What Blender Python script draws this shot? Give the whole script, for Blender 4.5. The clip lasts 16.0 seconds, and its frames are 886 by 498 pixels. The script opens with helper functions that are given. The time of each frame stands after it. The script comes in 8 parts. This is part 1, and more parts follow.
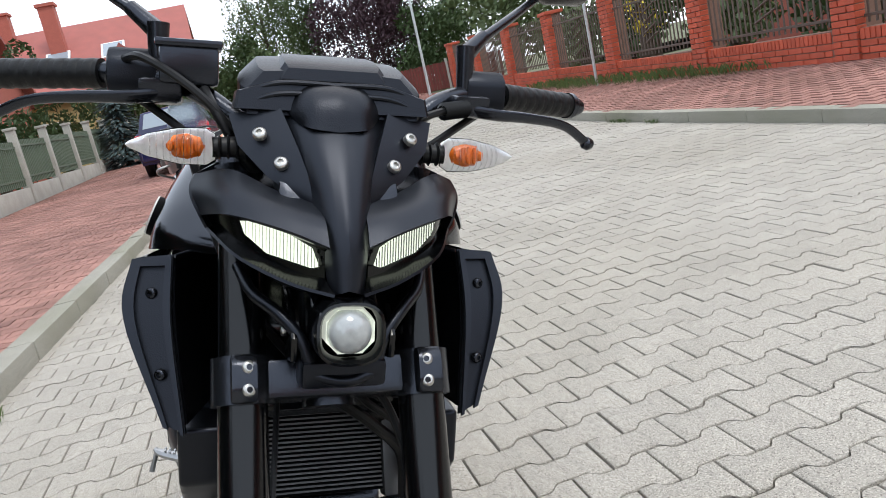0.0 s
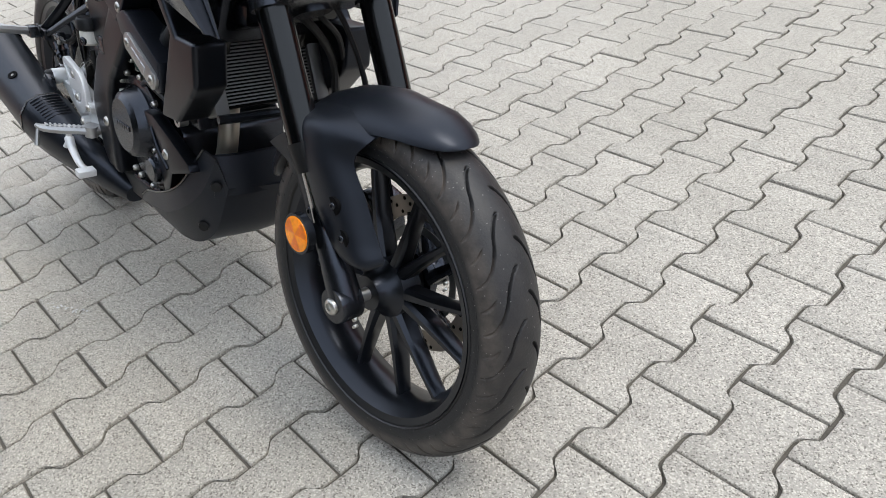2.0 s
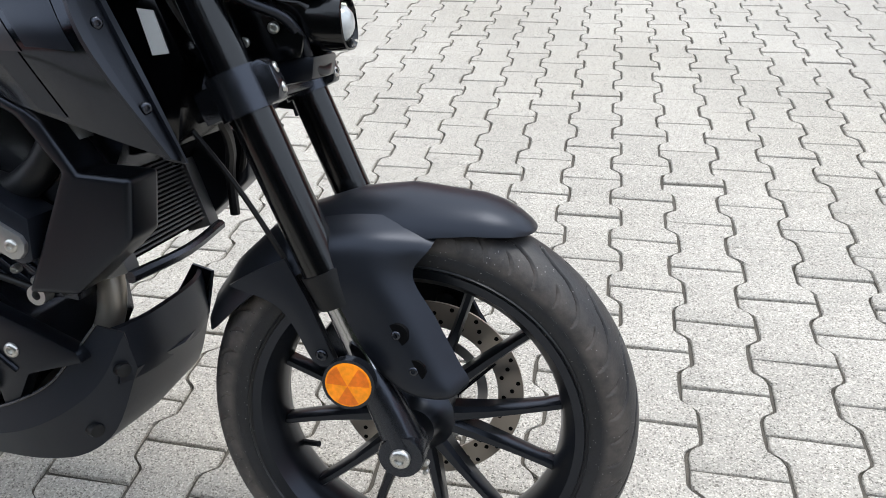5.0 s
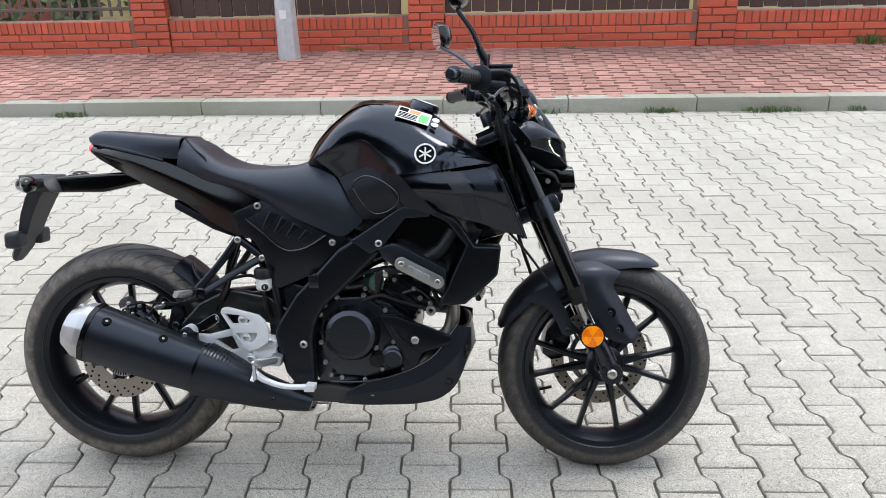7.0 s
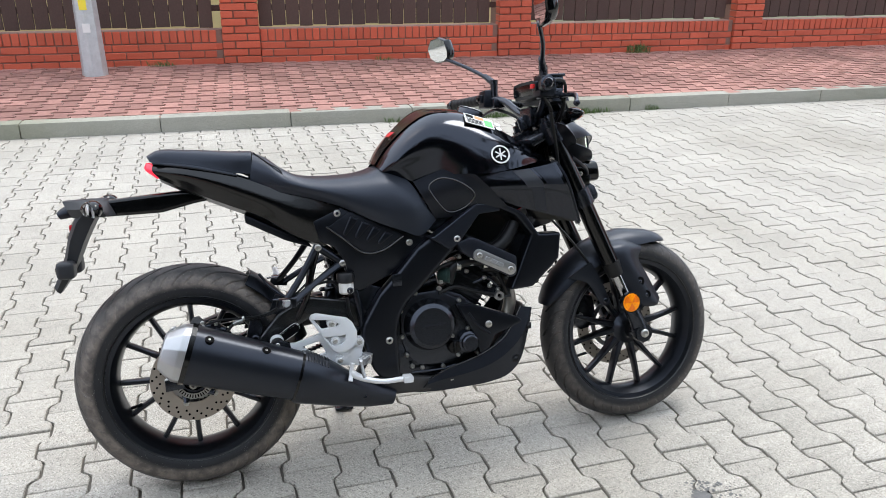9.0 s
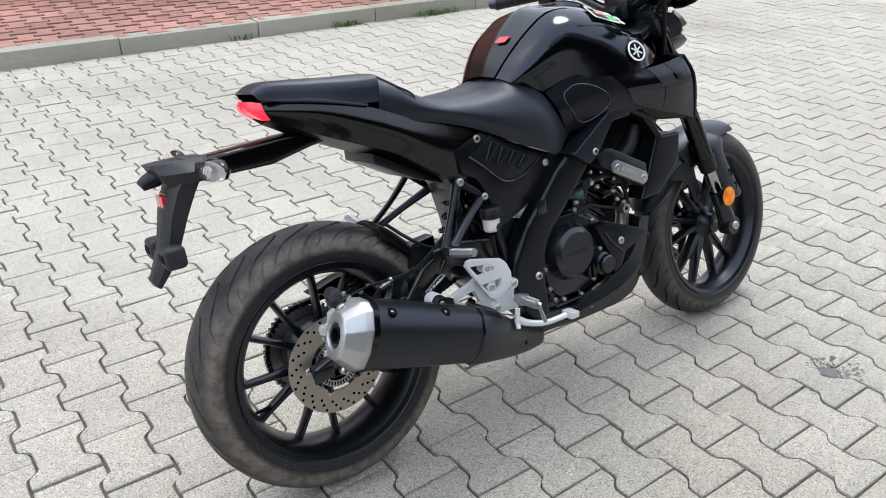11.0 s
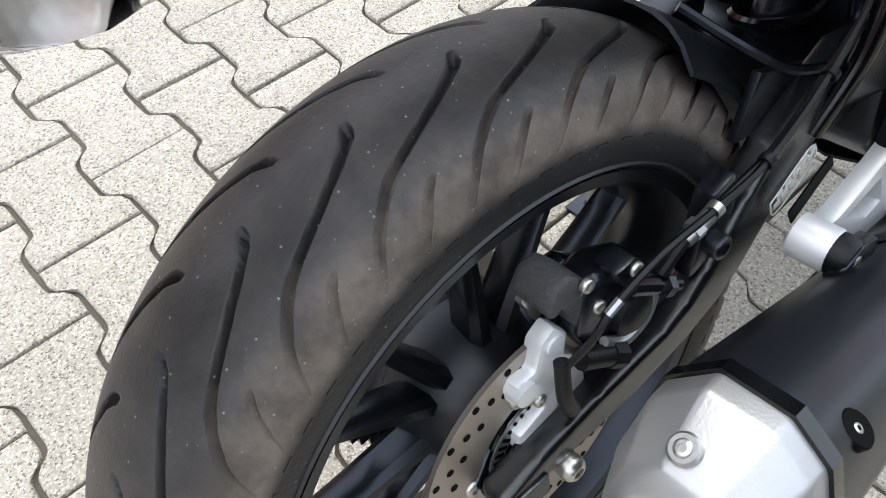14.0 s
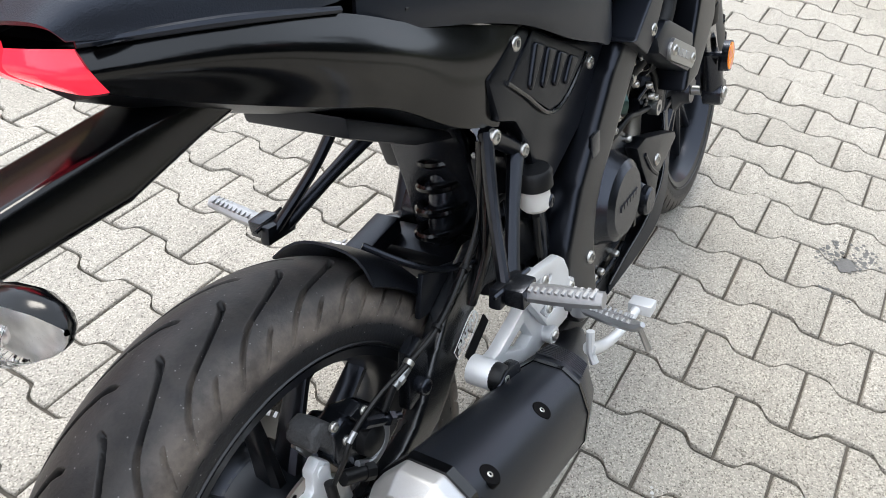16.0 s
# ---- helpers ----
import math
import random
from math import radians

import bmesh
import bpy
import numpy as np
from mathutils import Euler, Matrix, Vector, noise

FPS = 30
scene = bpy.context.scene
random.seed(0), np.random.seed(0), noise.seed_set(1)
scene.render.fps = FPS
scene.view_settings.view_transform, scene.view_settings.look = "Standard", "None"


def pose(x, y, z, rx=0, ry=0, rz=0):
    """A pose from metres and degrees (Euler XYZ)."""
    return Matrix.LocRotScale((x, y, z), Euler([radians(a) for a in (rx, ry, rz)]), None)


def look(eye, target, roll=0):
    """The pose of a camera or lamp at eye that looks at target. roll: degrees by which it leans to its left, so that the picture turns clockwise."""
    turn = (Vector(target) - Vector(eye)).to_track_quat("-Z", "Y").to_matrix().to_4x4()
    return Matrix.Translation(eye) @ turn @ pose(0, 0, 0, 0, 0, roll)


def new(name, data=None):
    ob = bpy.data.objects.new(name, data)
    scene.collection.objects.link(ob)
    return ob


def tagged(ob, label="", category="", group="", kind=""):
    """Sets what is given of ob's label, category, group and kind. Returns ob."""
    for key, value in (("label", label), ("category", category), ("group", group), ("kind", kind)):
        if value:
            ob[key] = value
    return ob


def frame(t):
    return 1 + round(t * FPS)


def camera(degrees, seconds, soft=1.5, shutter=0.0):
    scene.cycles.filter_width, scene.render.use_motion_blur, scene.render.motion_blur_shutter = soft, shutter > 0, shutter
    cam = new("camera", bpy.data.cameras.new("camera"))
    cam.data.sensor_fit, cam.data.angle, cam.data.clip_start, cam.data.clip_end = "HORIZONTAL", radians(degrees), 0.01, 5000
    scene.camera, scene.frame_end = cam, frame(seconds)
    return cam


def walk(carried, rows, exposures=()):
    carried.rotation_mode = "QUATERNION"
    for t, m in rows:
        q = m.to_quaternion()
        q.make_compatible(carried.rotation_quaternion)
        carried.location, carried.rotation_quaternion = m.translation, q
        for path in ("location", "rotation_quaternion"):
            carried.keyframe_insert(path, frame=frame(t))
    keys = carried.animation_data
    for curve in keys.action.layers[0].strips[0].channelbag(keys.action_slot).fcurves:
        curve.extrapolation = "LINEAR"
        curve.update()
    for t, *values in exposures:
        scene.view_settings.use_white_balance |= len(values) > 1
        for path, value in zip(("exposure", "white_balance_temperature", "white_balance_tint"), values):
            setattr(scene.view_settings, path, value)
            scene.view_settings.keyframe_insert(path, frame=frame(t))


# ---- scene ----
cam = camera(59.6, 16.0, 0.9)
PATH = [
    (0, (1.407, -0.026, 0.96), (-0.516, 0.335, 0.544), -12.7),
    (0.5, (1.532, -0.152, 1.043), (-0.286, 0.393, 0.412), -11.9),
    (1, (1.608, -0.313, 1.038), (-0.067, 0.389, 0.2), -11.0),
    (1.5, (1.646, -0.505, 1.017), (0.134, 0.321, 0.002), -10.3),
    (2, (1.652, -0.601, 1.013), (0.306, 0.326, -0.14), -9.6),
    (2.5, (1.535, -0.532, 0.964), (0.336, 0.475, -0.281), -8.7),
    (3, (1.384, -0.421, 0.894), (0.329, 0.683, -0.397), -7.7),
    (3.2, (1.327, -0.39, 0.861), (0.333, 0.759, -0.44), -7.2),
    (5.3, (0.986, -1.009, 1.084), (0.598, 0.657, 0.047), -2.9),
    (5.5, (0.939, -1.143, 1.134), (0.589, 0.559, 0.144), -2.8),
    (6, (0.812, -1.443, 1.231), (0.511, 0.327, 0.348), -2.9),
    (6.5, (0.633, -1.731, 1.306), (0.4, 0.081, 0.492), -2.3),
    (7, (0.527, -1.956, 1.362), (0.373, -0.114, 0.598), -1.5),
    (7.5, (0.444, -2.043, 1.393), (0.397, -0.187, 0.65), -0.8),
    (8, (0.233, -2.097, 1.395), (0.338, -0.241, 0.66), 0.1),
    (8.2, (0.133, -2.116, 1.401), (0.304, -0.264, 0.666), 0.2),
    (10.3, (-0.889, -1.797, 1.368), (-0.018, -0.197, 0.541), 0.4),
    (10.5, (-0.945, -1.715, 1.357), (-0.037, -0.151, 0.502), 0.3),
    (11, (-1.053, -1.468, 1.319), (-0.076, 0.002, 0.379), 0.1),
    (11.5, (-1.042, -1.176, 1.248), (-0.026, 0.192, 0.2), 0.3),
    (12, (-0.994, -0.915, 1.133), (-0.047, 0.276, -0.006), 0.6),
    (12.5, (-0.901, -0.662, 1.053), (-0.017, 0.404, -0.248), 1.2),
    (13, (-0.780, -0.462, 0.972), (0.014, 0.492, -0.467), 1.5),
    (13.5, (-0.718, -0.351, 0.900), (0.025, 0.512, -0.620), 2.2),
    (14, (-0.702, -0.321, 0.880), (0.037, 0.469, -0.682), 3.1),
    (14.5, (-0.699, -0.367, 0.926), (0.126, 0.355, -0.626), 4.7),
    (15, (-0.756, -0.461, 0.978), (0.208, 0.219, -0.511), 6.0),
    (15.5, (-0.804, -0.513, 1.011), (0.297, 0.178, -0.374), 5.9),
    (16, (-0.803, -0.497, 1.112), (0.437, 0.217, -0.139), 5.4),
]
walk(cam, [(t, look(eye, target, roll)) for t, eye, target, roll in PATH], [(0, 0.66, 6450, 10), (1.5, 0.72, 6440, 10), (3.2, 0.9, 6380, 10), (5.3, 1.05, 6300, 10), (8.5, 1.08, 6300, 10), (11, 0.98, 6340, 10), (12, 0.96, 6400, 10), (13, 1.12, 6500, 10), (14, 1.24, 6560, 10), (14.5, 1.24, 6560, 10), (15, 1.22, 6530, 10), (16, 1.15, 6500, 10)])

# ---- world and sun: a bright overcast day ----
world = bpy.data.worlds.new("overcast_sky")
scene.world = world
world.use_nodes = True
wn, wl = world.node_tree.nodes, world.node_tree.links
sky = wn.new("ShaderNodeTexSky")
sky.sky_type, sky.sun_disc = "NISHITA", False
sky.sun_elevation, sky.sun_rotation = radians(52), radians(300)
sky.air_density, sky.dust_density, sky.ozone_density = 1.0, 4.0, 1.0
haze = wn.new("ShaderNodeMix")
haze.data_type = "RGBA"
haze.inputs[0].default_value = 0.82
haze.inputs[7].default_value = (7.2, 7.95, 8.95, 1)
wl.new(sky.outputs[0], haze.inputs[6])
wl.new(haze.outputs[2], wn["Background"].inputs[0])
wn["Background"].inputs[1].default_value = 0.13
sun = new("sun", bpy.data.lights.new("sun", "SUN"))
sun.data.energy, sun.data.angle, sun.data.color = 1.1, radians(22), (1.0, 0.95, 0.86)
sun.matrix_world = look((4, 3, 9), (0, 0, 0))


# ---- materials ----
def material(name, base, rough=0.5, metal=0.0, vary=0.12, scale=6.0, fine=120.0, bump=0.0, spec=0.5, coat=0.0, island="", grain=0.0, emit=0.0, rvary=0.1, tone=0.13):
    """A surface with stains at one scale and grain at another; island: 'object' or 'island' for a tone of its own per piece."""
    m = bpy.data.materials.new(name)
    m.use_nodes = True
    n, l = m.node_tree.nodes, m.node_tree.links
    b = n["Principled BSDF"]
    co = n.new("ShaderNodeTexCoord")
    big, small = n.new("ShaderNodeTexNoise"), n.new("ShaderNodeTexNoise")
    big.inputs["Scale"].default_value, big.inputs["Detail"].default_value = scale, 4
    small.inputs["Scale"].default_value, small.inputs["Detail"].default_value = fine, 2
    for t in (big, small):
        l.new(co.outputs["Object"], t.inputs["Vector"])
    add = n.new("ShaderNodeMath")
    add.operation = "MULTIPLY_ADD"
    l.new(big.outputs["Fac"], add.inputs[0])
    add.inputs[1].default_value = 2 * vary
    add.inputs[2].default_value = 1 - vary
    last = add
    g = n.new("ShaderNodeMath")
    g.operation = "MULTIPLY_ADD"
    l.new(small.outputs["Fac"], g.inputs[0])
    g.inputs[1].default_value = 2 * grain
    g.inputs[2].default_value = 1 - grain
    mul = n.new("ShaderNodeMath")
    mul.operation = "MULTIPLY"
    l.new(last.outputs[0], mul.inputs[0])
    l.new(g.outputs[0], mul.inputs[1])
    last = mul
    if island:
        src = n.new("ShaderNodeObjectInfo") if island == "object" else n.new("ShaderNodeNewGeometry")
        r = n.new("ShaderNodeMapRange")
        r.inputs["To Min"].default_value, r.inputs["To Max"].default_value = 1 - tone, 1 + tone
        l.new(src.outputs["Random" if island == "object" else "Random Per Island"], r.inputs["Value"])
        mm = n.new("ShaderNodeMath")
        mm.operation = "MULTIPLY"
        l.new(last.outputs[0], mm.inputs[0])
        l.new(r.outputs[0], mm.inputs[1])
        last = mm
    vm = n.new("ShaderNodeVectorMath")
    vm.operation = "SCALE"
    vm.inputs[0].default_value = base
    l.new(last.outputs[0], vm.inputs["Scale"])
    l.new(vm.outputs[0], b.inputs["Base Color"])
    rr = n.new("ShaderNodeMath")
    rr.operation = "MULTIPLY_ADD"
    l.new(big.outputs["Fac"], rr.inputs[0])
    rr.inputs[1].default_value, rr.inputs[2].default_value = 2 * rvary * rough, rough * (1 - rvary)
    l.new(rr.outputs[0], b.inputs["Roughness"])
    b.inputs["Metallic"].default_value = metal
    b.inputs["Specular IOR Level"].default_value = spec
    b.inputs["Coat Weight"].default_value = coat
    b.inputs["Coat Roughness"].default_value = 0.12
    if bump:
        bp = n.new("ShaderNodeBump")
        bp.inputs["Strength"].default_value, bp.inputs["Distance"].default_value = bump, 0.002
        l.new(small.outputs["Fac"], bp.inputs["Height"])
        l.new(bp.outputs[0], b.inputs["Normal"])
    if emit:
        b.inputs["Emission Color"].default_value = (*base, 1)
        b.inputs["Emission Strength"].default_value = emit
    return m


def cool(*mats):
    """Tints the blacks' reflections bluish: the sky's colour is put into the material."""
    for m in mats:
        m.node_tree.nodes["Principled BSDF"].inputs["Specular Tint"].default_value = (0.90, 0.97, 1.16, 1)


def stone(name, base, island, speck=0.78, stain=0.2, tint=(0.86, 0.85, 0.82), tone=0.05):
    """Concrete paving: a tone per stone, blotchy dirt, pale and dark grit."""
    m = material(name, base, rough=0.9, vary=stain, scale=1.3, fine=240, grain=0.34, bump=0.9, spec=0.2, island=island, tone=tone)
    n, l = m.node_tree.nodes, m.node_tree.links
    b = n["Principled BSDF"]
    src = b.inputs["Base Color"].links[0].from_socket
    co = n.new("ShaderNodeNewGeometry")
    vor = n.new("ShaderNodeTexVoronoi")
    vor.inputs["Scale"].default_value = 400
    l.new(co.outputs["Position"], vor.inputs["Vector"])
    sep = n.new("ShaderNodeSeparateColor")
    l.new(vor.outputs["Color"], sep.inputs[0])
    ramp = n.new("ShaderNodeValToRGB")
    ramp.color_ramp.interpolation = "CONSTANT"
    e = ramp.color_ramp.elements
    e[0].position, e[0].color = 0.0, (0.35, 0.34, 0.33, 1)
    e[1].position, e[1].color = 0.10, (0.82, 0.82, 0.82, 1)
    x = e.new(0.34)
    x.color = (1, 1, 1, 1)
    x = e.new(0.80)
    x.color = (1.45, 1.45, 1.43, 1)
    l.new(sep.outputs[0], ramp.inputs[0])
    mix = n.new("ShaderNodeMix")
    mix.data_type, mix.blend_type = "RGBA", "MULTIPLY"
    mix.inputs[0].default_value = speck
    l.new(src, mix.inputs[6])
    l.new(ramp.outputs[0], mix.inputs[7])
    blot = n.new("ShaderNodeTexNoise")
    blot.inputs["Scale"].default_value, blot.inputs["Detail"].default_value = 0.55, 6
    l.new(co.outputs["Position"], blot.inputs["Vector"])
    br = n.new("ShaderNodeMapRange")
    br.inputs["From Min"].default_value, br.inputs["From Max"].default_value = 0.42, 0.72
    l.new(blot.outputs["Fac"], br.inputs["Value"])
    mix2 = n.new("ShaderNodeMix")
    mix2.data_type, mix2.blend_type = "RGBA", "MULTIPLY"
    l.new(br.outputs[0], mix2.inputs[0])
    l.new(mix.outputs[2], mix2.inputs[6])
    mix2.inputs[7].default_value = (*tint, 1)
    l.new(mix2.outputs[2], b.inputs["Base Color"])
    return m


PAVER = stone("grey_concrete_paver", (0.38, 0.354, 0.312), "object")
PAVER_FAR = stone("grey_concrete_paver_joined", (0.38, 0.354, 0.312), "island")
RED_PAVER = stone("red_concrete_paver", (0.33, 0.176, 0.145), "island", tint=(0.7, 0.7, 0.72), stain=0.35, tone=0.2)
SAND = material("joint_sand", (0.095, 0.085, 0.070), 0.95, vary=0.5, scale=9, fine=300, grain=0.4, bump=0.8)
KERB = stone("kerb_concrete", (0.33, 0.318, 0.272), "object", tint=(0.7, 0.72, 0.6))
BRICK = material("red_clinker_brick", (0.48, 0.088, 0.042), 0.6, vary=0.25, scale=7, fine=90, grain=0.2, bump=0.4, island="object")
BRICK_FAR = material("red_clinker_brick_joined", (0.48, 0.088, 0.042), 0.6, vary=0.25, scale=7, fine=90, grain=0.2, bump=0.4, island="island")
MORTAR = material("mortar", (0.22, 0.13, 0.10), 0.95, vary=0.2, fine=150, grain=0.2, bump=0.4)
PLANK = material("dark_brown_plank", (0.065, 0.035, 0.027), 0.7, vary=0.35, scale=3, fine=60, grain=0.3, bump=0.4, island="object")
RED_PLANK = material("red_brown_plank", (0.14, 0.028, 0.022), 0.7, vary=0.3, scale=3, fine=60, grain=0.2, bump=0.3, island="island")
GALV = material("galvanised_steel", (0.52, 0.55, 0.56), 0.5, 0.6, vary=0.22, scale=14, fine=60, grain=0.1)
IRON = material("painted_iron", (0.10, 0.075, 0.06), 0.55, vary=0.2)
CONCRETE = material("cast_concrete", (0.36, 0.35, 0.31), 0.9, vary=0.3, scale=3, fine=80, grain=0.2, bump=0.5)
GRASS = material("grass", (0.075, 0.12, 0.03), 0.8, vary=0.4, scale=30, fine=300, grain=0.3, island="island")
# dark leaves for the unseen hedge that deepens the machine's reflections
LEAF_DARK = material("dark_screen_leaf", (0.022, 0.034, 0.016), 0.7, vary=0.4, scale=3, island="island", spec=0.2)
GREYWALL = material("grey_render", (0.14, 0.14, 0.14), 0.9, vary=0.15)
LEAF = material("green_leaf", (0.055, 0.09, 0.03), 0.6, vary=0.4, scale=3, island="island")
LEAF_PALE = material("pale_green_leaf", (0.10, 0.14, 0.055), 0.6, vary=0.4, scale=3, island="island")
LEAF_PURPLE = material("purple_leaf", (0.06, 0.03, 0.04), 0.6, vary=0.4, scale=3, island="island")
LEAF_SPRUCE = material("blue_spruce_needle", (0.055, 0.085, 0.085), 0.7, vary=0.4, scale=3, island="island")
BARK = material("bark", (0.08, 0.06, 0.045), 0.9, vary=0.3, bump=0.6)
ROOF = material("red_roof_tile", (0.32, 0.092, 0.075), 0.7, vary=0.25, scale=2, fine=30, grain=0.2)
YELLOW = material("yellow_render", (0.55, 0.42, 0.2), 0.9, vary=0.1)
BRICKWALL = material("house_brick", (0.36, 0.10, 0.07), 0.8, vary=0.2, fine=30, grain=0.3)
WINDOW = material("window_glass", (0.25, 0.3, 0.34), 0.08, 0.0, vary=0.05, spec=0.9)
PAINTMARK = material("worn_white_paint", (0.52, 0.51, 0.49), 0.9, vary=0.2, fine=300, grain=0.3)
WHITE = material("white_paint", (0.75, 0.75, 0.73), 0.5, vary=0.06)
SOIL = material("far_ground", (0.11, 0.12, 0.06), 0.95, vary=0.4, scale=1.2, fine=40, grain=0.3)

# the motorcycle's surfaces
TANKBLACK = material("gloss_black_paint", (0.0011, 0.0014, 0.0023), 0.13, 0.0, vary=0.08, scale=5, fine=500, spec=0.5, rvary=0.08)
MATT = material("matt_black_plastic", (0.0021, 0.0025, 0.0035), 0.30, vary=0.1, scale=5, fine=900, bump=0.05, spec=0.36, rvary=0.12)
GRAIN = material("grained_black_plastic", (0.0029, 0.0034, 0.0046), 0.37, vary=0.12, scale=7, fine=620, bump=0.14, spec=0.34)
DARKGREY = material("dark_grey_paint", (0.0062, 0.0074, 0.0104), 0.33, vary=0.08, scale=5, fine=900, bump=0.04, spec=0.4)
SATIN = material("satin_dark_plastic", (0.0062, 0.0073, 0.0098), 0.38, vary=0.1, scale=6, fine=900, bump=0.05, spec=0.36)
GLOSS = material("gloss_black_plastic", (0.0014, 0.0016, 0.0021), 0.16, vary=0.05, spec=0.42, rvary=0.2)
VINYL = material("black_seat_vinyl", (0.0088, 0.0106, 0.0146), 0.38, vary=0.1, scale=9, fine=750, bump=0.2, spec=0.42)
RUBBER = material("black_rubber", (0.0052, 0.0055, 0.0062), 0.45, vary=0.2, scale=12, fine=350, bump=0.12, spec=0.3)
CASTBLACK = material("cast_black_metal", (0.0044, 0.0050, 0.0062), 0.26, 0.0, vary=0.15, scale=10, fine=350, bump=0.08, spec=0.6)
WHEELBLACK = material("black_wheel_paint", (0.0036, 0.0041, 0.0050), 0.3, vary=0.15, scale=8, fine=500, spec=0.46)
HUBPAINT = material("satin_black_hub_paint", (0.012, 0.014, 0.018), 0.36, vary=0.2, scale=12, fine=500, spec=0.5)
SILENCER = material("heat_proof_matt_black", (0.0044, 0.0054, 0.0076), 0.34, vary=0.12, scale=7, fine=900, bump=0.06, spec=0.42)
ALUPAINT = material("silver_paint", (0.70, 0.71, 0.72), 0.38, 0.3, vary=0.08, scale=20, fine=500, bump=0.06)
SILVER = material("silver_alloy", (0.42, 0.425, 0.435), 0.40, 0.85, vary=0.12, scale=20, fine=500, bump=0.08)
CALIPERCOVER = material("worn_cast_iron", (0.055, 0.055, 0.056), 0.7, 0.2, vary=0.4, scale=40, fine=260, grain=0.4, bump=0.9)
BRUSHED = material("brushed_steel", (0.38, 0.38, 0.375), 0.36, 0.9, vary=0.1, scale=30, fine=600, bump=0.05)
ZINC = material("zinc_bolt", (0.50, 0.49, 0.46), 0.28, 0.9, vary=0.1, scale=80)
CHROME = material("chrome", (0.42, 0.42, 0.43), 0.16, 1.0, vary=0.03)
DISC = material("brake_disc_steel", (0.38, 0.34, 0.30), 0.4, 0.85, vary=0.12, scale=25, fine=500, bump=0.05)
CATALYST = material("dull_exhaust_grey", (0.040, 0.038, 0.037), 0.6, 0.3, vary=0.2, scale=14, fine=300, bump=0.15)
HEADERPIPE = material("heat_stained_pipe", (0.30, 0.27, 0.23), 0.45, 0.8, vary=0.3, scale=18)
FINS = material("radiator_aluminium", (0.15, 0.15, 0.15), 0.5, 0.7, vary=0.1)
# unlit orange plastic; a faint glow stands in for light thrown back
ORANGE = material("glowing_orange_plastic", (0.80, 0.24, 0.004), 0.25, vary=0.5, scale=140, spec=0.3, coat=0.3, emit=0.12)
# darker glowing copy, with the prisms' shading put into its colour
ORANGE_DARK_FACET = material("glowing_orange_dark_facet", (0.66, 0.135, 0.002), 0.3, vary=0.5, scale=140, spec=0.3, coat=0.3, emit=0.07)
AMBER = material("amber_bulb", (0.60, 0.12, 0.008), 0.25, vary=0.45, scale=110, emit=0.0)
REDLENS = material("red_lens", (0.55, 0.012, 0.02), 0.12, vary=0.1, spec=0.7, coat=0.6)
REDLIT = material("lit_red_lens", (0.75, 0.025, 0.05), 0.15, vary=0.3, scale=90, emit=0.55)
LED = material("lit_daytime_lamp", (0.66, 0.72, 0.58), 0.3, vary=0.05, scale=40, emit=0.95)
LENSLIT = material("lit_projector_rim", (0.70, 0.74, 0.64), 0.25, vary=0.3, scale=50, emit=0.4)
REFLECTOR = material("lamp_reflector", (0.80, 0.80, 0.80), 0.32, 0.9, vary=0.25, scale=150)
MIRROR = material("mirror_glass", (0.85, 0.87, 0.88), 0.02, 1.0, vary=0.0, rvary=0.0)
LABELWHITE = material("label_white", (0.72, 0.72, 0.70), 0.45, vary=0.05)
LABELGREEN = material("label_green", (0.10, 0.5, 0.12), 0.45, vary=0.05)
LABELORANGE = material("label_orange", (0.8, 0.22, 0.06), 0.45, vary=0.05)
LABELYELLOW = material("label_yellow", (0.8, 0.65, 0.05), 0.45, vary=0.05)
# lighter, glossier black: edge highlights are partly put into this colour
GLOSSEDGE = material("highlight_black_edge", (0.0050, 0.0060, 0.0080), 0.22, vary=0.05, spec=0.8)
# black of prints; also painted shade for holes, slots and gaps
INK_AND_GAP = material("dark_print_and_gap_shade", (0.002, 0.002, 0.0024), 0.6, vary=0.05, spec=0.06)
STRIPE = material("grey_decal", (0.022, 0.024, 0.030), 0.4, vary=0.06)
RESERVOIR = material("frosted_reservoir", (0.62, 0.6, 0.56), 0.35, vary=0.08)
CARBLUE = material("dark_blue_car_paint", (0.01, 0.012, 0.06), 0.2, vary=0.05, coat=0.5)


def clear(name, tint, rough=0.05):
    m = material(name, tint, rough, vary=0.0)
    m.node_tree.nodes["Principled BSDF"].inputs["Transmission Weight"].default_value = 1.0
    m.node_tree.nodes["Principled BSDF"].inputs["IOR"].default_value = 1.12
    return m


cool(TANKBLACK, MATT, GRAIN, DARKGREY, SATIN, VINYL, SILENCER, CASTBLACK, WHEELBLACK)
LENS = clear("clear_lens", (0.97, 0.97, 0.97))
SCREEN = clear("windscreen_plastic", (0.8, 0.82, 0.83), 0.2)
GLASS = clear("projector_glass", (0.95, 0.97, 1.0), 0.02)


# ---- mesh helpers ----
def mesh(name, bm, mat, smooth=38):
    bmesh.ops.recalc_face_normals(bm, faces=bm.faces)
    me = bpy.data.meshes.new(name)
    bm.to_mesh(me)
    bm.free()
    me.materials.append(mat)
    if smooth:
        me.polygons.foreach_set("use_smooth", [True] * len(me.polygons))
        me.set_sharp_from_angle(angle=radians(smooth))
    return me


def part(name, bm, mat, parent=None, label="", smooth=38):
    ob = new(name, mesh(name, bm, mat, smooth))
    ob.parent = parent
    if label:
        ob["label"] = label
    return ob


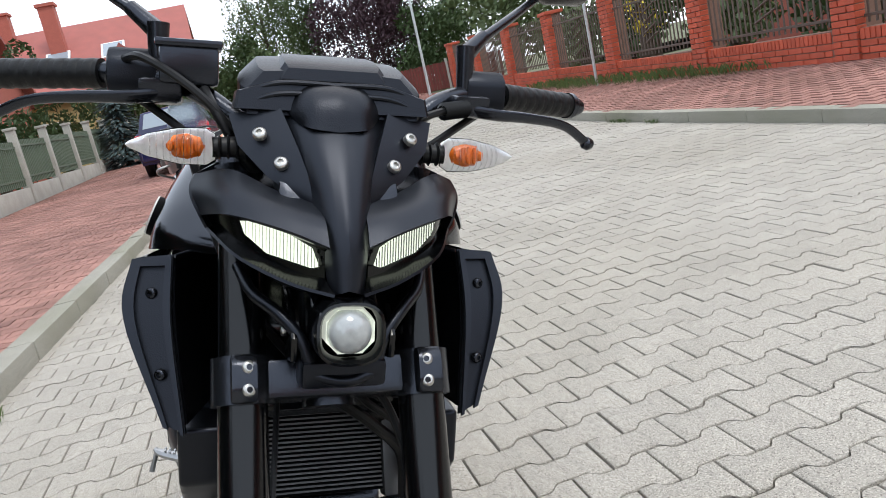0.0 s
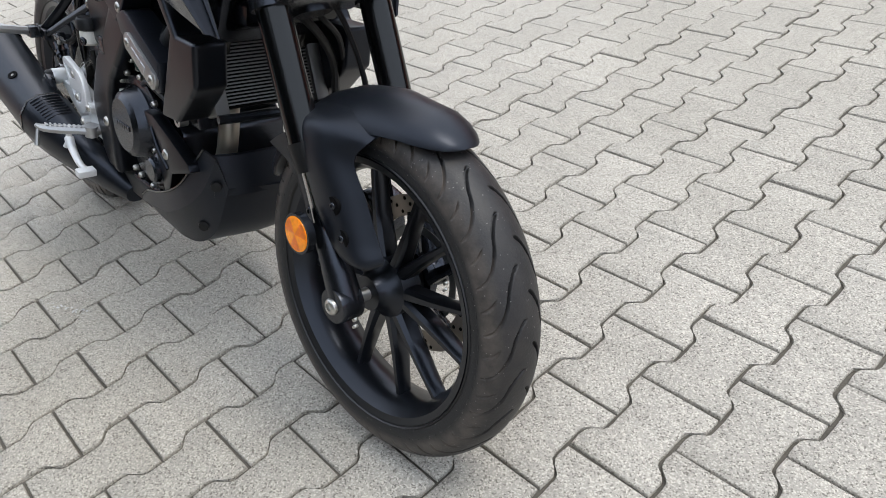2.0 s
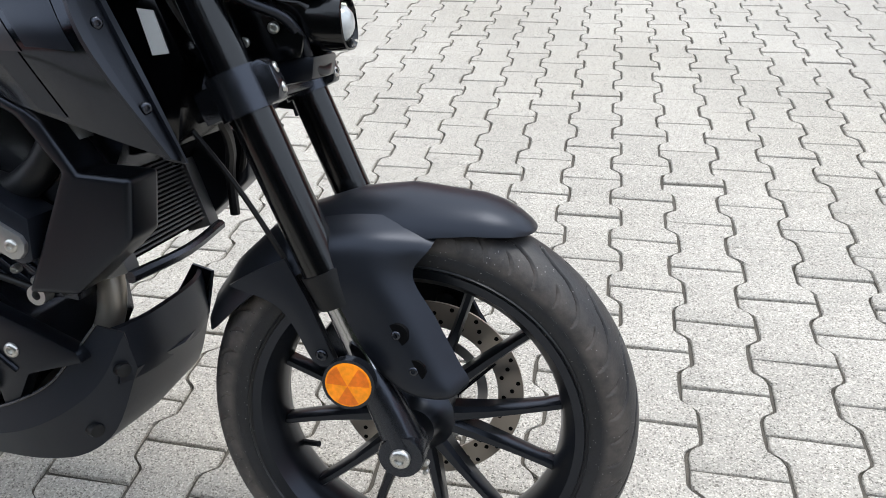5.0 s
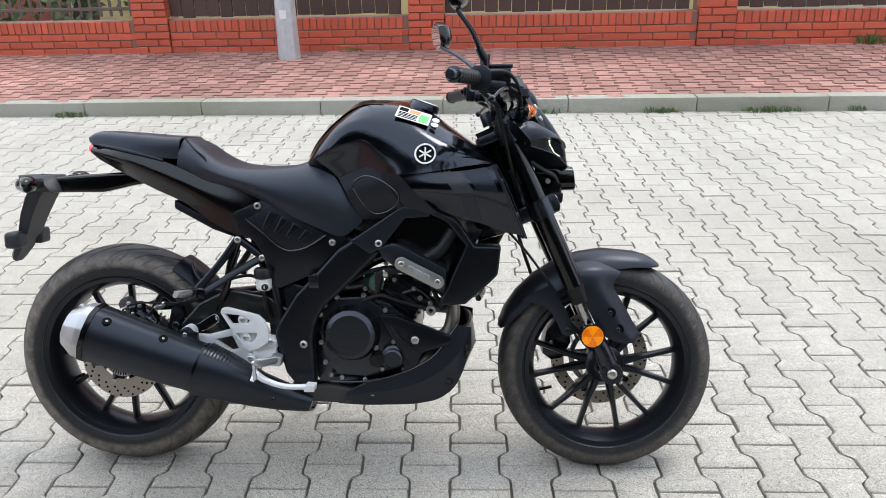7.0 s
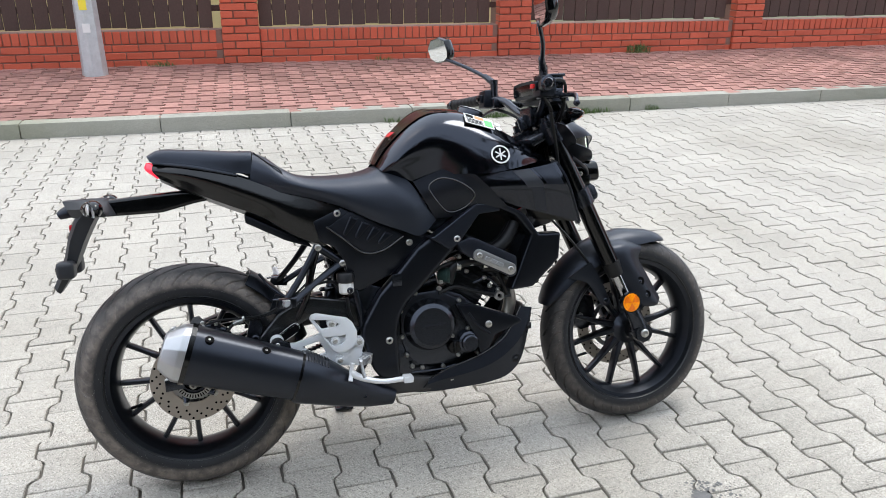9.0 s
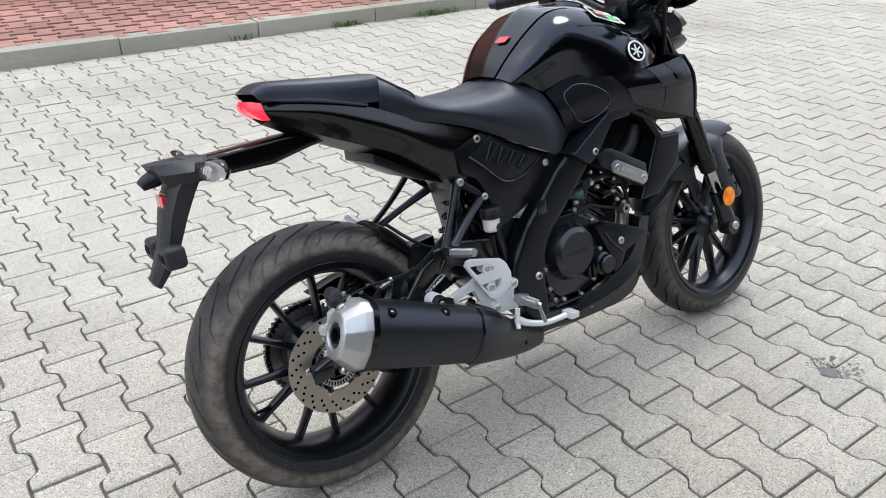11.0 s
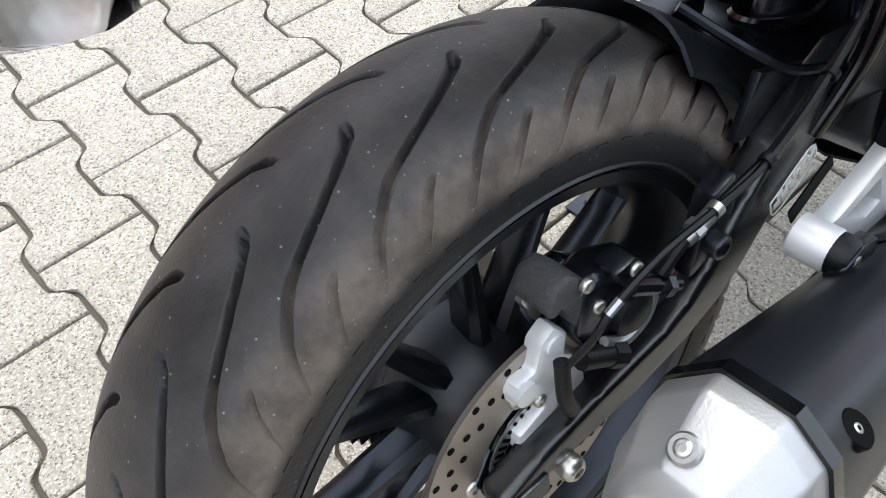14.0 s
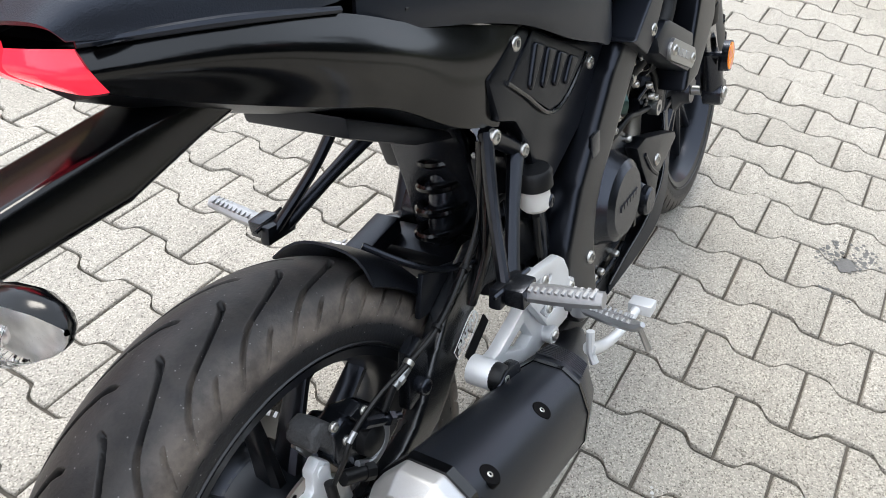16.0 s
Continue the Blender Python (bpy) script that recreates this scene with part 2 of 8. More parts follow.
def thing(name, label, category, m=None, group="", kind=""):
    ob = new(name)
    ob.empty_display_size = 0.1
    if m is not None:
        ob.matrix_basis = m
    return tagged(ob, label, category, group, kind)


def merge(*bms):
    out = bms[0]
    for b in bms[1:]:
        tmp = bpy.data.meshes.new("tmp")
        b.to_mesh(tmp)
        out.from_mesh(tmp)
        bpy.data.meshes.remove(tmp)
        b.free()
    return out


def box(x0, x1, y0, y1, z0, z1, bev=0.0, seg=2):
    bm = bmesh.new()
    bmesh.ops.create_cube(bm, size=1)
    bmesh.ops.transform(bm, matrix=Matrix.LocRotScale(((x0 + x1) / 2, (y0 + y1) / 2, (z0 + z1) / 2), None, (abs(x1 - x0), abs(y1 - y0), abs(z1 - z0))), verts=bm.verts)
    if bev:
        bmesh.ops.bevel(bm, geom=bm.edges[:], offset=bev, segments=seg, affect="EDGES", profile=0.6)
    return bm


def prism(outline, y0, y1, bev=0.003, seg=2, m=None):
    """An outline in x and z, from y0 to y1, with rounded edges."""
    bm = bmesh.new()
    a = [bm.verts.new((x, y0, z)) for x, z in outline]
    b = [bm.verts.new((x, y1, z)) for x, z in outline]
    bm.faces.new(a)
    bm.faces.new(b[::-1])
    k = len(a)
    for i in range(k):
        bm.faces.new((a[i], b[i], b[(i + 1) % k], a[(i + 1) % k]))
    bmesh.ops.recalc_face_normals(bm, faces=bm.faces)
    if bev:
        bmesh.ops.bevel(bm, geom=bm.edges[:], offset=bev, segments=seg, affect="EDGES", profile=0.6, clamp_overlap=True)
    bmesh.ops.triangulate(bm, faces=[f for f in bm.faces if len(f.verts) > 4])
    if m is not None:
        bmesh.ops.transform(bm, matrix=m, verts=bm.verts)
    return bm


def plate_with_holes(outline, holes, y0, y1, bev=0.003):
    """A flat casting with openings through it."""
    bm = bmesh.new()
    edges = []
    for loop in [outline] + holes:
        vs = [bm.verts.new((x, y0, z)) for x, z in loop]
        edges += [bm.edges.new((vs[i], vs[(i + 1) % len(vs)])) for i in range(len(vs))]
    bmesh.ops.triangle_fill(bm, use_beauty=True, use_dissolve=False, edges=edges)
    ext = bmesh.ops.extrude_face_region(bm, geom=bm.faces[:])
    bmesh.ops.translate(bm, vec=(0, y1 - y0, 0), verts=[v for v in ext["geom"] if isinstance(v, bmesh.types.BMVert)])
    bmesh.ops.recalc_face_normals(bm, faces=bm.faces)
    sharp = [e for e in bm.edges if len(e.link_faces) == 2 and e.calc_face_angle(0) > 0.9]
    bmesh.ops.bevel(bm, geom=sharp, offset=bev, segments=2, affect="EDGES", profile=0.6, clamp_overlap=True)
    return bm


def glide(pts, n):
    """n points along a smooth curve through pts (Catmull-Rom, by length)."""
    p = np.array(pts, float)
    if len(p) == 2:
        t = np.linspace(0, 1, n)[:, None]
        return p[0] * (1 - t) + p[1] * t
    d = np.r_[0, np.cumsum(np.sqrt(np.maximum(np.linalg.norm(np.diff(p, axis=0), axis=1), 1e-6)))]
    tang = np.gradient(p, d, axis=0)
    s = np.linspace(0, d[-1], n)
    i = np.clip(np.searchsorted(d, s, "right") - 1, 0, len(p) - 2)
    h = (d[i + 1] - d[i])[:, None]
    t = ((s - d[i]) / h[:, 0])[:, None]
    return (2 * t**3 - 3 * t**2 + 1) * p[i] + (t**3 - 2 * t**2 + t) * h * tang[i] + (3 * t**2 - 2 * t**3) * p[i + 1] + (t**3 - t**2) * h * tang[i + 1]


def grid(pts):
    """A sheet from rows of points."""
    bm = bmesh.new()
    vs = [[bm.verts.new(p) for p in row] for row in pts]
    for r in range(len(vs) - 1):
        for c in range(len(vs[0]) - 1):
            q = (vs[r][c], vs[r][c + 1], vs[r + 1][c + 1], vs[r + 1][c])
            if len({tuple(round(k, 6) for k in v.co) for v in q}) > 2:
                bm.faces.new(q)
    return bm


def skin(curves, n=22, m=0, s=1, thick=0.0, mirror=False, cross=True, u=(0, 1), v=(0, 1), lift=0.0):
    """A smooth sheet over long curves; s = -1 lays it on the machine's right side; u, v cut a patch from it."""
    rows = np.array([glide(c, n) for c in curves])
    m = m or (len(curves) - 1) * 4 + 1
    if cross and len(curves) > 2:
        rows = np.array([glide(rows[:, i], m) for i in range(n)]).transpose(1, 0, 2)
    else:
        rows = np.array([glide(rows[:, i], m) if len(curves) == 2 else np.array([[np.interp(w, np.linspace(0, 1, len(curves)), rows[:, i, k]) for k in range(3)] for w in np.linspace(0, 1, m)]) for i in range(n)]).transpose(1, 0, 2)
    if u != (0, 1) or v != (0, 1):
        def cut(a, lo, hi, k, axis):
            src, dst = np.linspace(0, 1, a.shape[axis]), np.linspace(lo, hi, k)
            return np.apply_along_axis(lambda w: np.interp(dst, src, w), axis, a)
        rows = cut(cut(rows, v[0], v[1], 8, 0), u[0], u[1], 8, 1)
    if lift:
        rows = rows.copy()
        rows[:, :, 1] += lift
    rows = rows * np.array([1, s, 1])
    bm = grid(rows)
    if mirror:
        bm = merge(bm, grid(rows * np.array([1, -1, 1])))
        bmesh.ops.remove_doubles(bm, verts=bm.verts, dist=0.0006)
    bmesh.ops.recalc_face_normals(bm, faces=bm.faces)
    if thick:
        bmesh.ops.solidify(bm, geom=bm.faces[:], thickness=thick)
    return bm


def tube(pts, r, n=10, k=0, flat=1.0):
    """A round bar along a smooth curve; r may be a list."""
    p = glide(pts, k or max(2, 6 * (len(pts) - 1) + 1)) if len(pts) > 2 else glide(pts, k or 2)
    rs = np.interp(np.linspace(0, 1, len(p)), np.linspace(0, 1, len(r)), r) if isinstance(r, (list, tuple)) else np.full(len(p), r)
    bm = bmesh.new()
    up, rings = None, []
    for i in range(len(p)):
        d = Vector(p[min(i + 1, len(p) - 1)] - p[max(i - 1, 0)]).normalized()
        up = (up - d * up.dot(d)).normalized() if up else d.orthogonal().normalized()
        w = d.cross(up)
        rings.append([bm.verts.new(Vector(p[i]) + float(rs[i]) * (math.cos(a) * up + flat * math.sin(a) * w)) for a in np.linspace(0, 2 * math.pi, n, endpoint=False)])
    for a, b in zip(rings, rings[1:]):
        for j in range(n):
            bm.faces.new((a[j], a[(j + 1) % n], b[(j + 1) % n], b[j]))
    bm.faces.new(rings[0][::-1])
    bm.faces.new(rings[-1])
    return bm


def lathe(profile, n=32, at=(0, 0, 0), axis=(0, 1, 0), closed=False, arc=(0, 360)):
    """profile: radius and place along the axis, turned round it."""
    bm = bmesh.new()
    q = Vector((0, 0, 1)).rotation_difference(Vector(axis)).to_matrix()
    full = arc[1] - arc[0] >= 360
    angles = np.radians(np.linspace(*arc, n, endpoint=not full))
    rings = []
    for r, h in profile:
        if r < 1e-6:
            rings.append([bm.verts.new(Vector(at) + q @ Vector((0, 0, h)))] * n)
        else:
            rings.append([bm.verts.new(Vector(at) + q @ Vector((r * math.cos(a), r * math.sin(a), h))) for a in angles])
    if closed:
        rings.append(rings[0])
    for a, b in zip(rings, rings[1:]):
        for j in range(n if full else n - 1):
            f = []
            for vtx in (a[j], a[(j + 1) % n], b[(j + 1) % n], b[j]):
                if vtx not in f:
                    f.append(vtx)
            if len(f) > 2:
                bm.faces.new(f)
    return bm


def loft(rings, caps=True):
    """A closed skin over rings of equal length."""
    bm = bmesh.new()
    vs = [[bm.verts.new(p) for p in r] for r in rings]
    n = len(vs[0])
    for a, b in zip(vs, vs[1:]):
        for j in range(n):
            bm.faces.new((a[j], a[(j + 1) % n], b[(j + 1) % n], b[j]))
    if caps:
        bm.faces.new(vs[0][::-1])
        bm.faces.new(vs[-1])
    return bm


BOLT = {}


def bolt(parent, at, axis, r=0.008, mat=None, h=0.42, turn=None):
    """A button-head socket bolt; all of one kind share a mesh."""
    mat = mat or ZINC
    key = (mat.name, round(h, 2))
    if key not in BOLT:
        bm = lathe([(0, 0.15 * h), (0.42, 0.15 * h), (0.45, h), (0.62, h), (0.9, h * 0.72), (1.0, h * 0.3), (1.0, -0.5)], 14, axis=(0, 0, 1))
        BOLT[key] = mesh("bolt", bm, mat)
    ob = new("bolt", BOLT[key])
    ob.parent = parent
    q = Vector((0, 0, 1)).rotation_difference(Vector(axis))
    ob.matrix_basis = (turn or Matrix()) @ Matrix.LocRotScale(Vector(at), q, (r, r, r))
    return ob


def text_free_bars(parent, name, bars, mat, y, depth, s=-1):
    """Plain bars in place of lettering, on a side face: each x0, x1, z0, z1."""
    for x0, x1, z0, z1 in bars:
        part(name, box(x0, x1, s * y, s * (y + depth), z0, z1, 0.0006, 1), mat, parent)


# ---- the street ----
def rise(x):
    """The street climbs gently away from the parked machine."""
    d = max(0.0, -6.0 - x)
    return 0.021 * d * d / (d + 4.0)


PITCH, LENGTH = 0.1345, 0.2
# the road's stones lie a little askew to the kerbs; along a row, and half a stone along a column
ROW, COLUMN, JOINT = np.array((0.13461, 0.00417)), np.array((-0.00587, 0.09917)), np.array((1.10476, 0.39551))
ASKEW = np.column_stack([ROW / PITCH, COLUMN / (LENGTH / 2)])


def stone_outline(k):
    """The outline of an I-shaped stone with S-curved flanks."""
    rise_ = [0.024, 0.031, 0.037, 0.042, 0.046, 0.050, 0.054, 0.058, 0.063, 0.069, 0.076] if k > 10 else [0.036, 0.046, 0.054, 0.064]
    ys = np.array([-0.0975] + [-v for v in rise_[::-1]] + [0.0] + rise_ + [0.0975])
    w = 0.0640 - 0.0140 * np.tanh(3.3 * np.cos(2 * math.pi * ys / 0.2))
    w[[0, -1]] -= 0.0012
    return np.array([(a, b) for a, b in zip(w, ys)] + [(-a, b) for a, b in zip(w[::-1], ys[::-1])])


FINE, COARSE = stone_outline(15), stone_outline(8)


def stone_points(inset, outline=COARSE):
    return outline - np.sign(outline) * inset


def lay_askew(x0, x1, y0, y1, skip=None):
    """Centres of the road's stones, row by row, where they fall in a stretch."""
    inv = np.linalg.inv(np.column_stack([ROW, COLUMN]))
    corners = np.array([inv @ (np.array(p) - JOINT) for p in ((x0, y0), (x0, y1), (x1, y0), (x1, y1))])
    (c0, r0), (c1, r1) = np.floor(corners.min(0)).astype(int), np.ceil(corners.max(0)).astype(int)
    c, r = np.meshgrid(np.arange(c0, c1 + 1), np.arange(r0, r1 + 1))
    keep = (c + r) % 2 == 1
    p = JOINT + c[keep][:, None] * ROW + r[keep][:, None] * COLUMN
    p = p[(p[:, 0] >= x0) & (p[:, 0] <= x1) & (p[:, 1] >= y0) & (p[:, 1] <= y1)]
    return np.array([q for q in p if not (skip and skip(*q))])


def lay(x0, x1, y0, y1, skip=None):
    """Centres of the I-shaped stones in a stretch: columns that interlock by half a stone."""
    out = []
    for c in range(math.floor((x0 - 1.0) / PITCH), math.ceil((x1 - 1.0) / PITCH)):
        x = 1.0 + c * PITCH
        off = 0.195 if c % 2 == 0 else 0.095
        for j in range(math.floor((y0 - off) / LENGTH), math.ceil((y1 - off) / LENGTH)):
            y = off + j * LENGTH
            if x0 <= x <= x1 and y0 <= y <= y1 and not (skip and skip(x, y)):
                out.append((x, y))
    return np.array(out)


def paving(name, centres, mat, parent, level, label, bevel=True, askew=False):
    """Many stones in one mesh, each a little uneven."""
    rng = np.random.default_rng(5)
    shape = FINE if bevel else COARSE
    m = len(shape)
    rings = [(stone_points(0.0022, shape), 0.0), (stone_points(0.0, shape), -0.003), (stone_points(0.0, shape), -0.03)] if bevel else [(stone_points(0.001, shape), 0.0), (stone_points(0.0, shape), -0.02)]
    base = np.concatenate([np.c_[r, np.full(m, z)] for r, z in rings])
    k = len(base)
    n = len(centres)
    tilt = rng.normal(0, 0.006, (n, 2))
    z = np.array([level(x, y) for x, y in centres]) + rng.normal(0, 0.0011, n)
    v = np.tile(base, (n, 1, 1))
    a = rng.normal(0, 0.008, n)
    ca, sa = np.cos(a)[:, None], np.sin(a)[:, None]
    vx, vy = v[:, :, 0] * ca - v[:, :, 1] * sa, v[:, :, 0] * sa + v[:, :, 1] * ca
    if askew:
        vx, vy = ASKEW[0, 0] * vx + ASKEW[0, 1] * vy, ASKEW[1, 0] * vx + ASKEW[1, 1] * vy
    v[:, :, 2] += z[:, None] + vx * tilt[:, :1] + vy * tilt[:, 1:]
    v[:, :, 0], v[:, :, 1] = vx + centres[:, :1], vy + centres[:, 1:]
    faces = [tuple(range(m))]
    for r in range(len(rings) - 1):
        for j in range(m):
            q = (j + 1) % m
            faces.append((r * m + j, (r + 1) * m + j, (r + 1) * m + q, r * m + q))
    allf = [tuple(i * k + j for j in f) for i in range(n) for f in faces]
    me = bpy.data.meshes.new(name)
    me.from_pydata(v.reshape(-1, 3).tolist(), [], allf)
    me.materials.append(mat)
    ob = new(name, me)
    ob.parent = parent
    return tagged(ob, label, kind="stuff")


def sheet(name, x0, x1, y0, y1, mat, level, steps=40):
    xs = np.linspace(x0, x1, steps)
    bm = grid([[(x, y0, level(x, y0)) for x in xs], [(x, y1, level(x, y1)) for x in xs]])
    ob = new(name, mesh(name, bm, mat, 0))
    return ob


def road_level(x, y):
    return rise(x)


def walk_level(x, y):
    return 0.112 + rise(x) + max(0.0, y - 4.3) * 0.04


def left_walk_level(x, y):
    return 0.105 + rise(x) + max(0.0, -1.65 - y) * 0.01


ground = tagged(sheet("ground", -500, 500, -500, 500, SOIL, lambda x, y: -0.06, 3), "dull green earth beyond the street", "ground", kind="structure")
bank = tagged(sheet("ground_bank", -90, -32, -60, 60, SOIL, lambda x, y: rise(x) - 0.03, 20), "rising grassy ground behind the street", "ground", kind="structure")
road = tagged(sheet("road", -34, 12, -1.46, 4.14, SAND, lambda x, y: rise(x) - 0.0075, 60), "road of pale grey interlocking concrete pavers", "road", kind="structure")
pavement_far = tagged(sheet("pavement", -34, 12, 4.32, 6.5, SAND, lambda x, y: walk_level(x, y) - 0.007, 60), "weathered red interlocking pavers along the brick wall", "pavement", kind="structure")
pavement_near = tagged(sheet("pavement", -34, 6, -5.4, -1.6, SAND, lambda x, y: left_walk_level(x, y) - 0.007, 60), "pinkish red interlocking pavers beside the kerb", "pavement", kind="structure")


def near(x, y):
    return -1.1 < x < 1.72 and -1.2 < y < 1.15


near_stones = [tuple(c) for c in lay_askew(-1.1, 1.72, -1.2, 1.15)]
paving("paving", lay_askew(-8, 8, -1.56, 4.24, near), PAVER_FAR, road, road_level, "pale grey I-shaped concrete pavers with sandy joints", True, True)
paving("paving", lay_askew(-33, -8, -1.56, 4.24), PAVER_FAR, road, road_level, "pale grey I-shaped concrete pavers far along the road", False, True)
paving("paving", lay(-33, 9, 4.24, 6.42), RED_PAVER, pavement_far, walk_level, "weathered red I-shaped pavers", False)
paving("paving", lay(-33, -1.5, -5.2, -1.56), RED_PAVER, pavement_near, left_walk_level, "pinkish red I-shaped pavers", False)
# unseen grey stretch, added so that no red shows in the machine's reflections
paving("paving", lay(-1.4, 6, -5.2, -1.56), PAVER_FAR, pavement_near, left_walk_level, "unseen pale grey I-shaped pavers that keep red out of reflections", False)

# kerbs of metre-long stones
KERBSTONE = mesh("kerb_stone", box(-0.493, 0.493, 0, 0.15, -0.15, 0.112, 0.012), KERB)
for yk, x0, x1, turn, side in ((4.15, -31.14, 9.5, 0, "red pavement by the wall"), (-1.47, -32.14, 4.0, 180, "pinkish pavement by the fence")):
    kerb = thing("kerb", "row of grey concrete kerb stones edging the " + side, "kerb", Matrix.Translation((0, yk, 0)), kind="structure")
    x = x0
    while x < x1:
        ks = new("kerb_stone", KERBSTONE)
        ks.parent = kerb
        ks.matrix_basis = pose(x, random.uniform(-0.004, 0.004), rise(x) + random.uniform(-0.003, 0.003), 0, math.degrees(math.atan((rise(x - 0.5) - rise(x + 0.5)))), turn + random.uniform(-0.3, 0.3))
        x += 0.99


def tuft(name, at, r, n, h, parent=None, label="tuft of green weeds growing in the joint"):
    """A clump of thin bent blades."""
    rng = random.Random(int(at[0] * 100) + int(at[1] * 7))
    bm = bmesh.new()
    for _ in range(n):
        a, d = rng.uniform(0, 6.28), r * rng.random() ** 0.7
        x, y = at[0] + 1.8 * d * math.cos(a), at[1] + 0.5 * d * math.sin(a)
        b, hh, w = rng.uniform(0, 6.28), h * rng.uniform(0.4, 1), 0.003
        dx, dy = 0.5 * hh * math.cos(b), 0.5 * hh * math.sin(b)
        v = [bm.verts.new(p) for p in ((x - w, y, at[2]), (x + w, y, at[2]), (x + dx * 0.4 + w, y + dy * 0.4, at[2] + hh * 0.7), (x + dx, y + dy, at[2] + hh))]
        bm.faces.new(v)
    ob = part(name, bm, GRASS, parent, smooth=0)
    return tagged(ob, label, "weeds", "weeds along the kerb", "stuff")


for tx, ty, tr, tn in ((1.75, 4.13, 0.07, 70), (2.6, 4.13, 0.13, 150), (3.25, 4.14, 0.05, 40), (-3.05, 4.13, 0.09, 70), (0.9, 4.12, 0.05, 30), (-7.4, 4.12, 0.18, 120), (-6.6, 4.12, 0.1, 60)):
    tuft("weed_tuft", (tx, ty, rise(tx)), tr, tn, 0.055)
for tx, ty, tr, tn, th in ((4.2, 6.3, 0.09, 60, 0.12), (1.2, 6.3, 0.06, 30, 0.05), (-1.1, 6.3, 0.1, 40, 0.06), (-8.5, 6.25, 0.6, 300, 0.16), (-10.3, 6.2, 0.8, 400, 0.2), (-12.5, 6.1, 0.9, 400, 0.2), (-14.5, 6.1, 0.7, 300, 0.2)):
    tuft("weed_tuft", (tx, ty, walk_level(tx, ty)), tr, tn, th, label="green weeds at the foot of the brick wall")
tuft("weed_tuft", (-1.9, -1.4, 0.0), 0.10, 80, 0.05)

# ---- brick wall with piers ----
WALLY = 6.38
brick_wall = thing("wall_brick", "low red clinker brick wall with tall piers and a soldier course", "brick wall", Matrix.Translation((0, WALLY, 0)), kind="structure")
STRETCHER = mesh("brick", box(-0.121, 0.121, -0.012, 0.10, 0.002, 0.066, 0.004, 1), BRICK, 0)
SOLDIER = mesh("brick", box(-0.033, 0.033, -0.012, 0.11, 0.0, 0.118, 0.004, 1), BRICK, 0)
PIERBRICK = mesh("brick", box(-0.121, 0.121, -0.004, 0.13, 0.002, 0.066, 0.004, 1), BRICK, 0)
HALFBRICK = mesh("brick", box(-0.058, 0.058, -0.012, 0.10, 0.002, 0.066, 0.004, 1), BRICK, 0)
PIERHALF = mesh("brick", box(-0.058, 0.058, -0.004, 0.13, 0.002, 0.066, 0.004, 1), BRICK, 0)
placed = 0


def set_brick(me, x, y, z):
    b = new("brick", me)
    b.parent, b.matrix_basis = brick_wall, pose(x, y + random.uniform(-0.003, 0.002), z, 0, 0, random.uniform(-0.4, 0.4))


PIERS = [-0.28 + 2.96 * k for k in range(-8, 3)]
far_list = []
for px_ in PIERS + [8.6]:
    zb = walk_level(px_, 6.4)
    courses = 20
    part("pier_core", box(px_ - 0.18, px_ + 0.18, -0.02, 0.30, zb - 0.2, zb + 1.5, 0), MORTAR, brick_wall, smooth=0)
    part("pier_cap", box(px_ - 0.23, px_ + 0.23, -0.07, 0.36, zb + 1.5, zb + 1.57, 0.01), BRICK_FAR, brick_wall)
    for c in range(courses):
        z = zb + 0.075 * c
        for me, dx in (((PIERBRICK, -0.066), (PIERHALF, 0.127)) if c % 2 else ((PIERHALF, -0.127), (PIERBRICK, 0.066))):
            far_list.append((me, px_ + dx, -0.035, z, -4 < px_ < 6 and c < 10))
for left, right in zip(PIERS, PIERS[1:] + [8.6]):
    x0, x1 = left + 0.19, right - 0.19
    mid = (x0 + x1) / 2
    zb = walk_level(mid, 6.4)
    part("wall_core", box(x0, x1, 0.0, 0.2, zb - 0.3, zb + 0.335, 0), MORTAR, brick_wall, smooth=0)
    keep = -3.4 < mid < 3.4
    for c in range(3):
        x = x0 + 0.126 + (0.125 if c % 2 else 0.0)
        zc = lambda v: walk_level(v, 6.4) - 0.015 + 0.076 * c
        if c % 2:
            far_list.append((HALFBRICK, x0 + 0.060, 0, zc(x0), keep))
        while x < x1 - 0.11:
            far_list.append((STRETCHER, x, 0, zc(x), keep))
            x += 0.252
        if x - 0.126 < x1 - 0.04:
            far_list.append((HALFBRICK, min(x - 0.064, x1 - 0.060), 0.003, zc(x), keep))
    x = x0 + 0.04
    while x < x1 - 0.03:
        far_list.append((SOLDIER, x, 0, walk_level(x, 6.4) + 0.215, keep))
        x += 0.0765
rows_v, rows_f, shift = [], [], 0
for me, x, y, z, keep in far_list:
    if keep and placed < 300:
        set_brick(me, x, y, z)
        placed += 1
    else:
        rows_v += [(v.co.x + x, v.co.y + y + random.uniform(-0.003, 0.002), v.co.z + z) for v in me.vertices]
        rows_f += [tuple(i + shift for i in p.vertices) for p in me.polygons]
        shift += len(me.vertices)
fb = bpy.data.meshes.new("brickwork")
fb.from_pydata(rows_v, [], rows_f)
fb.materials.append(BRICK_FAR)
fbo = new("brickwork", fb)
fbo.parent = brick_wall
tagged(fbo, "red clinker bricks farther along the wall", kind="stuff")

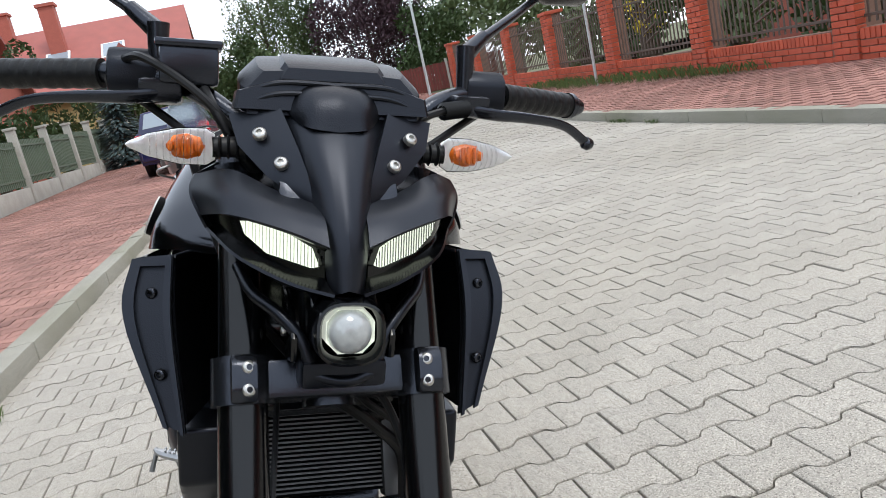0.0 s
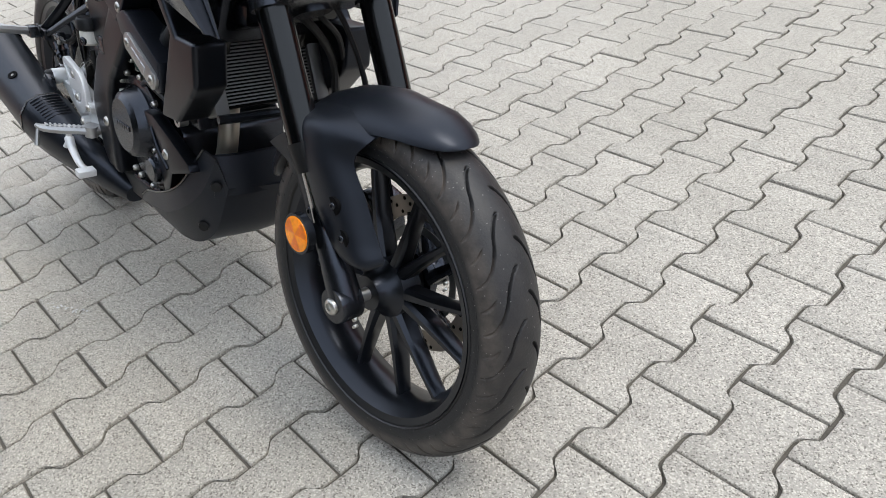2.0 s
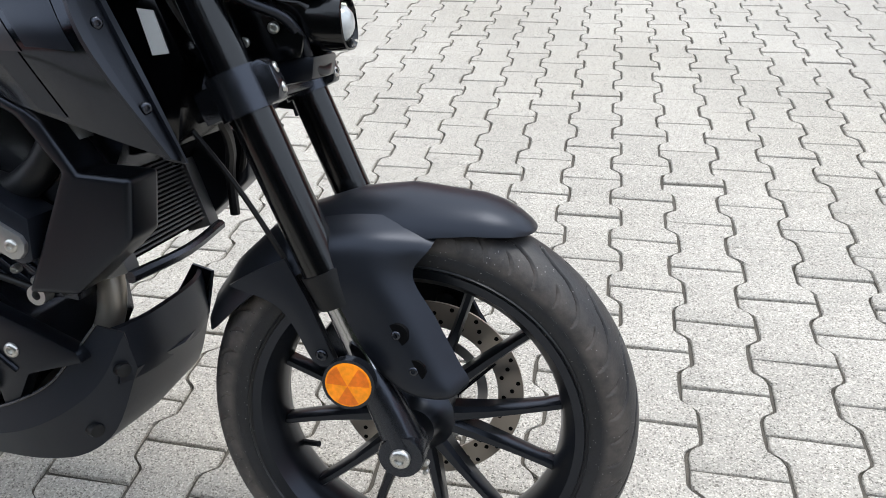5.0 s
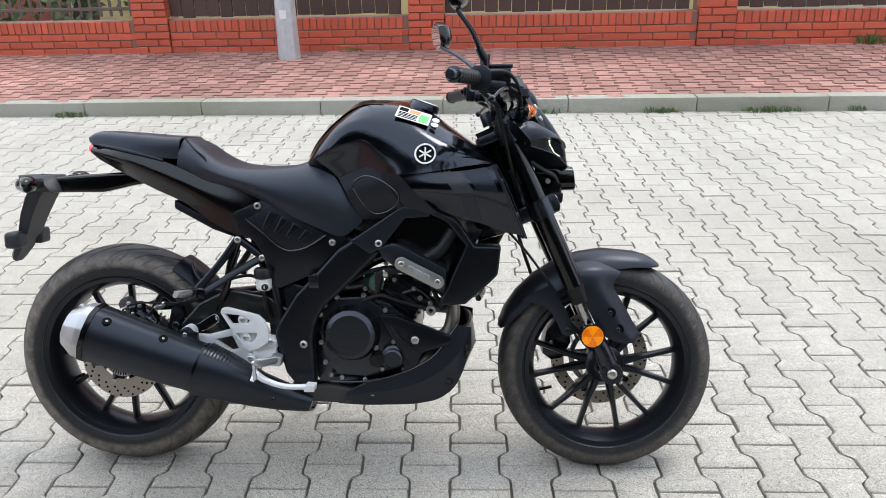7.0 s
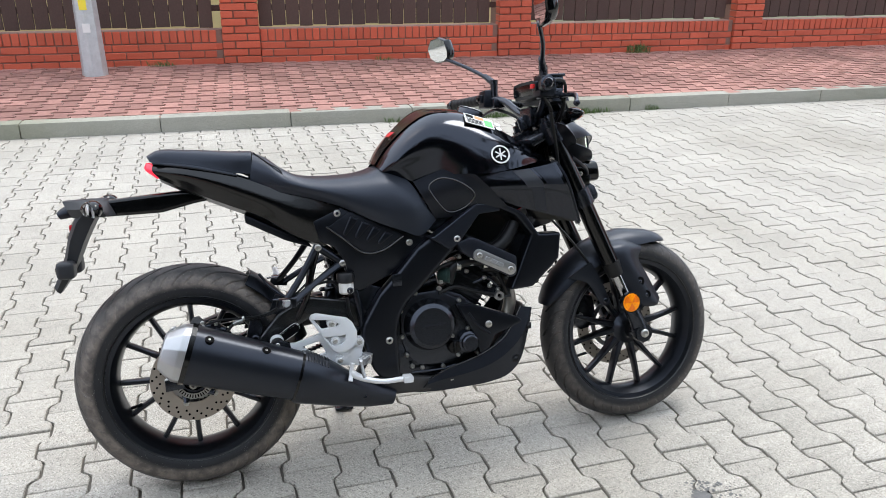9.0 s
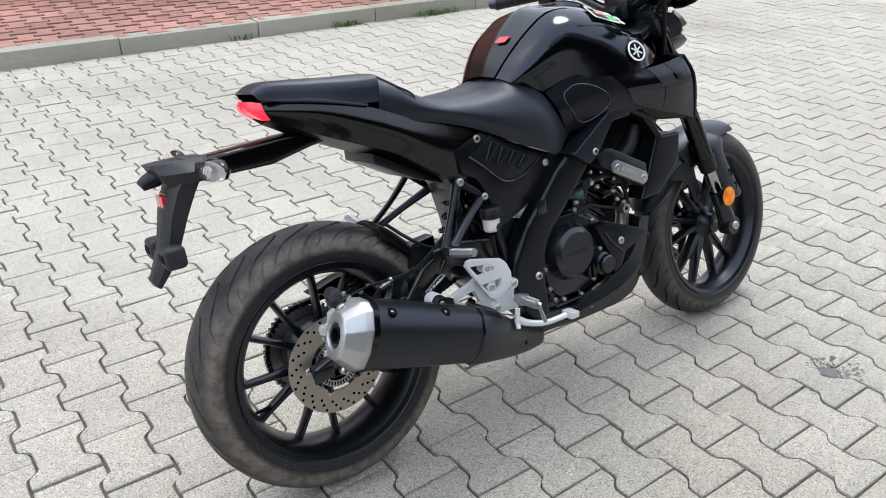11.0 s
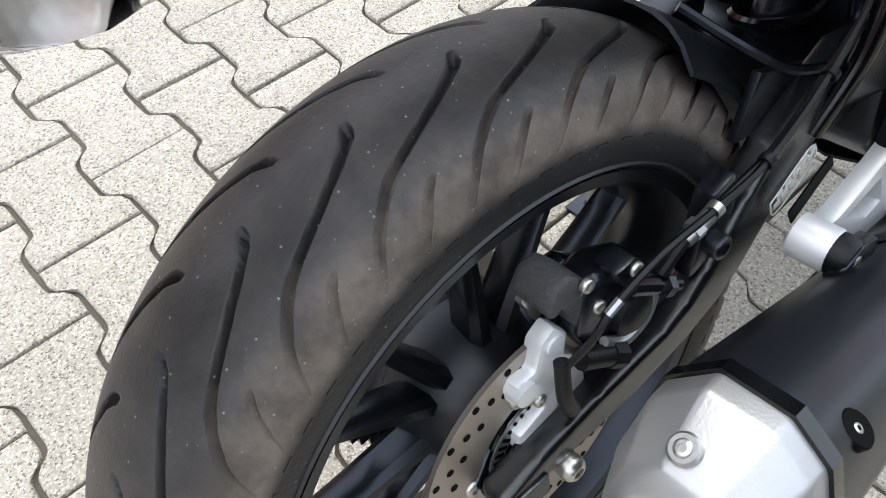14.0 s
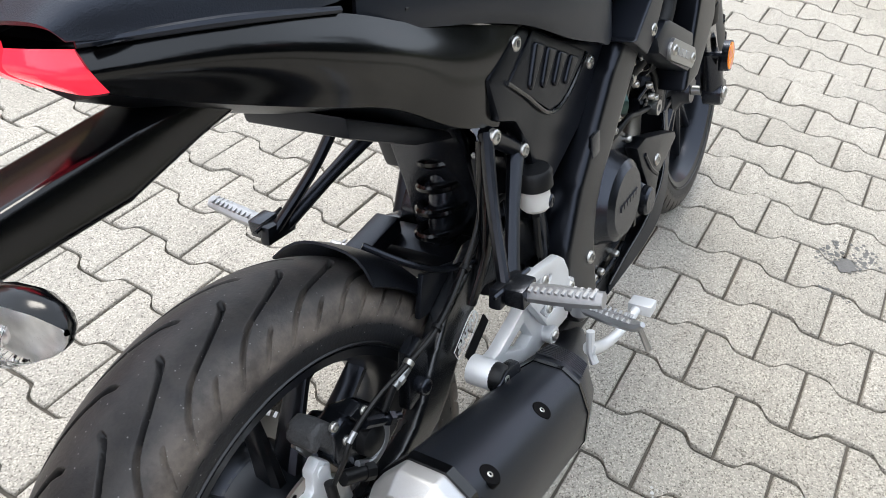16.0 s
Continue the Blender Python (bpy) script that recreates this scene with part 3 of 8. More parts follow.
# plank fences between the piers on one side, iron bars on the other
PLANKMESH = [mesh("plank", box(-0.066, 0.066, 0, 0.022, 0, 1.15 + 0.01 * k, 0.004, 1), PLANK, 0) for k in range(3)]
BARMESH = mesh("bar", merge(box(-0.014, 0.014, -0.006, 0.006, 0, 1.02, 0), prism([(-0.02, 1.02), (0, 1.10), (0.02, 1.02)], -0.004, 0.004, 0)), IRON, 0)
for left, right in zip(PIERS, PIERS[1:] + [8.6]):
    x0, x1 = left + 0.19, right - 0.19
    mid = (x0 + x1) / 2
    zb = walk_level(mid, 6.4) + 0.36
    if mid > -3.2:
        fence = thing("plank_fence", "dark brown vertical plank fence panel above the brick wall", "fence", Matrix.Translation((0, WALLY + 0.06, zb)), "plank fence panels")
        for z in (0.15, 0.95):
            part("rail", box(x0, x1, 0.03, 0.07, z, z + 0.06, 0.004, 1), PLANK, fence, smooth=0)
        x, i = x0 + 0.07, 0
        while x < x1 - 0.05:
            pl = new("plank", PLANKMESH[i % 3])
            pl.parent, pl.matrix_basis = fence, pose(x, random.uniform(-0.003, 0.003), random.uniform(-0.01, 0.01), 0, random.uniform(-0.3, 0.3), 0)
            x += 0.139
            i += 1
    else:
        fence = thing("iron_fence", "brown painted iron bar fence panel above the brick wall", "fence", Matrix.Translation((0, WALLY + 0.08, zb)), "iron fence panels")
        for z in (0.08, 0.9):
            part("rail", box(x0, x1, -0.012, 0.012, z, z + 0.035, 0.003, 1), IRON, fence, smooth=0)
        x = x0 + 0.06
        while x < x1 - 0.04:
            br = new("bar", BARMESH)
            br.parent, br.matrix_basis = fence, pose(x, 0, 0.02, 0, 0, 0)
            x += 0.112
        for k in range(4):
            part("ornament", tube([(mid - 0.22, -0.02, 0.22 + 0.16 * k), (mid + 0.22, -0.02, 0.36 + 0.16 * k)], 0.014, 6), IRON, fence)

# the galvanised lamp post on the red pavement
post = thing("street_lamp_post", "tapered galvanised octagonal steel street lamp post", "lamp post", Matrix.Translation((-1.66, 5.98, walk_level(-1.66, 5.98))))
shaft = part("shaft", lathe([(0.118, -0.05), (0.112, 0.2), (0.095, 1.2), (0.07, 4.0), (0.05, 6.5), (0, 6.5)], 8, axis=(0, 0, 1)), GALV, post, smooth=20)
part("warning_sticker", box(-0.036, 0.03, -0.112, -0.106, 0.60, 0.70, 0.001, 1), LABELYELLOW, post, "small yellow warning sticker")
part("paper_label", box(-0.032, 0.034, -0.113, -0.107, 0.40, 0.48, 0.001, 1), LABELWHITE, post, "faded white paper label")
part("arm", tube([(0, 0, 6.4), (0, -0.2, 6.8), (0, -0.9, 7.0)], 0.03, 8), GALV, post)

for sx, sy, sh, r in ((-12.1, 6.0, 2.6, 0.028), (-26.5, 6.0, 5.0, 0.05)):
    pole = thing("sign_pole" if sh < 3 else "street_lamp_post", "thin grey steel pole at the pavement's edge", "pole", Matrix.Translation((sx, sy, walk_level(sx, sy))))
    part("shaft", lathe([(r, -0.05), (r * 0.9, sh), (0, sh)], 10, axis=(0, 0, 1)), GALV, pole)
    if sh > 3:
        part("lamp_head", box(-0.5, 0.1, -0.1, 0.1, sh - 0.05, sh + 0.08, 0.03), WHITE, pole)

# dark patched mark and a paint mark on the road
TARRY = material("weathered_tar", (0.125, 0.121, 0.116), 0.9, vary=0.4, scale=25, fine=200, grain=0.3, bump=0.5)
patch = bmesh.new()
rng = random.Random(4)
core = [(0.815 + 0.030 * rng.uniform(0.6, 1.25) * math.cos(q), -0.612 + 0.022 * rng.uniform(0.6, 1.3) * math.sin(q)) for q in np.linspace(0, 2 * math.pi, 26, endpoint=False)]
bmesh.ops.triangulate(patch, faces=[patch.faces.new([patch.verts.new((x, y, 0.0032)) for x, y in core])])
for _ in range(260):
    a, d = rng.uniform(0, 6.28), rng.random() ** 0.6
    x, y, s = 0.80 + 0.12 * d * math.cos(a), -0.62 + 0.075 * d * math.sin(a), rng.uniform(0.002, 0.0065)
    bmesh.ops.create_icosphere(patch, subdivisions=1, radius=s, matrix=Matrix.LocRotScale((x, y, 0.0), None, (1, 1, 0.16)))
tagged(part("tar_patch", patch, TARRY, None, smooth=0), "dark crumbled tar patch stuck on the pavers", "tar patch")

def paint_mark(points, width, seed):
    """A broken scrape of white paint on the stones."""
    rng = random.Random(seed)
    bm = bmesh.new()
    for (x0, y0), (x1, y1) in zip(points, points[1:]):
        for _ in range(14):
            t, s, z = rng.random(), rng.uniform(0.0012, 0.0036), rng.uniform(0.0015, 0.0035)
            x, y = x0 + (x1 - x0) * t + rng.gauss(0, width), y0 + (y1 - y0) * t + rng.gauss(0, width)
            a = rng.uniform(0, 6.28)
            bm.faces.new([bm.verts.new((x + s * rng.uniform(0.6, 1.3) * math.cos(a + q), y + s * rng.uniform(0.6, 1.3) * math.sin(a + q), z)) for q in (0, 1.2, 2.5, 3.7, 5.0)])
    return tagged(part("paint_mark", bm, PAINTMARK, road, smooth=0), "scraped white paint on the pavers", kind="stuff")


paint_mark([(-0.105, -0.525), (-0.03, -0.492), (0.02, -0.462)], 0.004, 3)
# ---- the far end of the street ----
def leaves(bm, centre, radius, n, size, rng, flat=1.0):
    """Scattered small bent leaves in a lumpy cloud."""
    lumps = [(Vector((rng.gauss(0, 0.5), rng.gauss(0, 0.5), rng.gauss(0, 0.5))), rng.uniform(0.35, 0.6)) for _ in range(14)]
    for _ in range(n):
        c, r = rng.choice(lumps)
        d = Vector((rng.gauss(0, 1), rng.gauss(0, 1), rng.gauss(0, 1))).normalized() * r * rng.uniform(0.6, 1.05)
        p = c + d
        p = Vector(centre) + Vector((p.x * radius[0], p.y * radius[1], p.z * radius[2]))
        u = Vector((rng.gauss(0, 1), rng.gauss(0, 1), rng.gauss(0, 1))).normalized()
        w = u.orthogonal().normalized()
        s = size * rng.uniform(0.6, 1.3)
        a, b, c2, d2 = p - u * s, p + w * s * 0.5, p + u * s, p - w * s * 0.5
        bm.faces.new([bm.verts.new(q) for q in (a, b, c2, d2)])


def tree(label, at, height, radius, mat, n, seed, size=0.16):
    rng = random.Random(seed)
    t = thing("tree", label, "tree", Matrix.Translation(at), "trees at the end of the street")
    trunk = tube([(0, 0, -0.2), (0.1, 0.05, height * 0.3), (0, 0.1, height * 0.75)], [0.2, 0.13, 0.04], 8)
    for k in range(6):
        a = k * 1.05
        trunk = merge(trunk, tube([(0.05, 0.05, height * (0.25 + 0.06 * k)), (radius[0] * 0.5 * math.cos(a), radius[1] * 0.5 * math.sin(a), height * (0.45 + 0.06 * k))], [0.06, 0.02], 6))
    part("trunk", trunk, BARK, t)
    bm = bmesh.new()
    leaves(bm, (0, 0, height * 0.58), radius, n, size, rng)
    part("crown", bm, mat, t, smooth=0)
    return t


def conifer(label, at, height, width, mat, seed):
    rng = random.Random(seed)
    t = thing("conifer", label, "tree", Matrix.Translation(at), "trees at the end of the street")
    part("trunk", tube([(0, 0, -0.2), (0, 0, height)], [0.16, 0.02], 8), BARK, t)
    bm = bmesh.new()
    for _ in range(3200):
        z = height * rng.random() ** 1.3
        r = width * (1 - z / height) * (0.35 + 0.65 * rng.random()) * (0.85 + 0.15 * math.sin(z * 9))
        a = rng.uniform(0, 6.28)
        p = Vector((r * math.cos(a), r * math.sin(a), z - r * 0.25))
        d = Vector((math.cos(a), math.sin(a), -0.3)) * rng.uniform(0.1, 0.26)
        w = Vector((-math.sin(a), math.cos(a), 0)) * 0.05
        bm.faces.new([bm.verts.new(q) for q in (p - d - w * 0.2, p - w, p + d, p + w)])
    part("crown", bm, mat, t, smooth=0)


E38, E40 = rise(-38), rise(-40)
tree("tall pale green leafy tree behind the fence", (-42, 1.2, E40), 8.5, (1.8, 1.5, 3.6), LEAF_PALE, 6500, 1, 0.09)
tree("green leafy tree behind the fence", (-44, 3.4, E40), 7.6, (1.6, 1.1, 3.6), LEAF, 7000, 2, 0.10)
tree("broad dark purple-leaved tree", (-38, 6.0, E38), 6.8, (2.2, 2.6, 3.0), LEAF_PURPLE, 15000, 3, 0.10)
tree("green leafy tree beyond the brick wall", (-40, 11.0, E40), 8.0, (2.6, 3.2, 4.0), LEAF, 11000, 4, 0.10)
tree("green leafy tree beyond the brick wall", (-30, 10.8, 0), 6.0, (2.0, 2.4, 3.2), LEAF_PALE, 3600, 5)
tree("low pale green bush by the garden fence", (-37, -2.2, E38), 3.2, (1.6, 2.2, 1.7), LEAF_PALE, 5200, 6, 0.10)
tree("green garden shrub behind the concrete fence", (-22, -7.2, rise(-22)), 2.6, (4.5, 1.0, 1.3), LEAF, 3600, 7, 0.1)
tree("green garden shrub behind the concrete fence", (-29, -7.0, rise(-29)), 2.8, (3.5, 1.0, 1.4), LEAF, 2600, 8, 0.1)
for k, (bx, by, bh) in enumerate(((-36.0, -3.4, 3.4), (-36.5, -0.6, 3.0), (-36.0, 2.2, 3.2), (-36.4, 9.0, 3.0), (-34.5, -5.2, 3.0))):
    tree("dense green garden bush behind the fence", (bx, by, rise(bx)), bh, (1.2, 1.7, bh * 0.55), LEAF if k % 2 else LEAF_PALE, 3600, 50 + k, 0.13)
conifer("blue-green spruce in the front garden", (-26.5, -4.6, rise(-26)), 3.6, 1.7, LEAF_SPRUCE, 9)
for k, bx in enumerate((-5.0, -8.0, -11.0, -14.0, -17.5)):
    tree("garden shrub behind the iron bars", (bx, 8.2, walk_level(bx, 6.4)), 2.2, (1.7, 0.7, 1.2), LEAF if k % 2 else LEAF_PALE, 2200, 20 + k, 0.09)
tree("yellow-green flowering shrub behind the iron bars", (-13.2, 7.6, walk_level(-13, 6.4)), 1.9, (0.6, 0.4, 0.6), LABELYELLOW, 160, 31, 0.06)

far_fence = thing("plank_fence", "long red-brown plank fence across the street's end", "fence", Matrix.Translation((-33.5, 0, rise(-33.5))))
bm = bmesh.new()
for k in range(90):
    y = -1.0 + 0.135 * k
    b = box(-0.015, 0.015, y, y + 0.12, 0.08, 1.25 + 0.02 * math.sin(k * 2.3), 0)
    bm = merge(bm, b)
tagged(part("planks", bm, RED_PLANK, far_fence, smooth=0), "red-brown vertical planks", kind="stuff")
for z in (0.3, 1.0):
    part("rail", box(-0.06, -0.02, -1.0, 11.1, z, z + 0.08, 0), RED_PLANK, far_fence, smooth=0)
for k in range(6):
    part("post", box(-0.08, 0.02, -1.1 + 2.4 * k, -1.0 + 2.4 * k, 0, 1.4, 0), CONCRETE, far_fence, smooth=0)

concrete_fence = thing("concrete_fence", "garden fence of grey concrete posts and green mesh panels", "fence", Matrix.Translation((0, -5.3, 0)))
GREENMESH = material("green_painted_slats", (0.10, 0.13, 0.09), 0.6, vary=0.15)
for k in range(10):
    x = -12.2 - 2.55 * k
    z = left_walk_level(x, -5.3)
    part("post", merge(box(x - 0.09, x + 0.09, -0.09, 0.09, z - 0.2, z + 1.62, 0.01), box(x - 0.12, x + 0.12, -0.12, 0.12, z + 1.62, z + 1.68, 0.01)), CONCRETE, concrete_fence)
    zm = left_walk_level(x - 1.3, -5.3)
    part("plinth", box(x - 2.46, x - 0.09, -0.06, 0.06, zm - 0.2, zm + 0.38, 0.008), CONCRETE, concrete_fence)
    slats = bmesh.new()
    for j in range(19):
        xx = x - 0.15 - 0.125 * j
        slats = merge(slats, box(xx - 0.03, xx + 0.012, -0.012, 0.012, zm + 0.42, zm + 1.4, 0))
    for z2 in (0.55, 1.25):
        slats = merge(slats, box(x - 2.46, x - 0.09, -0.02, 0.02, zm + z2, zm + z2 + 0.04, 0))
    tagged(part("mesh_panel", slats, GREENMESH, concrete_fence, smooth=0), "green slatted panel")


def house(at, size, wall_h, roof_h, wall_mat, turn, label, windows):
    h = thing("house", label, "house", pose(*at, 0, 0, turn))
    a, b = size
    body = box(-a / 2, a / 2, -b / 2, b / 2, -1, wall_h, 0)
    gable = prism([(-a / 2, wall_h), (0, wall_h + roof_h), (a / 2, wall_h)], -b / 2, b / 2, 0)
    part("wall", merge(body, gable), wall_mat, h, smooth=0)
    sl = math.hypot(a / 2, roof_h)
    for s in (-1, 1):
        ang = math.degrees(math.atan2(roof_h, a / 2)) * s
        rf = box(-sl / 2 - 0.5, sl / 2, -b / 2 - 0.4, b / 2 + 0.4, 0, 0.16, 0) if s > 0 else box(-sl / 2, sl / 2 + 0.5, -b / 2 - 0.4, b / 2 + 0.4, 0, 0.16, 0)
        bmesh.ops.transform(rf, matrix=pose(-s * a / 4, 0, wall_h + roof_h / 2, 0, -ang, 0), verts=rf.verts)
        roof = part("roof", rf, ROOF, h, smooth=0)
        if s > 0:
            for wy in windows:
                sk = part("window", box(-0.9, 0.5, wy - 0.55, wy + 0.55, 0.17, 0.26, 0.02), WHITE, roof)
                part("pane", box(-0.8, 0.4, wy - 0.45, wy + 0.45, 0.262, 0.275, 0), WINDOW, roof)
                for o in roof.children:
                    o.matrix_basis = pose(-s * a / 4, 0, wall_h + roof_h / 2, 0, -ang, 0)
    part("chimney", merge(box(-1.0, -0.3, b * 0.12, b * 0.12 + 0.7, wall_h, wall_h + roof_h + 1.0, 0), box(-1.08, -0.22, b * 0.12 - 0.08, b * 0.12 + 0.78, wall_h + roof_h + 1.0, wall_h + roof_h + 1.12, 0)), BRICKWALL, h, smooth=0)
    for s in (-1, 1):
        for wy in (-b * 0.3, 0.1, b * 0.3):
            w = part("window", box(s * a / 2 - 0.05, s * a / 2 + 0.05, wy - 0.6, wy + 0.6, 0.9, 2.2, 0.02), WHITE, h)
            part("pane", box(s * a / 2 - 0.06, s * a / 2 + 0.06, wy - 0.5, wy + 0.5, 1.0, 2.1, 0), WINDOW, w)
    return h


house((-42, -9.0, rise(-42)), (11.0, 12.5), 3.2, 3.6, YELLOW, 182, "yellow rendered house with a steep red tiled roof and skylights", (-3.0, -0.5, 3.4))
yellow_house = [o for o in scene.objects if o.get("label", "").startswith("yellow rendered house")][0]
turned = Matrix.Rotation(radians(90), 4, "Z")
dormer = part("dormer", prism([(-1.75, 3.1), (0, 5.0), (1.75, 3.1)], 2.0, 5.75, 0, m=Matrix.Translation((0, -3.6, 0)) @ turned), ROOF, yellow_house, "gabled roof dormer", smooth=0)
part("gable", prism([(-1.35, 3.15), (0, 4.6), (1.35, 3.15)], 5.7, 5.79, 0, m=Matrix.Translation((0, -3.6, 0)) @ turned), BRICKWALL, dormer, smooth=0)
part("window", prism([(-0.6, 3.2), (-0.6, 3.75), (0.6, 3.75), (0.6, 3.2)], 5.78, 5.84, 0.01, m=Matrix.Translation((0, -3.6, 0)) @ turned), WHITE, dormer)
part("pane", prism([(-0.5, 3.27), (-0.5, 3.68), (0.5, 3.68), (0.5, 3.27)], 5.83, 5.86, 0, m=Matrix.Translation((0, -3.6, 0)) @ turned), WINDOW, dormer, smooth=0)
part("chimney", merge(box(-2.6, -1.9, -0.9, -0.2, 4.0, 7.6, 0), box(-2.68, -1.82, -0.98, -0.12, 7.6, 7.74, 0)), BRICKWALL, yellow_house, smooth=0)
house((-30, -13.5, rise(-30)), (8.5, 9.0), 3.4, 3.6, BRICKWALL, 180, "red brick house with a red roof", (-2.0, 1.5))
house((-13, 17.0, 0.3), (9, 12), 3.2, 4.0, BRICKWALL, 90, "red brick house behind the garden", (-2.0, 2.0))
house((-1, 16.0, 0.3), (9, 12), 3.2, 4.0, YELLOW, 90, "yellow house behind the plank fence", (-2.0, 2.0))
# unseen grey house and dark hedge, added to darken the machine's side reflections
house((4, -17, 0.1), (9, 22), 5.2, 4.4, GREYWALL, 90, "unseen grey house added to darken the machine's reflections", (-2.0, 2.0))
for k, hx in enumerate((-8.0, -4.0, 0.0, 4.0, 8.0, 12.0)):
    tree("unseen dark hedge added to darken the machine's reflections", (hx, -8.6 - 0.4 * (k % 2), 0.1), 5.2, (2.6, 1.1, 3.0), LEAF_DARK, 5200, 60 + k, 0.16)
# unseen house, grey so that its reflection adds no brown to the tank
house((28, 1, 0.1), (9, 16), 3.2, 4.0, GREYWALL, 0, "unseen grey house closing the street's other end", (-2.0, 2.0))
tree("green tree by the pavement across the street", (12, -16, 0), 7.5, (2.6, 2.8, 3.4), LEAF, 3800, 41)
tree("green tree by the pavement across the street", (-12, -18, 0), 7.0, (2.6, 2.8, 3.2), LEAF, 3800, 42)

# ---- the motorcycle: x forward from the rear axle, y to its left, z up, leaning on its stand ----
bike = thing("motorcycle", "black naked motorcycle with lit headlamp, parked leaning on pavers", "motorcycle", Matrix.Translation((-0.528, -0.192, 0)) @ Matrix.Rotation(radians(-14), 4, "X") @ Matrix.Translation((1.3, 0, 0)) @ Matrix.Rotation(radians(1.2), 4, "Z") @ Matrix.Translation((-1.3, 0, 0)))
RAKE = radians(24.0)
AXIS = Vector((-math.sin(RAKE), 0, math.cos(RAKE)))
STEER = Matrix.Translation((1.09, 0, 0.72)) @ Matrix.Rotation(radians(3.2), 4, AXIS) @ Matrix.Translation((-1.09, 0, -0.72))


def front(name, bm, mat, parent=None, label="", smooth=38):
    """A part that turns with the handlebar."""
    bmesh.ops.transform(bm, matrix=STEER, verts=bm.verts)
    return part(name, bm, mat, parent or bike, label, smooth)


def fork_at(z, y=0.0, ahead=0.0):
    """A point on the fork's line at that height."""
    return (1.328 - math.tan(RAKE) * (z - 0.287) + ahead * math.cos(RAKE), y, z + ahead * math.sin(RAKE))


def tyre(name, cx, cz, R, W, crown, rim_r, sign, count, parent, front_wheel):
    """A tyre with real grooves that sweep from crown to shoulder."""
    na, npf = (count * 62, 112) if front_wheel else (count * 70, 132)
    hw = W / 2
    phi = np.linspace(-1, 1, npf - 16)
    y = list(hw * np.sin(phi * math.pi / 2))
    r = list(R - crown + crown * np.cos(phi * math.pi / 2) ** 0.9)
    side_y = np.linspace(hw, hw * 0.84, 9)[1:]
    side_r = np.linspace(R - crown, rim_r, 9)[1:]
    bulge = 0.004 * np.sin(np.linspace(0, math.pi, 9))[1:]
    y = list(-(side_y + bulge)[::-1]) + y + list(side_y + bulge)
    r = list(side_r[::-1]) + r + list(side_r)
    q = np.r_[np.full(8, -2.0), phi, np.full(8, 2.0)]
    y, r = np.array(y), np.array(r)
    lat = np.r_[0, np.cumsum(np.hypot(np.diff(y), np.diff(r)))]
    lat = lat - lat.mean()
    theta = np.linspace(0, 2 * math.pi, na, endpoint=False)[:, None]
    depth = np.zeros((na, npf))
    aq = np.abs(q)[None, :]
    uq = 1 - np.clip(aq, 0, 1)
    step = 2 * math.pi / count
    half = np.where(q < 0, 0.5, 0.0)[None, :] * step
    # how far a groove has turned round the wheel, by its way from the crown to the shoulder
    if front_wheel:
        bend = glide([(0.0, 0.0), (0.10, 0.6), (0.29, 5.0), (0.39, 9.7), (0.54, 14.6), (0.71, 17.6), (0.84, 18.6), (1.0, 18.9)], 240)
    else:
        bend = glide([(0.0, -1.2), (0.12, 0.0), (0.21, 2.5), (0.31, 6.8), (0.39, 10.9), (0.46, 14.5), (0.57, 17.9), (0.71, 20.8), (0.91, 23.5), (1.0, 24.4)], 240)
    turn = np.radians(np.interp(np.clip(aq, 0, 1), bend[:, 0], bend[:, 1]))
    slope = np.interp(np.clip(aq, 0, 1), bend[:, 0], np.gradient(np.radians(bend[:, 1]), bend[:, 0] + 1e-6 * np.arange(240))) * R / (math.pi / 2 * hw * 1.1)
    wide = 0.0026 if front_wheel else 0.0031
    for q0, q1, off, wid in ((0.07, 0.90 if front_wheel else 0.93, 0.0, wide), (0.60, 0.90 if front_wheel else 0.94, 0.5, wide * 0.95)):
        d = np.abs((theta - off * step - half + step / 2) % step - step / 2) * R / np.sqrt(1 + slope**2)
        ends = np.clip((aq - q0) / 0.045, 0, 1) * np.clip((q1 - aq) / 0.10, 0, 1)
        w = wid * (0.25 + 0.75 * np.sqrt(ends)) * (1.12 - 0.3 * np.clip(aq, 0, 1))
        ramp = np.clip((w - d) / 0.0011 + 0.5, 0, 1)
        depth = np.maximum(depth, ramp * ramp * (3 - 2 * ramp) * (ends > 0) * (1 - 0.45 * np.clip((aq - 0.6) / 0.3, 0, 1)))
    # the mesh lines run with the grooves, so their edges stay smooth
    along = theta + sign * turn + 0.9
    rr = r[None, :] - (0.0066 if front_wheel else 0.0078) * depth
    yy = np.broadcast_to(y[None, :], rr.shape)
    worn = (0.20 + 0.62 * np.clip((aq - 0.48) / 0.25, 0, 1) * np.clip((1.02 - aq) / 0.08, 0.2, 1)) * (aq < 1.5) * (1 - 0.8 * depth * (aq < 0.42)) + 0.6 * depth * (aq > 0.40)
    worn = worn * (0.45 if front_wheel else 1.0)
    pts = np.stack([cx + rr * np.cos(along), yy, cz + rr * np.sin(along)], axis=2).reshape(-1, 3)
    if front_wheel:
        m = np.array(STEER)
        pts = pts @ m[:3, :3].T + m[:3, 3]
    i, j = np.meshgrid(np.arange(na), np.arange(npf - 1), indexing="ij")
    a = i * npf + j
    b = ((i + 1) % na) * npf + j
    f = np.stack([a, a + 1, b + 1, b], axis=2).reshape(-1, 4)
    me = bpy.data.meshes.new(name)
    me.from_pydata(pts.tolist(), [], f.tolist())
    me.materials.append(TYRE)
    at = me.attributes.new("worn", "FLOAT", "POINT")
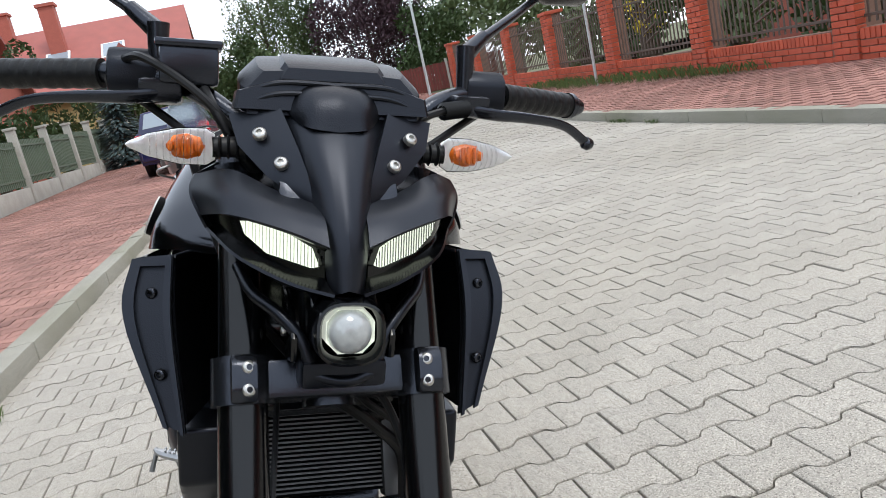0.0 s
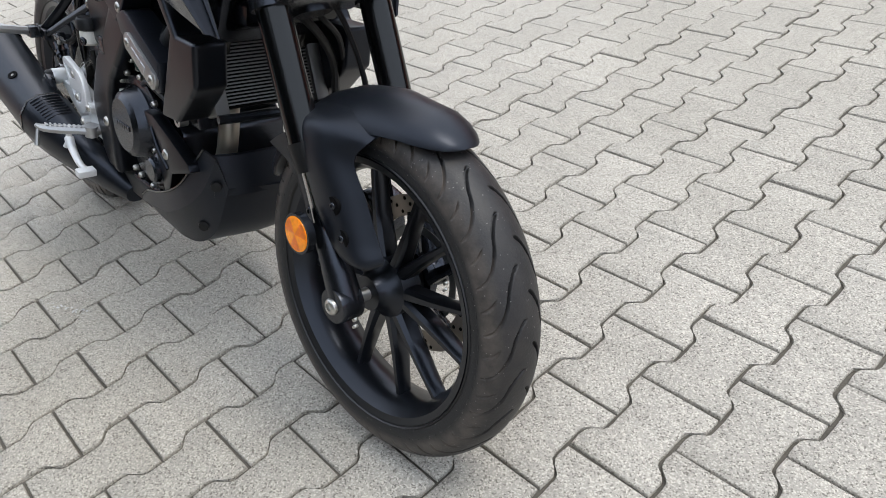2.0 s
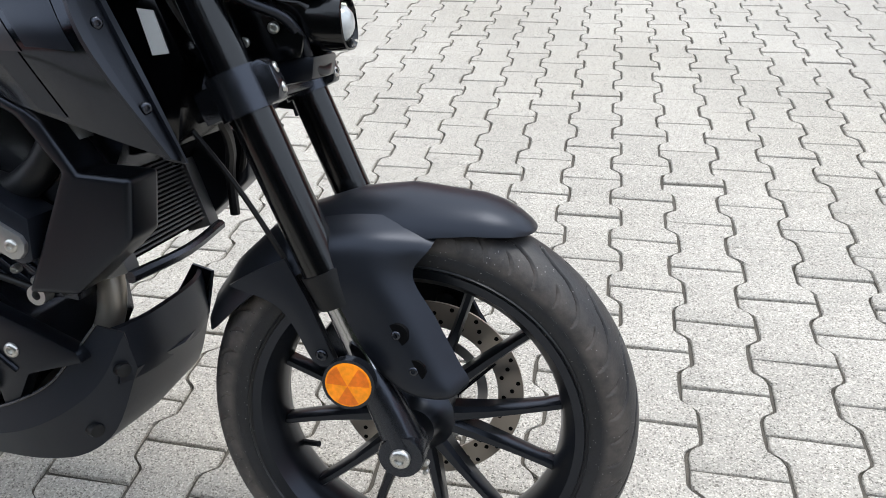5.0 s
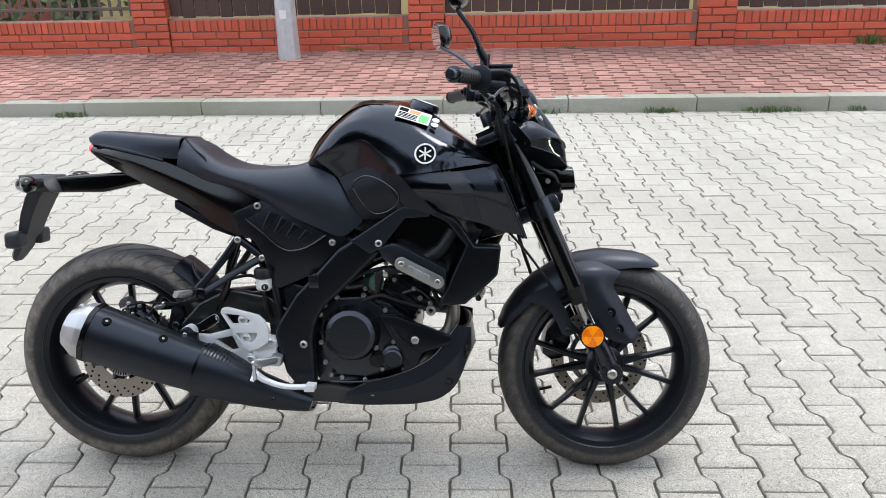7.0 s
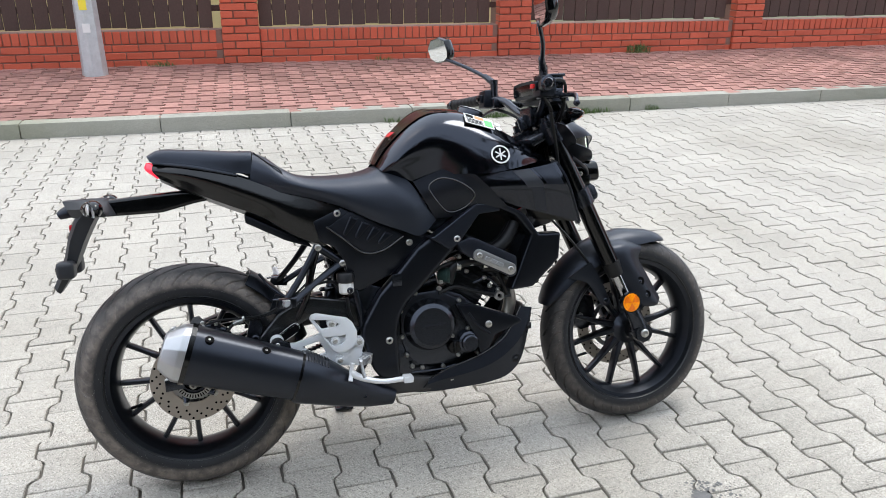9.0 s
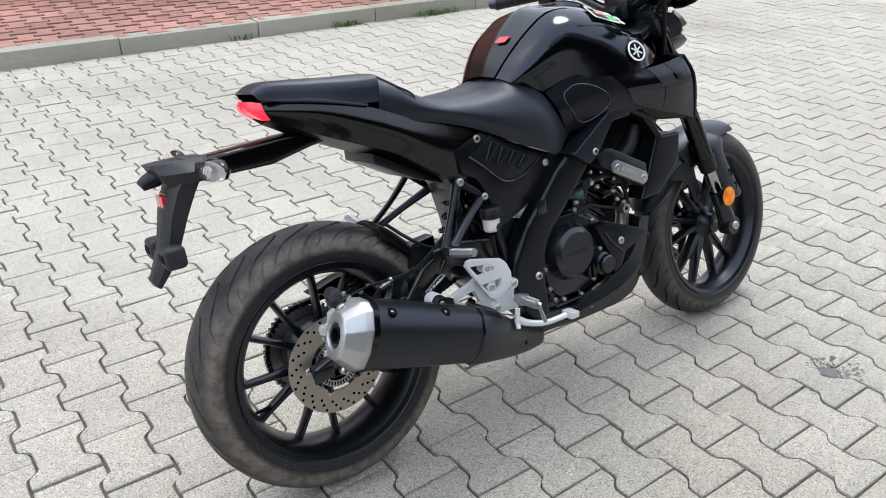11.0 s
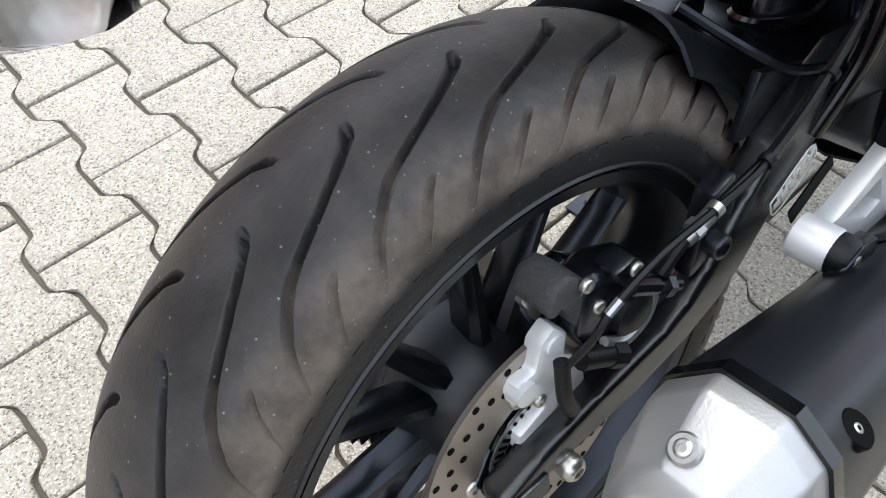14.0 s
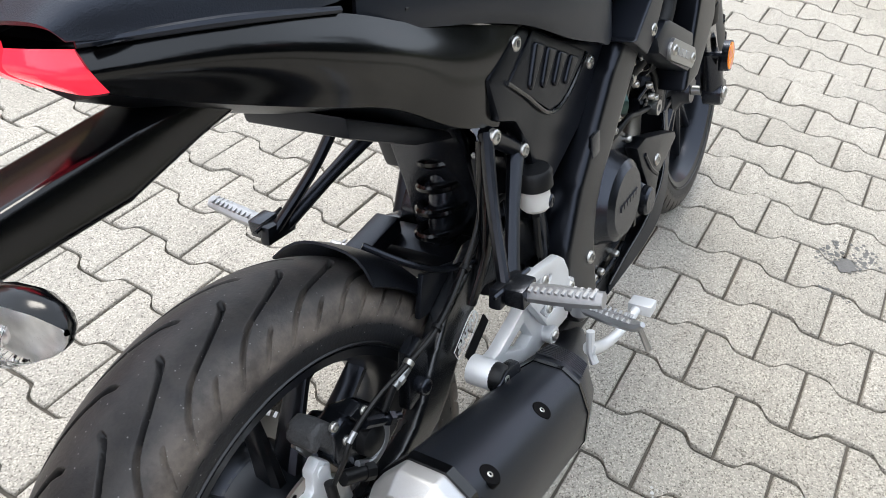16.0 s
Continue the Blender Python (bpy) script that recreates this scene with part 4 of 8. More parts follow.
    at.data.foreach_set("value", np.clip(worn, 0, 1).ravel().astype(np.float32))
    me.polygons.foreach_set("use_smooth", [True] * len(me.polygons))
    ob = new(name, me)
    ob.parent = parent
    ob["label"] = "black rubber tyre with curved grooves and dusty shoulders"
    return ob


TYRE = material("tyre_rubber", (0.0115, 0.0120, 0.0138), 0.50, vary=0.35, scale=14, fine=300, bump=0.2, grain=0.35, spec=0.42)
n, l = TYRE.node_tree.nodes, TYRE.node_tree.links
tb = n["Principled BSDF"]
dust = n.new("ShaderNodeTexNoise")
dust.inputs["Scale"].default_value, dust.inputs["Detail"].default_value = 30.0, 12
dust.inputs["Roughness"].default_value = 0.62
tco = n.new("ShaderNodeTexCoord")
l.new(tco.outputs["Object"], dust.inputs["Vector"])
drange = n.new("ShaderNodeMapRange")
drange.inputs["From Min"].default_value, drange.inputs["From Max"].default_value = 0.40, 0.60
drange.inputs["To Min"].default_value, drange.inputs["To Max"].default_value = 0.42, 1.0
l.new(dust.outputs["Fac"], drange.inputs["Value"])
dmix = n.new("ShaderNodeMix")
dmix.data_type = "RGBA"
tband = n.new("ShaderNodeAttribute")
tband.attribute_name = "worn"
tmul = n.new("ShaderNodeMath")
tmul.operation = "MULTIPLY"
l.new(tband.outputs["Fac"], tmul.inputs[0])
l.new(drange.outputs[0], tmul.inputs[1])
l.new(tmul.outputs[0], dmix.inputs[0])
l.new(tb.inputs["Base Color"].links[0].from_socket, dmix.inputs[6])
dmix.inputs[7].default_value = (0.180, 0.150, 0.125, 1)
# pale grit stuck in the tread
grit = n.new("ShaderNodeTexVoronoi")
grit.inputs["Scale"].default_value = 330
l.new(tco.outputs["Object"], grit.inputs["Vector"])
gsep = n.new("ShaderNodeSeparateColor")
l.new(grit.outputs["Color"], gsep.inputs[0])
gcut = n.new("ShaderNodeMapRange")
gcut.inputs["From Min"].default_value, gcut.inputs["From Max"].default_value = 0.945, 0.975
l.new(gsep.outputs[0], gcut.inputs["Value"])
gdist = n.new("ShaderNodeMapRange")
gdist.inputs["From Min"].default_value, gdist.inputs["From Max"].default_value = 0.32, 0.12
l.new(grit.outputs["Distance"], gdist.inputs["Value"])
gmul = n.new("ShaderNodeMath")
gmul.operation = "MULTIPLY"
l.new(gcut.outputs[0], gmul.inputs[0])
l.new(gdist.outputs[0], gmul.inputs[1])
gmix = n.new("ShaderNodeMix")
gmix.data_type = "RGBA"
l.new(gmul.outputs[0], gmix.inputs[0])
l.new(dmix.outputs[2], gmix.inputs[6])
gmix.inputs[7].default_value = (0.24, 0.23, 0.215, 1)
l.new(gmix.outputs[2], tb.inputs["Base Color"])


TYREMARK = material("worn_rubber_mark", (0.012, 0.012, 0.013), 0.4, vary=0.2)


def wheel(name, cx, cz, R, W, crown, rim_r, sign, count, front_wheel, label, barrel):
    put = front if front_wheel else part
    hw = W / 2 * 0.84
    rim = lathe([(rim_r - 0.004, -hw - 0.004), (rim_r + 0.007, -hw - 0.007), (rim_r + 0.009, -hw), (rim_r - 0.002, -hw + 0.008), (rim_r - 0.016, -hw * 0.55), (rim_r - 0.016, hw * 0.55), (rim_r - 0.002, hw - 0.008), (rim_r + 0.009, hw), (rim_r + 0.007, hw + 0.007), (rim_r - 0.004, hw + 0.004), (rim_r - 0.014, hw - 0.012), (barrel, hw * 0.5), (barrel - 0.004, 0), (barrel, -hw * 0.5), (rim_r - 0.014, -hw + 0.012)], 96, (cx, 0, cz), closed=True)
    w = put(name, rim, WHEELBLACK, bike, label)
    ty = tyre("tyre", cx, cz, R, W, crown, rim_r, sign, count, w, front_wheel)
    ticks = bmesh.new()
    for s in (-1, 1):
        for k in range(64):
            a = 2 * math.pi * k / 64
            b = box(R - crown - 0.004, R - crown - 0.0025, s * (W / 2 - 0.001), s * (W / 2 + 0.0009), -0.005, 0.005)
            bmesh.ops.transform(b, matrix=Matrix.Translation((cx, 0, cz)) @ Matrix.Rotation(-a, 4, "Y"), verts=b.verts)
            ticks = merge(ticks, b)
    tagged(put("sidewall_marking", ticks, TYREMARK, ty, smooth=0), "raised marks round the tyre wall", kind="stuff")
    put("bead_line", merge(*[lathe([(rim_r + 0.010, s * (hw + 0.0075)), (rim_r + 0.0115, s * (hw + 0.0095)), (rim_r + 0.013, s * (hw + 0.0075))], 96, (cx, 0, cz)) for s in (-1, 1)]), TYREMARK, ty)
    if not front_wheel:
        put("hub_drum", lathe([(0.030, -0.050), (0.046, -0.046), (0.056, -0.030), (0.066, -0.012), (0.073, 0.012), (0.075, 0.034), (0.060, 0.036)], 40, (cx, 0, cz)), HUBPAINT, w)
    put("hub", lathe([(0, -0.05), (0.028, -0.05), (0.034, -0.03), (0.05, -0.018), (0.05, 0.018), (0.034, 0.03), (0.028, 0.05), (0, 0.05)], 32, (cx, 0, cz)), WHEELBLACK, w)
    for k in range(12):
        pair = (k // 2) * 60 + (-3.5 if front_wheel else 15)
        a_hub = radians(pair + (-10 if k % 2 == 0 else 10))
        a_rim = radians(pair + (-14 if k % 2 == 0 else 14))
        rings = []
        for t in np.linspace(0, 1, 7):
            rad = 0.042 + (barrel + 0.003 - 0.042) * t
            a = a_hub + (a_rim - a_hub) * t ** 0.8
            tw = 0.0112 - 0.0048 * math.sin(t * math.pi * 0.62)
            d = 0.019 - 0.006 * t
            c, s2 = math.cos(a), math.sin(a)
            ring = []
            for u, v in ((-1, -0.6), (-0.5, -1), (0.5, -1), (1, -0.6), (1, 0.6), (0.5, 1), (-0.5, 1), (-1, 0.6)):
                ring.append((cx + rad * c - tw * u * s2, d * v, cz + rad * s2 + tw * u * c))
            rings.append(ring)
        put("spoke", loft(rings), WHEELBLACK, w, smooth=30)
    v = radians(205)
    put("valve", tube([(cx + (barrel - 0.002) * math.cos(v), 0.012, cz + (barrel - 0.002) * math.sin(v)), (cx + (barrel - 0.035) * math.cos(v), -0.01, cz + (barrel - 0.035) * math.sin(v))], 0.0042, 8), RUBBER, w)
    return w


def disc(cx, cz, y, ro, ri, front_wheel, parent, holes):
    put = front if front_wheel else part
    d = put("brake_disc", lathe([(ri, y - 0.002), (ro, y - 0.002), (ro, y + 0.002), (ri, y + 0.002)], 72, (cx, 0, cz), closed=True), DISC, parent, "drilled steel brake disc")
    # dark discs on the steel stand in for the shade inside drilled holes
    hb = bmesh.new()
    for k in range(holes):
        for row, off in (((0.22, 0), (0.55, 0.33), (0.82, 0.66)) if front_wheel else ((0.50, 0), (0.68, 0.33), (0.88, 0.66))):
            a = 2 * math.pi * (k + off) / holes
            rad = ri + (ro - ri) * row
            hb = merge(hb, lathe([(0, -0.0026), (0.0032, -0.0026), (0.0032, 0.0026), (0, 0.0026)], 7, (cx + rad * math.cos(a), y, cz + rad * math.sin(a))))
    tagged(put("drill_hole", hb, INK_AND_GAP, d), "small dark discs in place of shaded drill holes", kind="stuff")
    carrier = bmesh.new()
    for k in range(5):
        a = 2 * math.pi * k / 5 + 0.3
        carrier = merge(carrier, tube([(cx + 0.04 * math.cos(a), y * 0.8, cz + 0.04 * math.sin(a)), (cx + (ri + 0.006) * math.cos(a + 0.25), y, cz + (ri + 0.006) * math.sin(a + 0.25))], [0.012, 0.008], 8))
    put("disc_carrier", merge(carrier, lathe([(0.030, y * 0.7), (0.046, y * 0.7), (0.046, y * 0.95), (0.030, y * 0.95)], 32, (cx, 0, cz), closed=True)), CASTBLACK, d)
    rad = ri - (0.022 if front_wheel else 0.016)
    side = -1 if y < 0 else 1
    plate = put("sensor_ring", lathe([(rad - 0.007, y + side * 0.002), (rad + 0.007, y + side * 0.002), (rad + 0.007, y + side * 0.0035), (rad - 0.007, y + side * 0.0035)], 48, (cx, 0, cz), closed=True), BRUSHED, d, "slotted steel sensor ring")
    # dark bars on the ring stand in for shaded slots
    slots = bmesh.new()
    for k in range(40):
        a = 2 * math.pi * k / 40
        b = box(-0.0045, 0.0045, y + side * 0.0036, y + side * 0.0042, -0.0015, 0.0015)
        bmesh.ops.transform(b, matrix=Matrix.Translation((cx + rad * math.cos(a), 0, cz + rad * math.sin(a))) @ Matrix.Rotation(-a, 4, "Y"), verts=b.verts)
        slots = merge(slots, b)
    tagged(put("slot", slots, INK_AND_GAP, d, smooth=0), "dark bars in place of the sensor ring's shaded slots", kind="stuff")
    for k in range(5):
        a = 2 * math.pi * k / 5 + 0.55
        bolt(d, (cx + (ri + 0.006) * math.cos(a), y - 0.002 if y < 0 else y + 0.002, cz + (ri + 0.006) * math.sin(a)), (0, -1 if y < 0 else 1, 0), 0.008, turn=STEER if front_wheel else None)
    return d


FX, FZ, RX, RZ = 1.326, 0.2835, 0.034, 0.302
fw = wheel("front_wheel", FX, FZ, 0.2835, 0.104, 0.043, 0.209, -1, 24, True, "black cast twelve-spoke front wheel", 0.190)
rw = wheel("rear_wheel", RX, RZ, 0.301, 0.138, 0.053, 0.212, 1, 25, False, "black cast twelve-spoke rear wheel", 0.193)
disc(FX, FZ, 0.058, 0.133, 0.098, True, fw, 22)
disc(RX, RZ, -0.068, 0.110, 0.060, False, rw, 20)

# front axle, fork legs, clamps
front("front_axle", lathe([(0, -0.118), (0.009, -0.118), (0.0105, -0.115), (0.0105, 0.115), (0, 0.118)], 20, (FX, 0, FZ)), BRUSHED)
for s in (-1, 1):
    y = 0.094 * s
    leg = front("fork_tube", tube([fork_at(0.50, y), fork_at(0.71, y), fork_at(0.905, y)], [0.0255, 0.0255, 0.0245, 0.0225], 28, 12), GLOSS, label="gloss black outer fork tube")
    front("dust_seal", tube([fork_at(0.468, y), fork_at(0.508, y)], [0.024, 0.028], 24), RUBBER, leg)
    front("slider", tube([fork_at(0.35, y), fork_at(0.48, y)], 0.0175, 24), CHROME, leg, "polished chrome slider")
    bx, by, bz = fork_at(0.37, y)
    front("fork_bottom", merge(tube([fork_at(0.40, y, -0.004), fork_at(0.34, y), fork_at(0.287, y * 0.98)], [0.019, 0.023, 0.026], 20, 8), lathe([(0, -0.022), (0.027, -0.022), (0.029, -0.016), (0.029, 0.016), (0.02, 0.02), (0, 0.02)], 28, (FX, y, FZ))), CASTBLACK, leg, "cast black axle holder")
    bolt(leg, (FX, y - 0.024 if s < 0 else y + 0.024, FZ), (0, s, 0), 0.013, turn=STEER)
    for dz in (-0.03, -0.018):
        bolt(leg, (FX + 0.028, y, FZ + dz), (0.7, 0, -0.7), 0.005, turn=STEER)
    # round orange reflector
    c = fork_at(0.392, 0.137 * s, -0.012)
    refl = front("reflector", lathe([(0, 0.004 * s), (0.027, 0.004 * s), (0.028, 0), (0.026, -0.004 * s)], 36, c), ORANGE, leg, "round orange side reflector")
    # every other facet takes the darker orange as painted prism shading
    for k in range(6):
        wedge = bmesh.new()
        arc = [(0.0255 * math.cos(a), 0.0255 * math.sin(a)) for a in np.linspace(k * math.pi / 3, (k + 1) * math.pi / 3, 7)]
        rim_pts = [wedge.verts.new((c[0] + x, c[1] + 0.0046 * s, c[2] + z)) for x, z in arc]
        hub = wedge.verts.new((c[0], c[1] + 0.0062 * s, c[2]))
        for p, q in zip(rim_pts, rim_pts[1:]):
            wedge.faces.new((hub, p, q))
        bmesh.ops.recalc_face_normals(wedge, faces=wedge.faces)
        front("facet", wedge, ORANGE if k % 2 else ORANGE_DARK_FACET, refl, smooth=0)
    front("reflector_rim", lathe([(0.0275, 0.003 * s), (0.031, 0.003 * s), (0.031, -0.01 * s), (0, -0.01 * s)], 36, c), CASTBLACK, refl)
    front("reflector_stay", merge(tube([(c[0], c[1] - 0.006 * s, c[2]), (c[0] - 0.002, y, c[2] + 0.002)], 0.008, 8), box(c[0] - 0.01, c[0] + 0.01, c[1] - 0.02 * s, c[1] - 0.008 * s, c[2] - 0.03, c[2], 0.002)), CASTBLACK, refl)
    for z, r2 in ((0.892, 0.031), (0.705, 0.032)):
        clamp = front("fork_clamp", tube([fork_at(z - 0.022, y), fork_at(z + 0.022, y)], r2, 28), CASTBLACK, leg)
        if z < 0.8:
            front("clamp_lug", prism([(-0.026, -0.024), (0.020, -0.024), (0.026, -0.012), (0.026, 0.014), (0.018, 0.024), (-0.026, 0.024)], -0.013, 0.013, 0.004, m=Matrix.Translation(fork_at(z, y, 0.022)) @ Matrix.Rotation(-RAKE, 4, "Y")), CASTBLACK, clamp)
            for dz in (-0.011, 0.009):
                bolt(clamp, fork_at(z + dz, y - 0.004 * s, 0.046), (math.cos(RAKE), -0.25 * s, math.sin(RAKE)), 0.0068, turn=STEER)
front("lower_triple_clamp", prism([(-0.06, -0.02), (0.02, -0.02), (0.02, 0.02), (-0.06, 0.02)], -0.09, 0.09, 0.006, m=Matrix.Translation(fork_at(0.705)) @ Matrix.Rotation(-RAKE, 4, "Y")), CASTBLACK)
front("upper_triple_clamp", prism([(-0.075, -0.012), (0.022, -0.012), (0.022, 0.012), (-0.075, 0.012)], -0.105, 0.105, 0.006, m=Matrix.Translation(fork_at(0.898)) @ Matrix.Rotation(-RAKE, 4, "Y")), CASTBLACK)
front("steering_stem", tube([fork_at(0.68, 0, -0.04), fork_at(0.92, 0, -0.04)], 0.03, 20), CASTBLACK)
for s in (-1, 1):
    front("fork_cap", lathe([(0, 0.03), (0.012, 0.03), (0.013, 0.02), (0.024, 0.018), (0.026, 0), (0, 0)], 20, fork_at(0.912, 0.094 * s), AXIS), CASTBLACK)

# front mudguard: a shell over the tyre with a broad leg down each fork
def guard_ring(deg, half, drop, r=0.2985):
    a = radians(deg)
    ring = []
    for t in np.linspace(-1, 1, 13):
        y = half * math.sin(t * 1.45) / math.sin(1.45)
        rr = r + 0.012 * min(1.0, (half / 0.055) ** 1.5) * math.cos(t * 1.5) - drop * (1 - math.cos(t * 1.45))
        ring.append((FX + rr * math.cos(a), y, FZ + rr * math.sin(a)))
    return ring


rings = [guard_ring(d, h, dr) for d, h, dr in ((62, 0.010, 0.0), (62.6, 0.022, 0.003), (64, 0.034, 0.008), (67, 0.047, 0.015), (71, 0.057, 0.022), (76, 0.065, 0.028), (92, 0.072, 0.045), (104, 0.077, 0.055), (116, 0.078, 0.06), (128, 0.075, 0.055), (140, 0.068, 0.04), (150, 0.058, 0.028), (157, 0.044, 0.015), (160, 0.028, 0.006))]
bm = grid(rings)
bmesh.ops.recalc_face_normals(bm, faces=bm.faces)
bmesh.ops.solidify(bm, geom=bm.faces[:], thickness=0.0035)
guard = front("front_mudguard", bm, SATIN, label="matt black front mudguard")
for s in (-1, 1):
    leg_rows = [[(1.208, 0.056, 0.556), (1.235, 0.058, 0.563), (1.290, 0.058, 0.567), (1.358, 0.050, 0.552)],
                [(1.213, 0.090, 0.541), (1.232, 0.101, 0.545), (1.282, 0.100, 0.549), (1.350, 0.074, 0.536)],
                [(1.216, 0.100, 0.505), (1.230, 0.108, 0.504), (1.290, 0.110, 0.510), (1.332, 0.085, 0.508)],
                [(1.248, 0.100, 0.450), (1.260, 0.109, 0.449), (1.324, 0.110, 0.451), (1.360, 0.084, 0.455)],
                [(1.288, 0.100, 0.395), (1.299, 0.109, 0.394), (1.357, 0.110, 0.396), (1.390, 0.084, 0.400)],
                [(1.318, 0.100, 0.372), (1.330, 0.108, 0.367), (1.378, 0.108, 0.368), (1.402, 0.084, 0.378)],
                [(1.336, 0.097, 0.364), (1.342, 0.102, 0.361), (1.380, 0.101, 0.361), (1.398, 0.084, 0.370)]]
    g = front("guard_leg", skin(leg_rows, 16, 31, s, 0.004), SATIN, guard, smooth=60)
    for bx, bz in ((1.319, 0.441), (1.340, 0.398)):
        # a dark disc on the leg stands in for the shaded hole
        front("bolt_recess", lathe([(0, 0.0), (0.0140, 0.0), (0.0152, -0.002), (0.0152, -0.012)], 24, (bx, s * 0.1122, bz), (0, s, 0)), INK_AND_GAP, g)
        bolt(g, (bx, s * 0.1118, bz), (0, s, 0), 0.0058, CASTBLACK, h=0.4, turn=STEER)
    rear_leg = [[(1.10, 0.073, 0.468), (1.135, 0.077, 0.49), (1.175, 0.078, 0.51)], [(1.165, 0.076, 0.445), (1.185, 0.080, 0.45), (1.205, 0.080, 0.455)], [(1.205, 0.074, 0.378), (1.217, 0.078, 0.374), (1.235, 0.078, 0.38)]]
    g2 = front("guard_stay", skin(rear_leg, 9, 13, s, thick=0.004), SATIN, guard)
    bolt(g2, (1.218, s * 0.079, 0.39), (0, s, 0), 0.008, CASTBLACK, turn=STEER)

# front caliper, speed sensor and hose on the left leg
cal = front("brake_caliper", merge(prism([(1.165, 0.30), (1.175, 0.36), (1.20, 0.395), (1.235, 0.385), (1.245, 0.33), (1.22, 0.285), (1.19, 0.28)], 0.03, 0.10, 0.008), tube([(1.20, 0.105, 0.34), (1.20, 0.085, 0.34)], 0.02, 16)), CASTBLACK, label="black two-piston brake caliper")
bolt(cal, (1.19, 0.028, 0.33), (0, -1, 0), 0.007, turn=STEER)
front("brake_hose", tube([(1.20, 0.10, 0.37), (1.16, 0.10, 0.46), (1.11, 0.09, 0.60), (1.09, 0.05, 0.68), (1.10, -0.02, 0.70), (1.07, -0.10, 0.80), (1.03, -0.15, 0.95)], 0.005, 8, 40), RUBBER)
front("sensor_cable", tube([(1.245, -0.075, 0.36), (1.20, -0.072, 0.46), (1.12, -0.06, 0.58), (1.05, -0.05, 0.66)], 0.0035, 6, 20), RUBBER)

# ---- headlamp unit ----
nose = front("headlamp_cowl", skin([[(1.112, 0, 0.992), (1.15, 0, 0.955), (1.188, 0, 0.905), (1.213, 0, 0.86), (1.221, 0, 0.815)],
                                  [(1.108, 0.030, 0.988), (1.148, 0.026, 0.95), (1.184, 0.019, 0.90), (1.208, 0.014, 0.855), (1.218, 0.009, 0.812)],
                                  [(1.095, 0.060, 0.980), (1.128, 0.048, 0.94), (1.160, 0.032, 0.893), (1.190, 0.023, 0.85), (1.206, 0.017, 0.808)]], 20, 9, 1, 0.004, True), SATIN, label="matt black headlamp cowl with a raised spine")
bump = front("cowl_hood", skin([[(1.085, 0, 1.012), (1.112, 0, 1.010), (1.135, 0, 0.992), (1.145, 0, 0.962)], [(1.085, 0.032, 1.008), (1.110, 0.032, 1.005), (1.130, 0.030, 0.988), (1.140, 0.028, 0.965)], [(1.085, 0.052, 0.995), (1.10, 0.052, 0.990), (1.112, 0.048, 0.980), (1.122, 0.040, 0.970)]], 14, 9, 1, 0.003, True), GRAIN, nose, "grained plastic hood")
front("headlamp_body", merge(prism([(1.04, 0.94), (1.10, 0.965), (1.15, 0.91), (1.175, 0.865), (1.175, 0.825), (1.12, 0.815), (1.06, 0.86)], -0.062, 0.062, 0.01), prism([(1.05, 0.93), (1.12, 0.90), (1.13, 0.86), (1.08, 0.86)], -0.10, 0.10, 0.01)), CASTBLACK, nose)


def lamp_x(y):
    d = max(0.0, abs(y) - 0.025)
    return 1.2045 - 0.5 * min(d, 0.03) - 0.63 * max(0.0, d - 0.03)


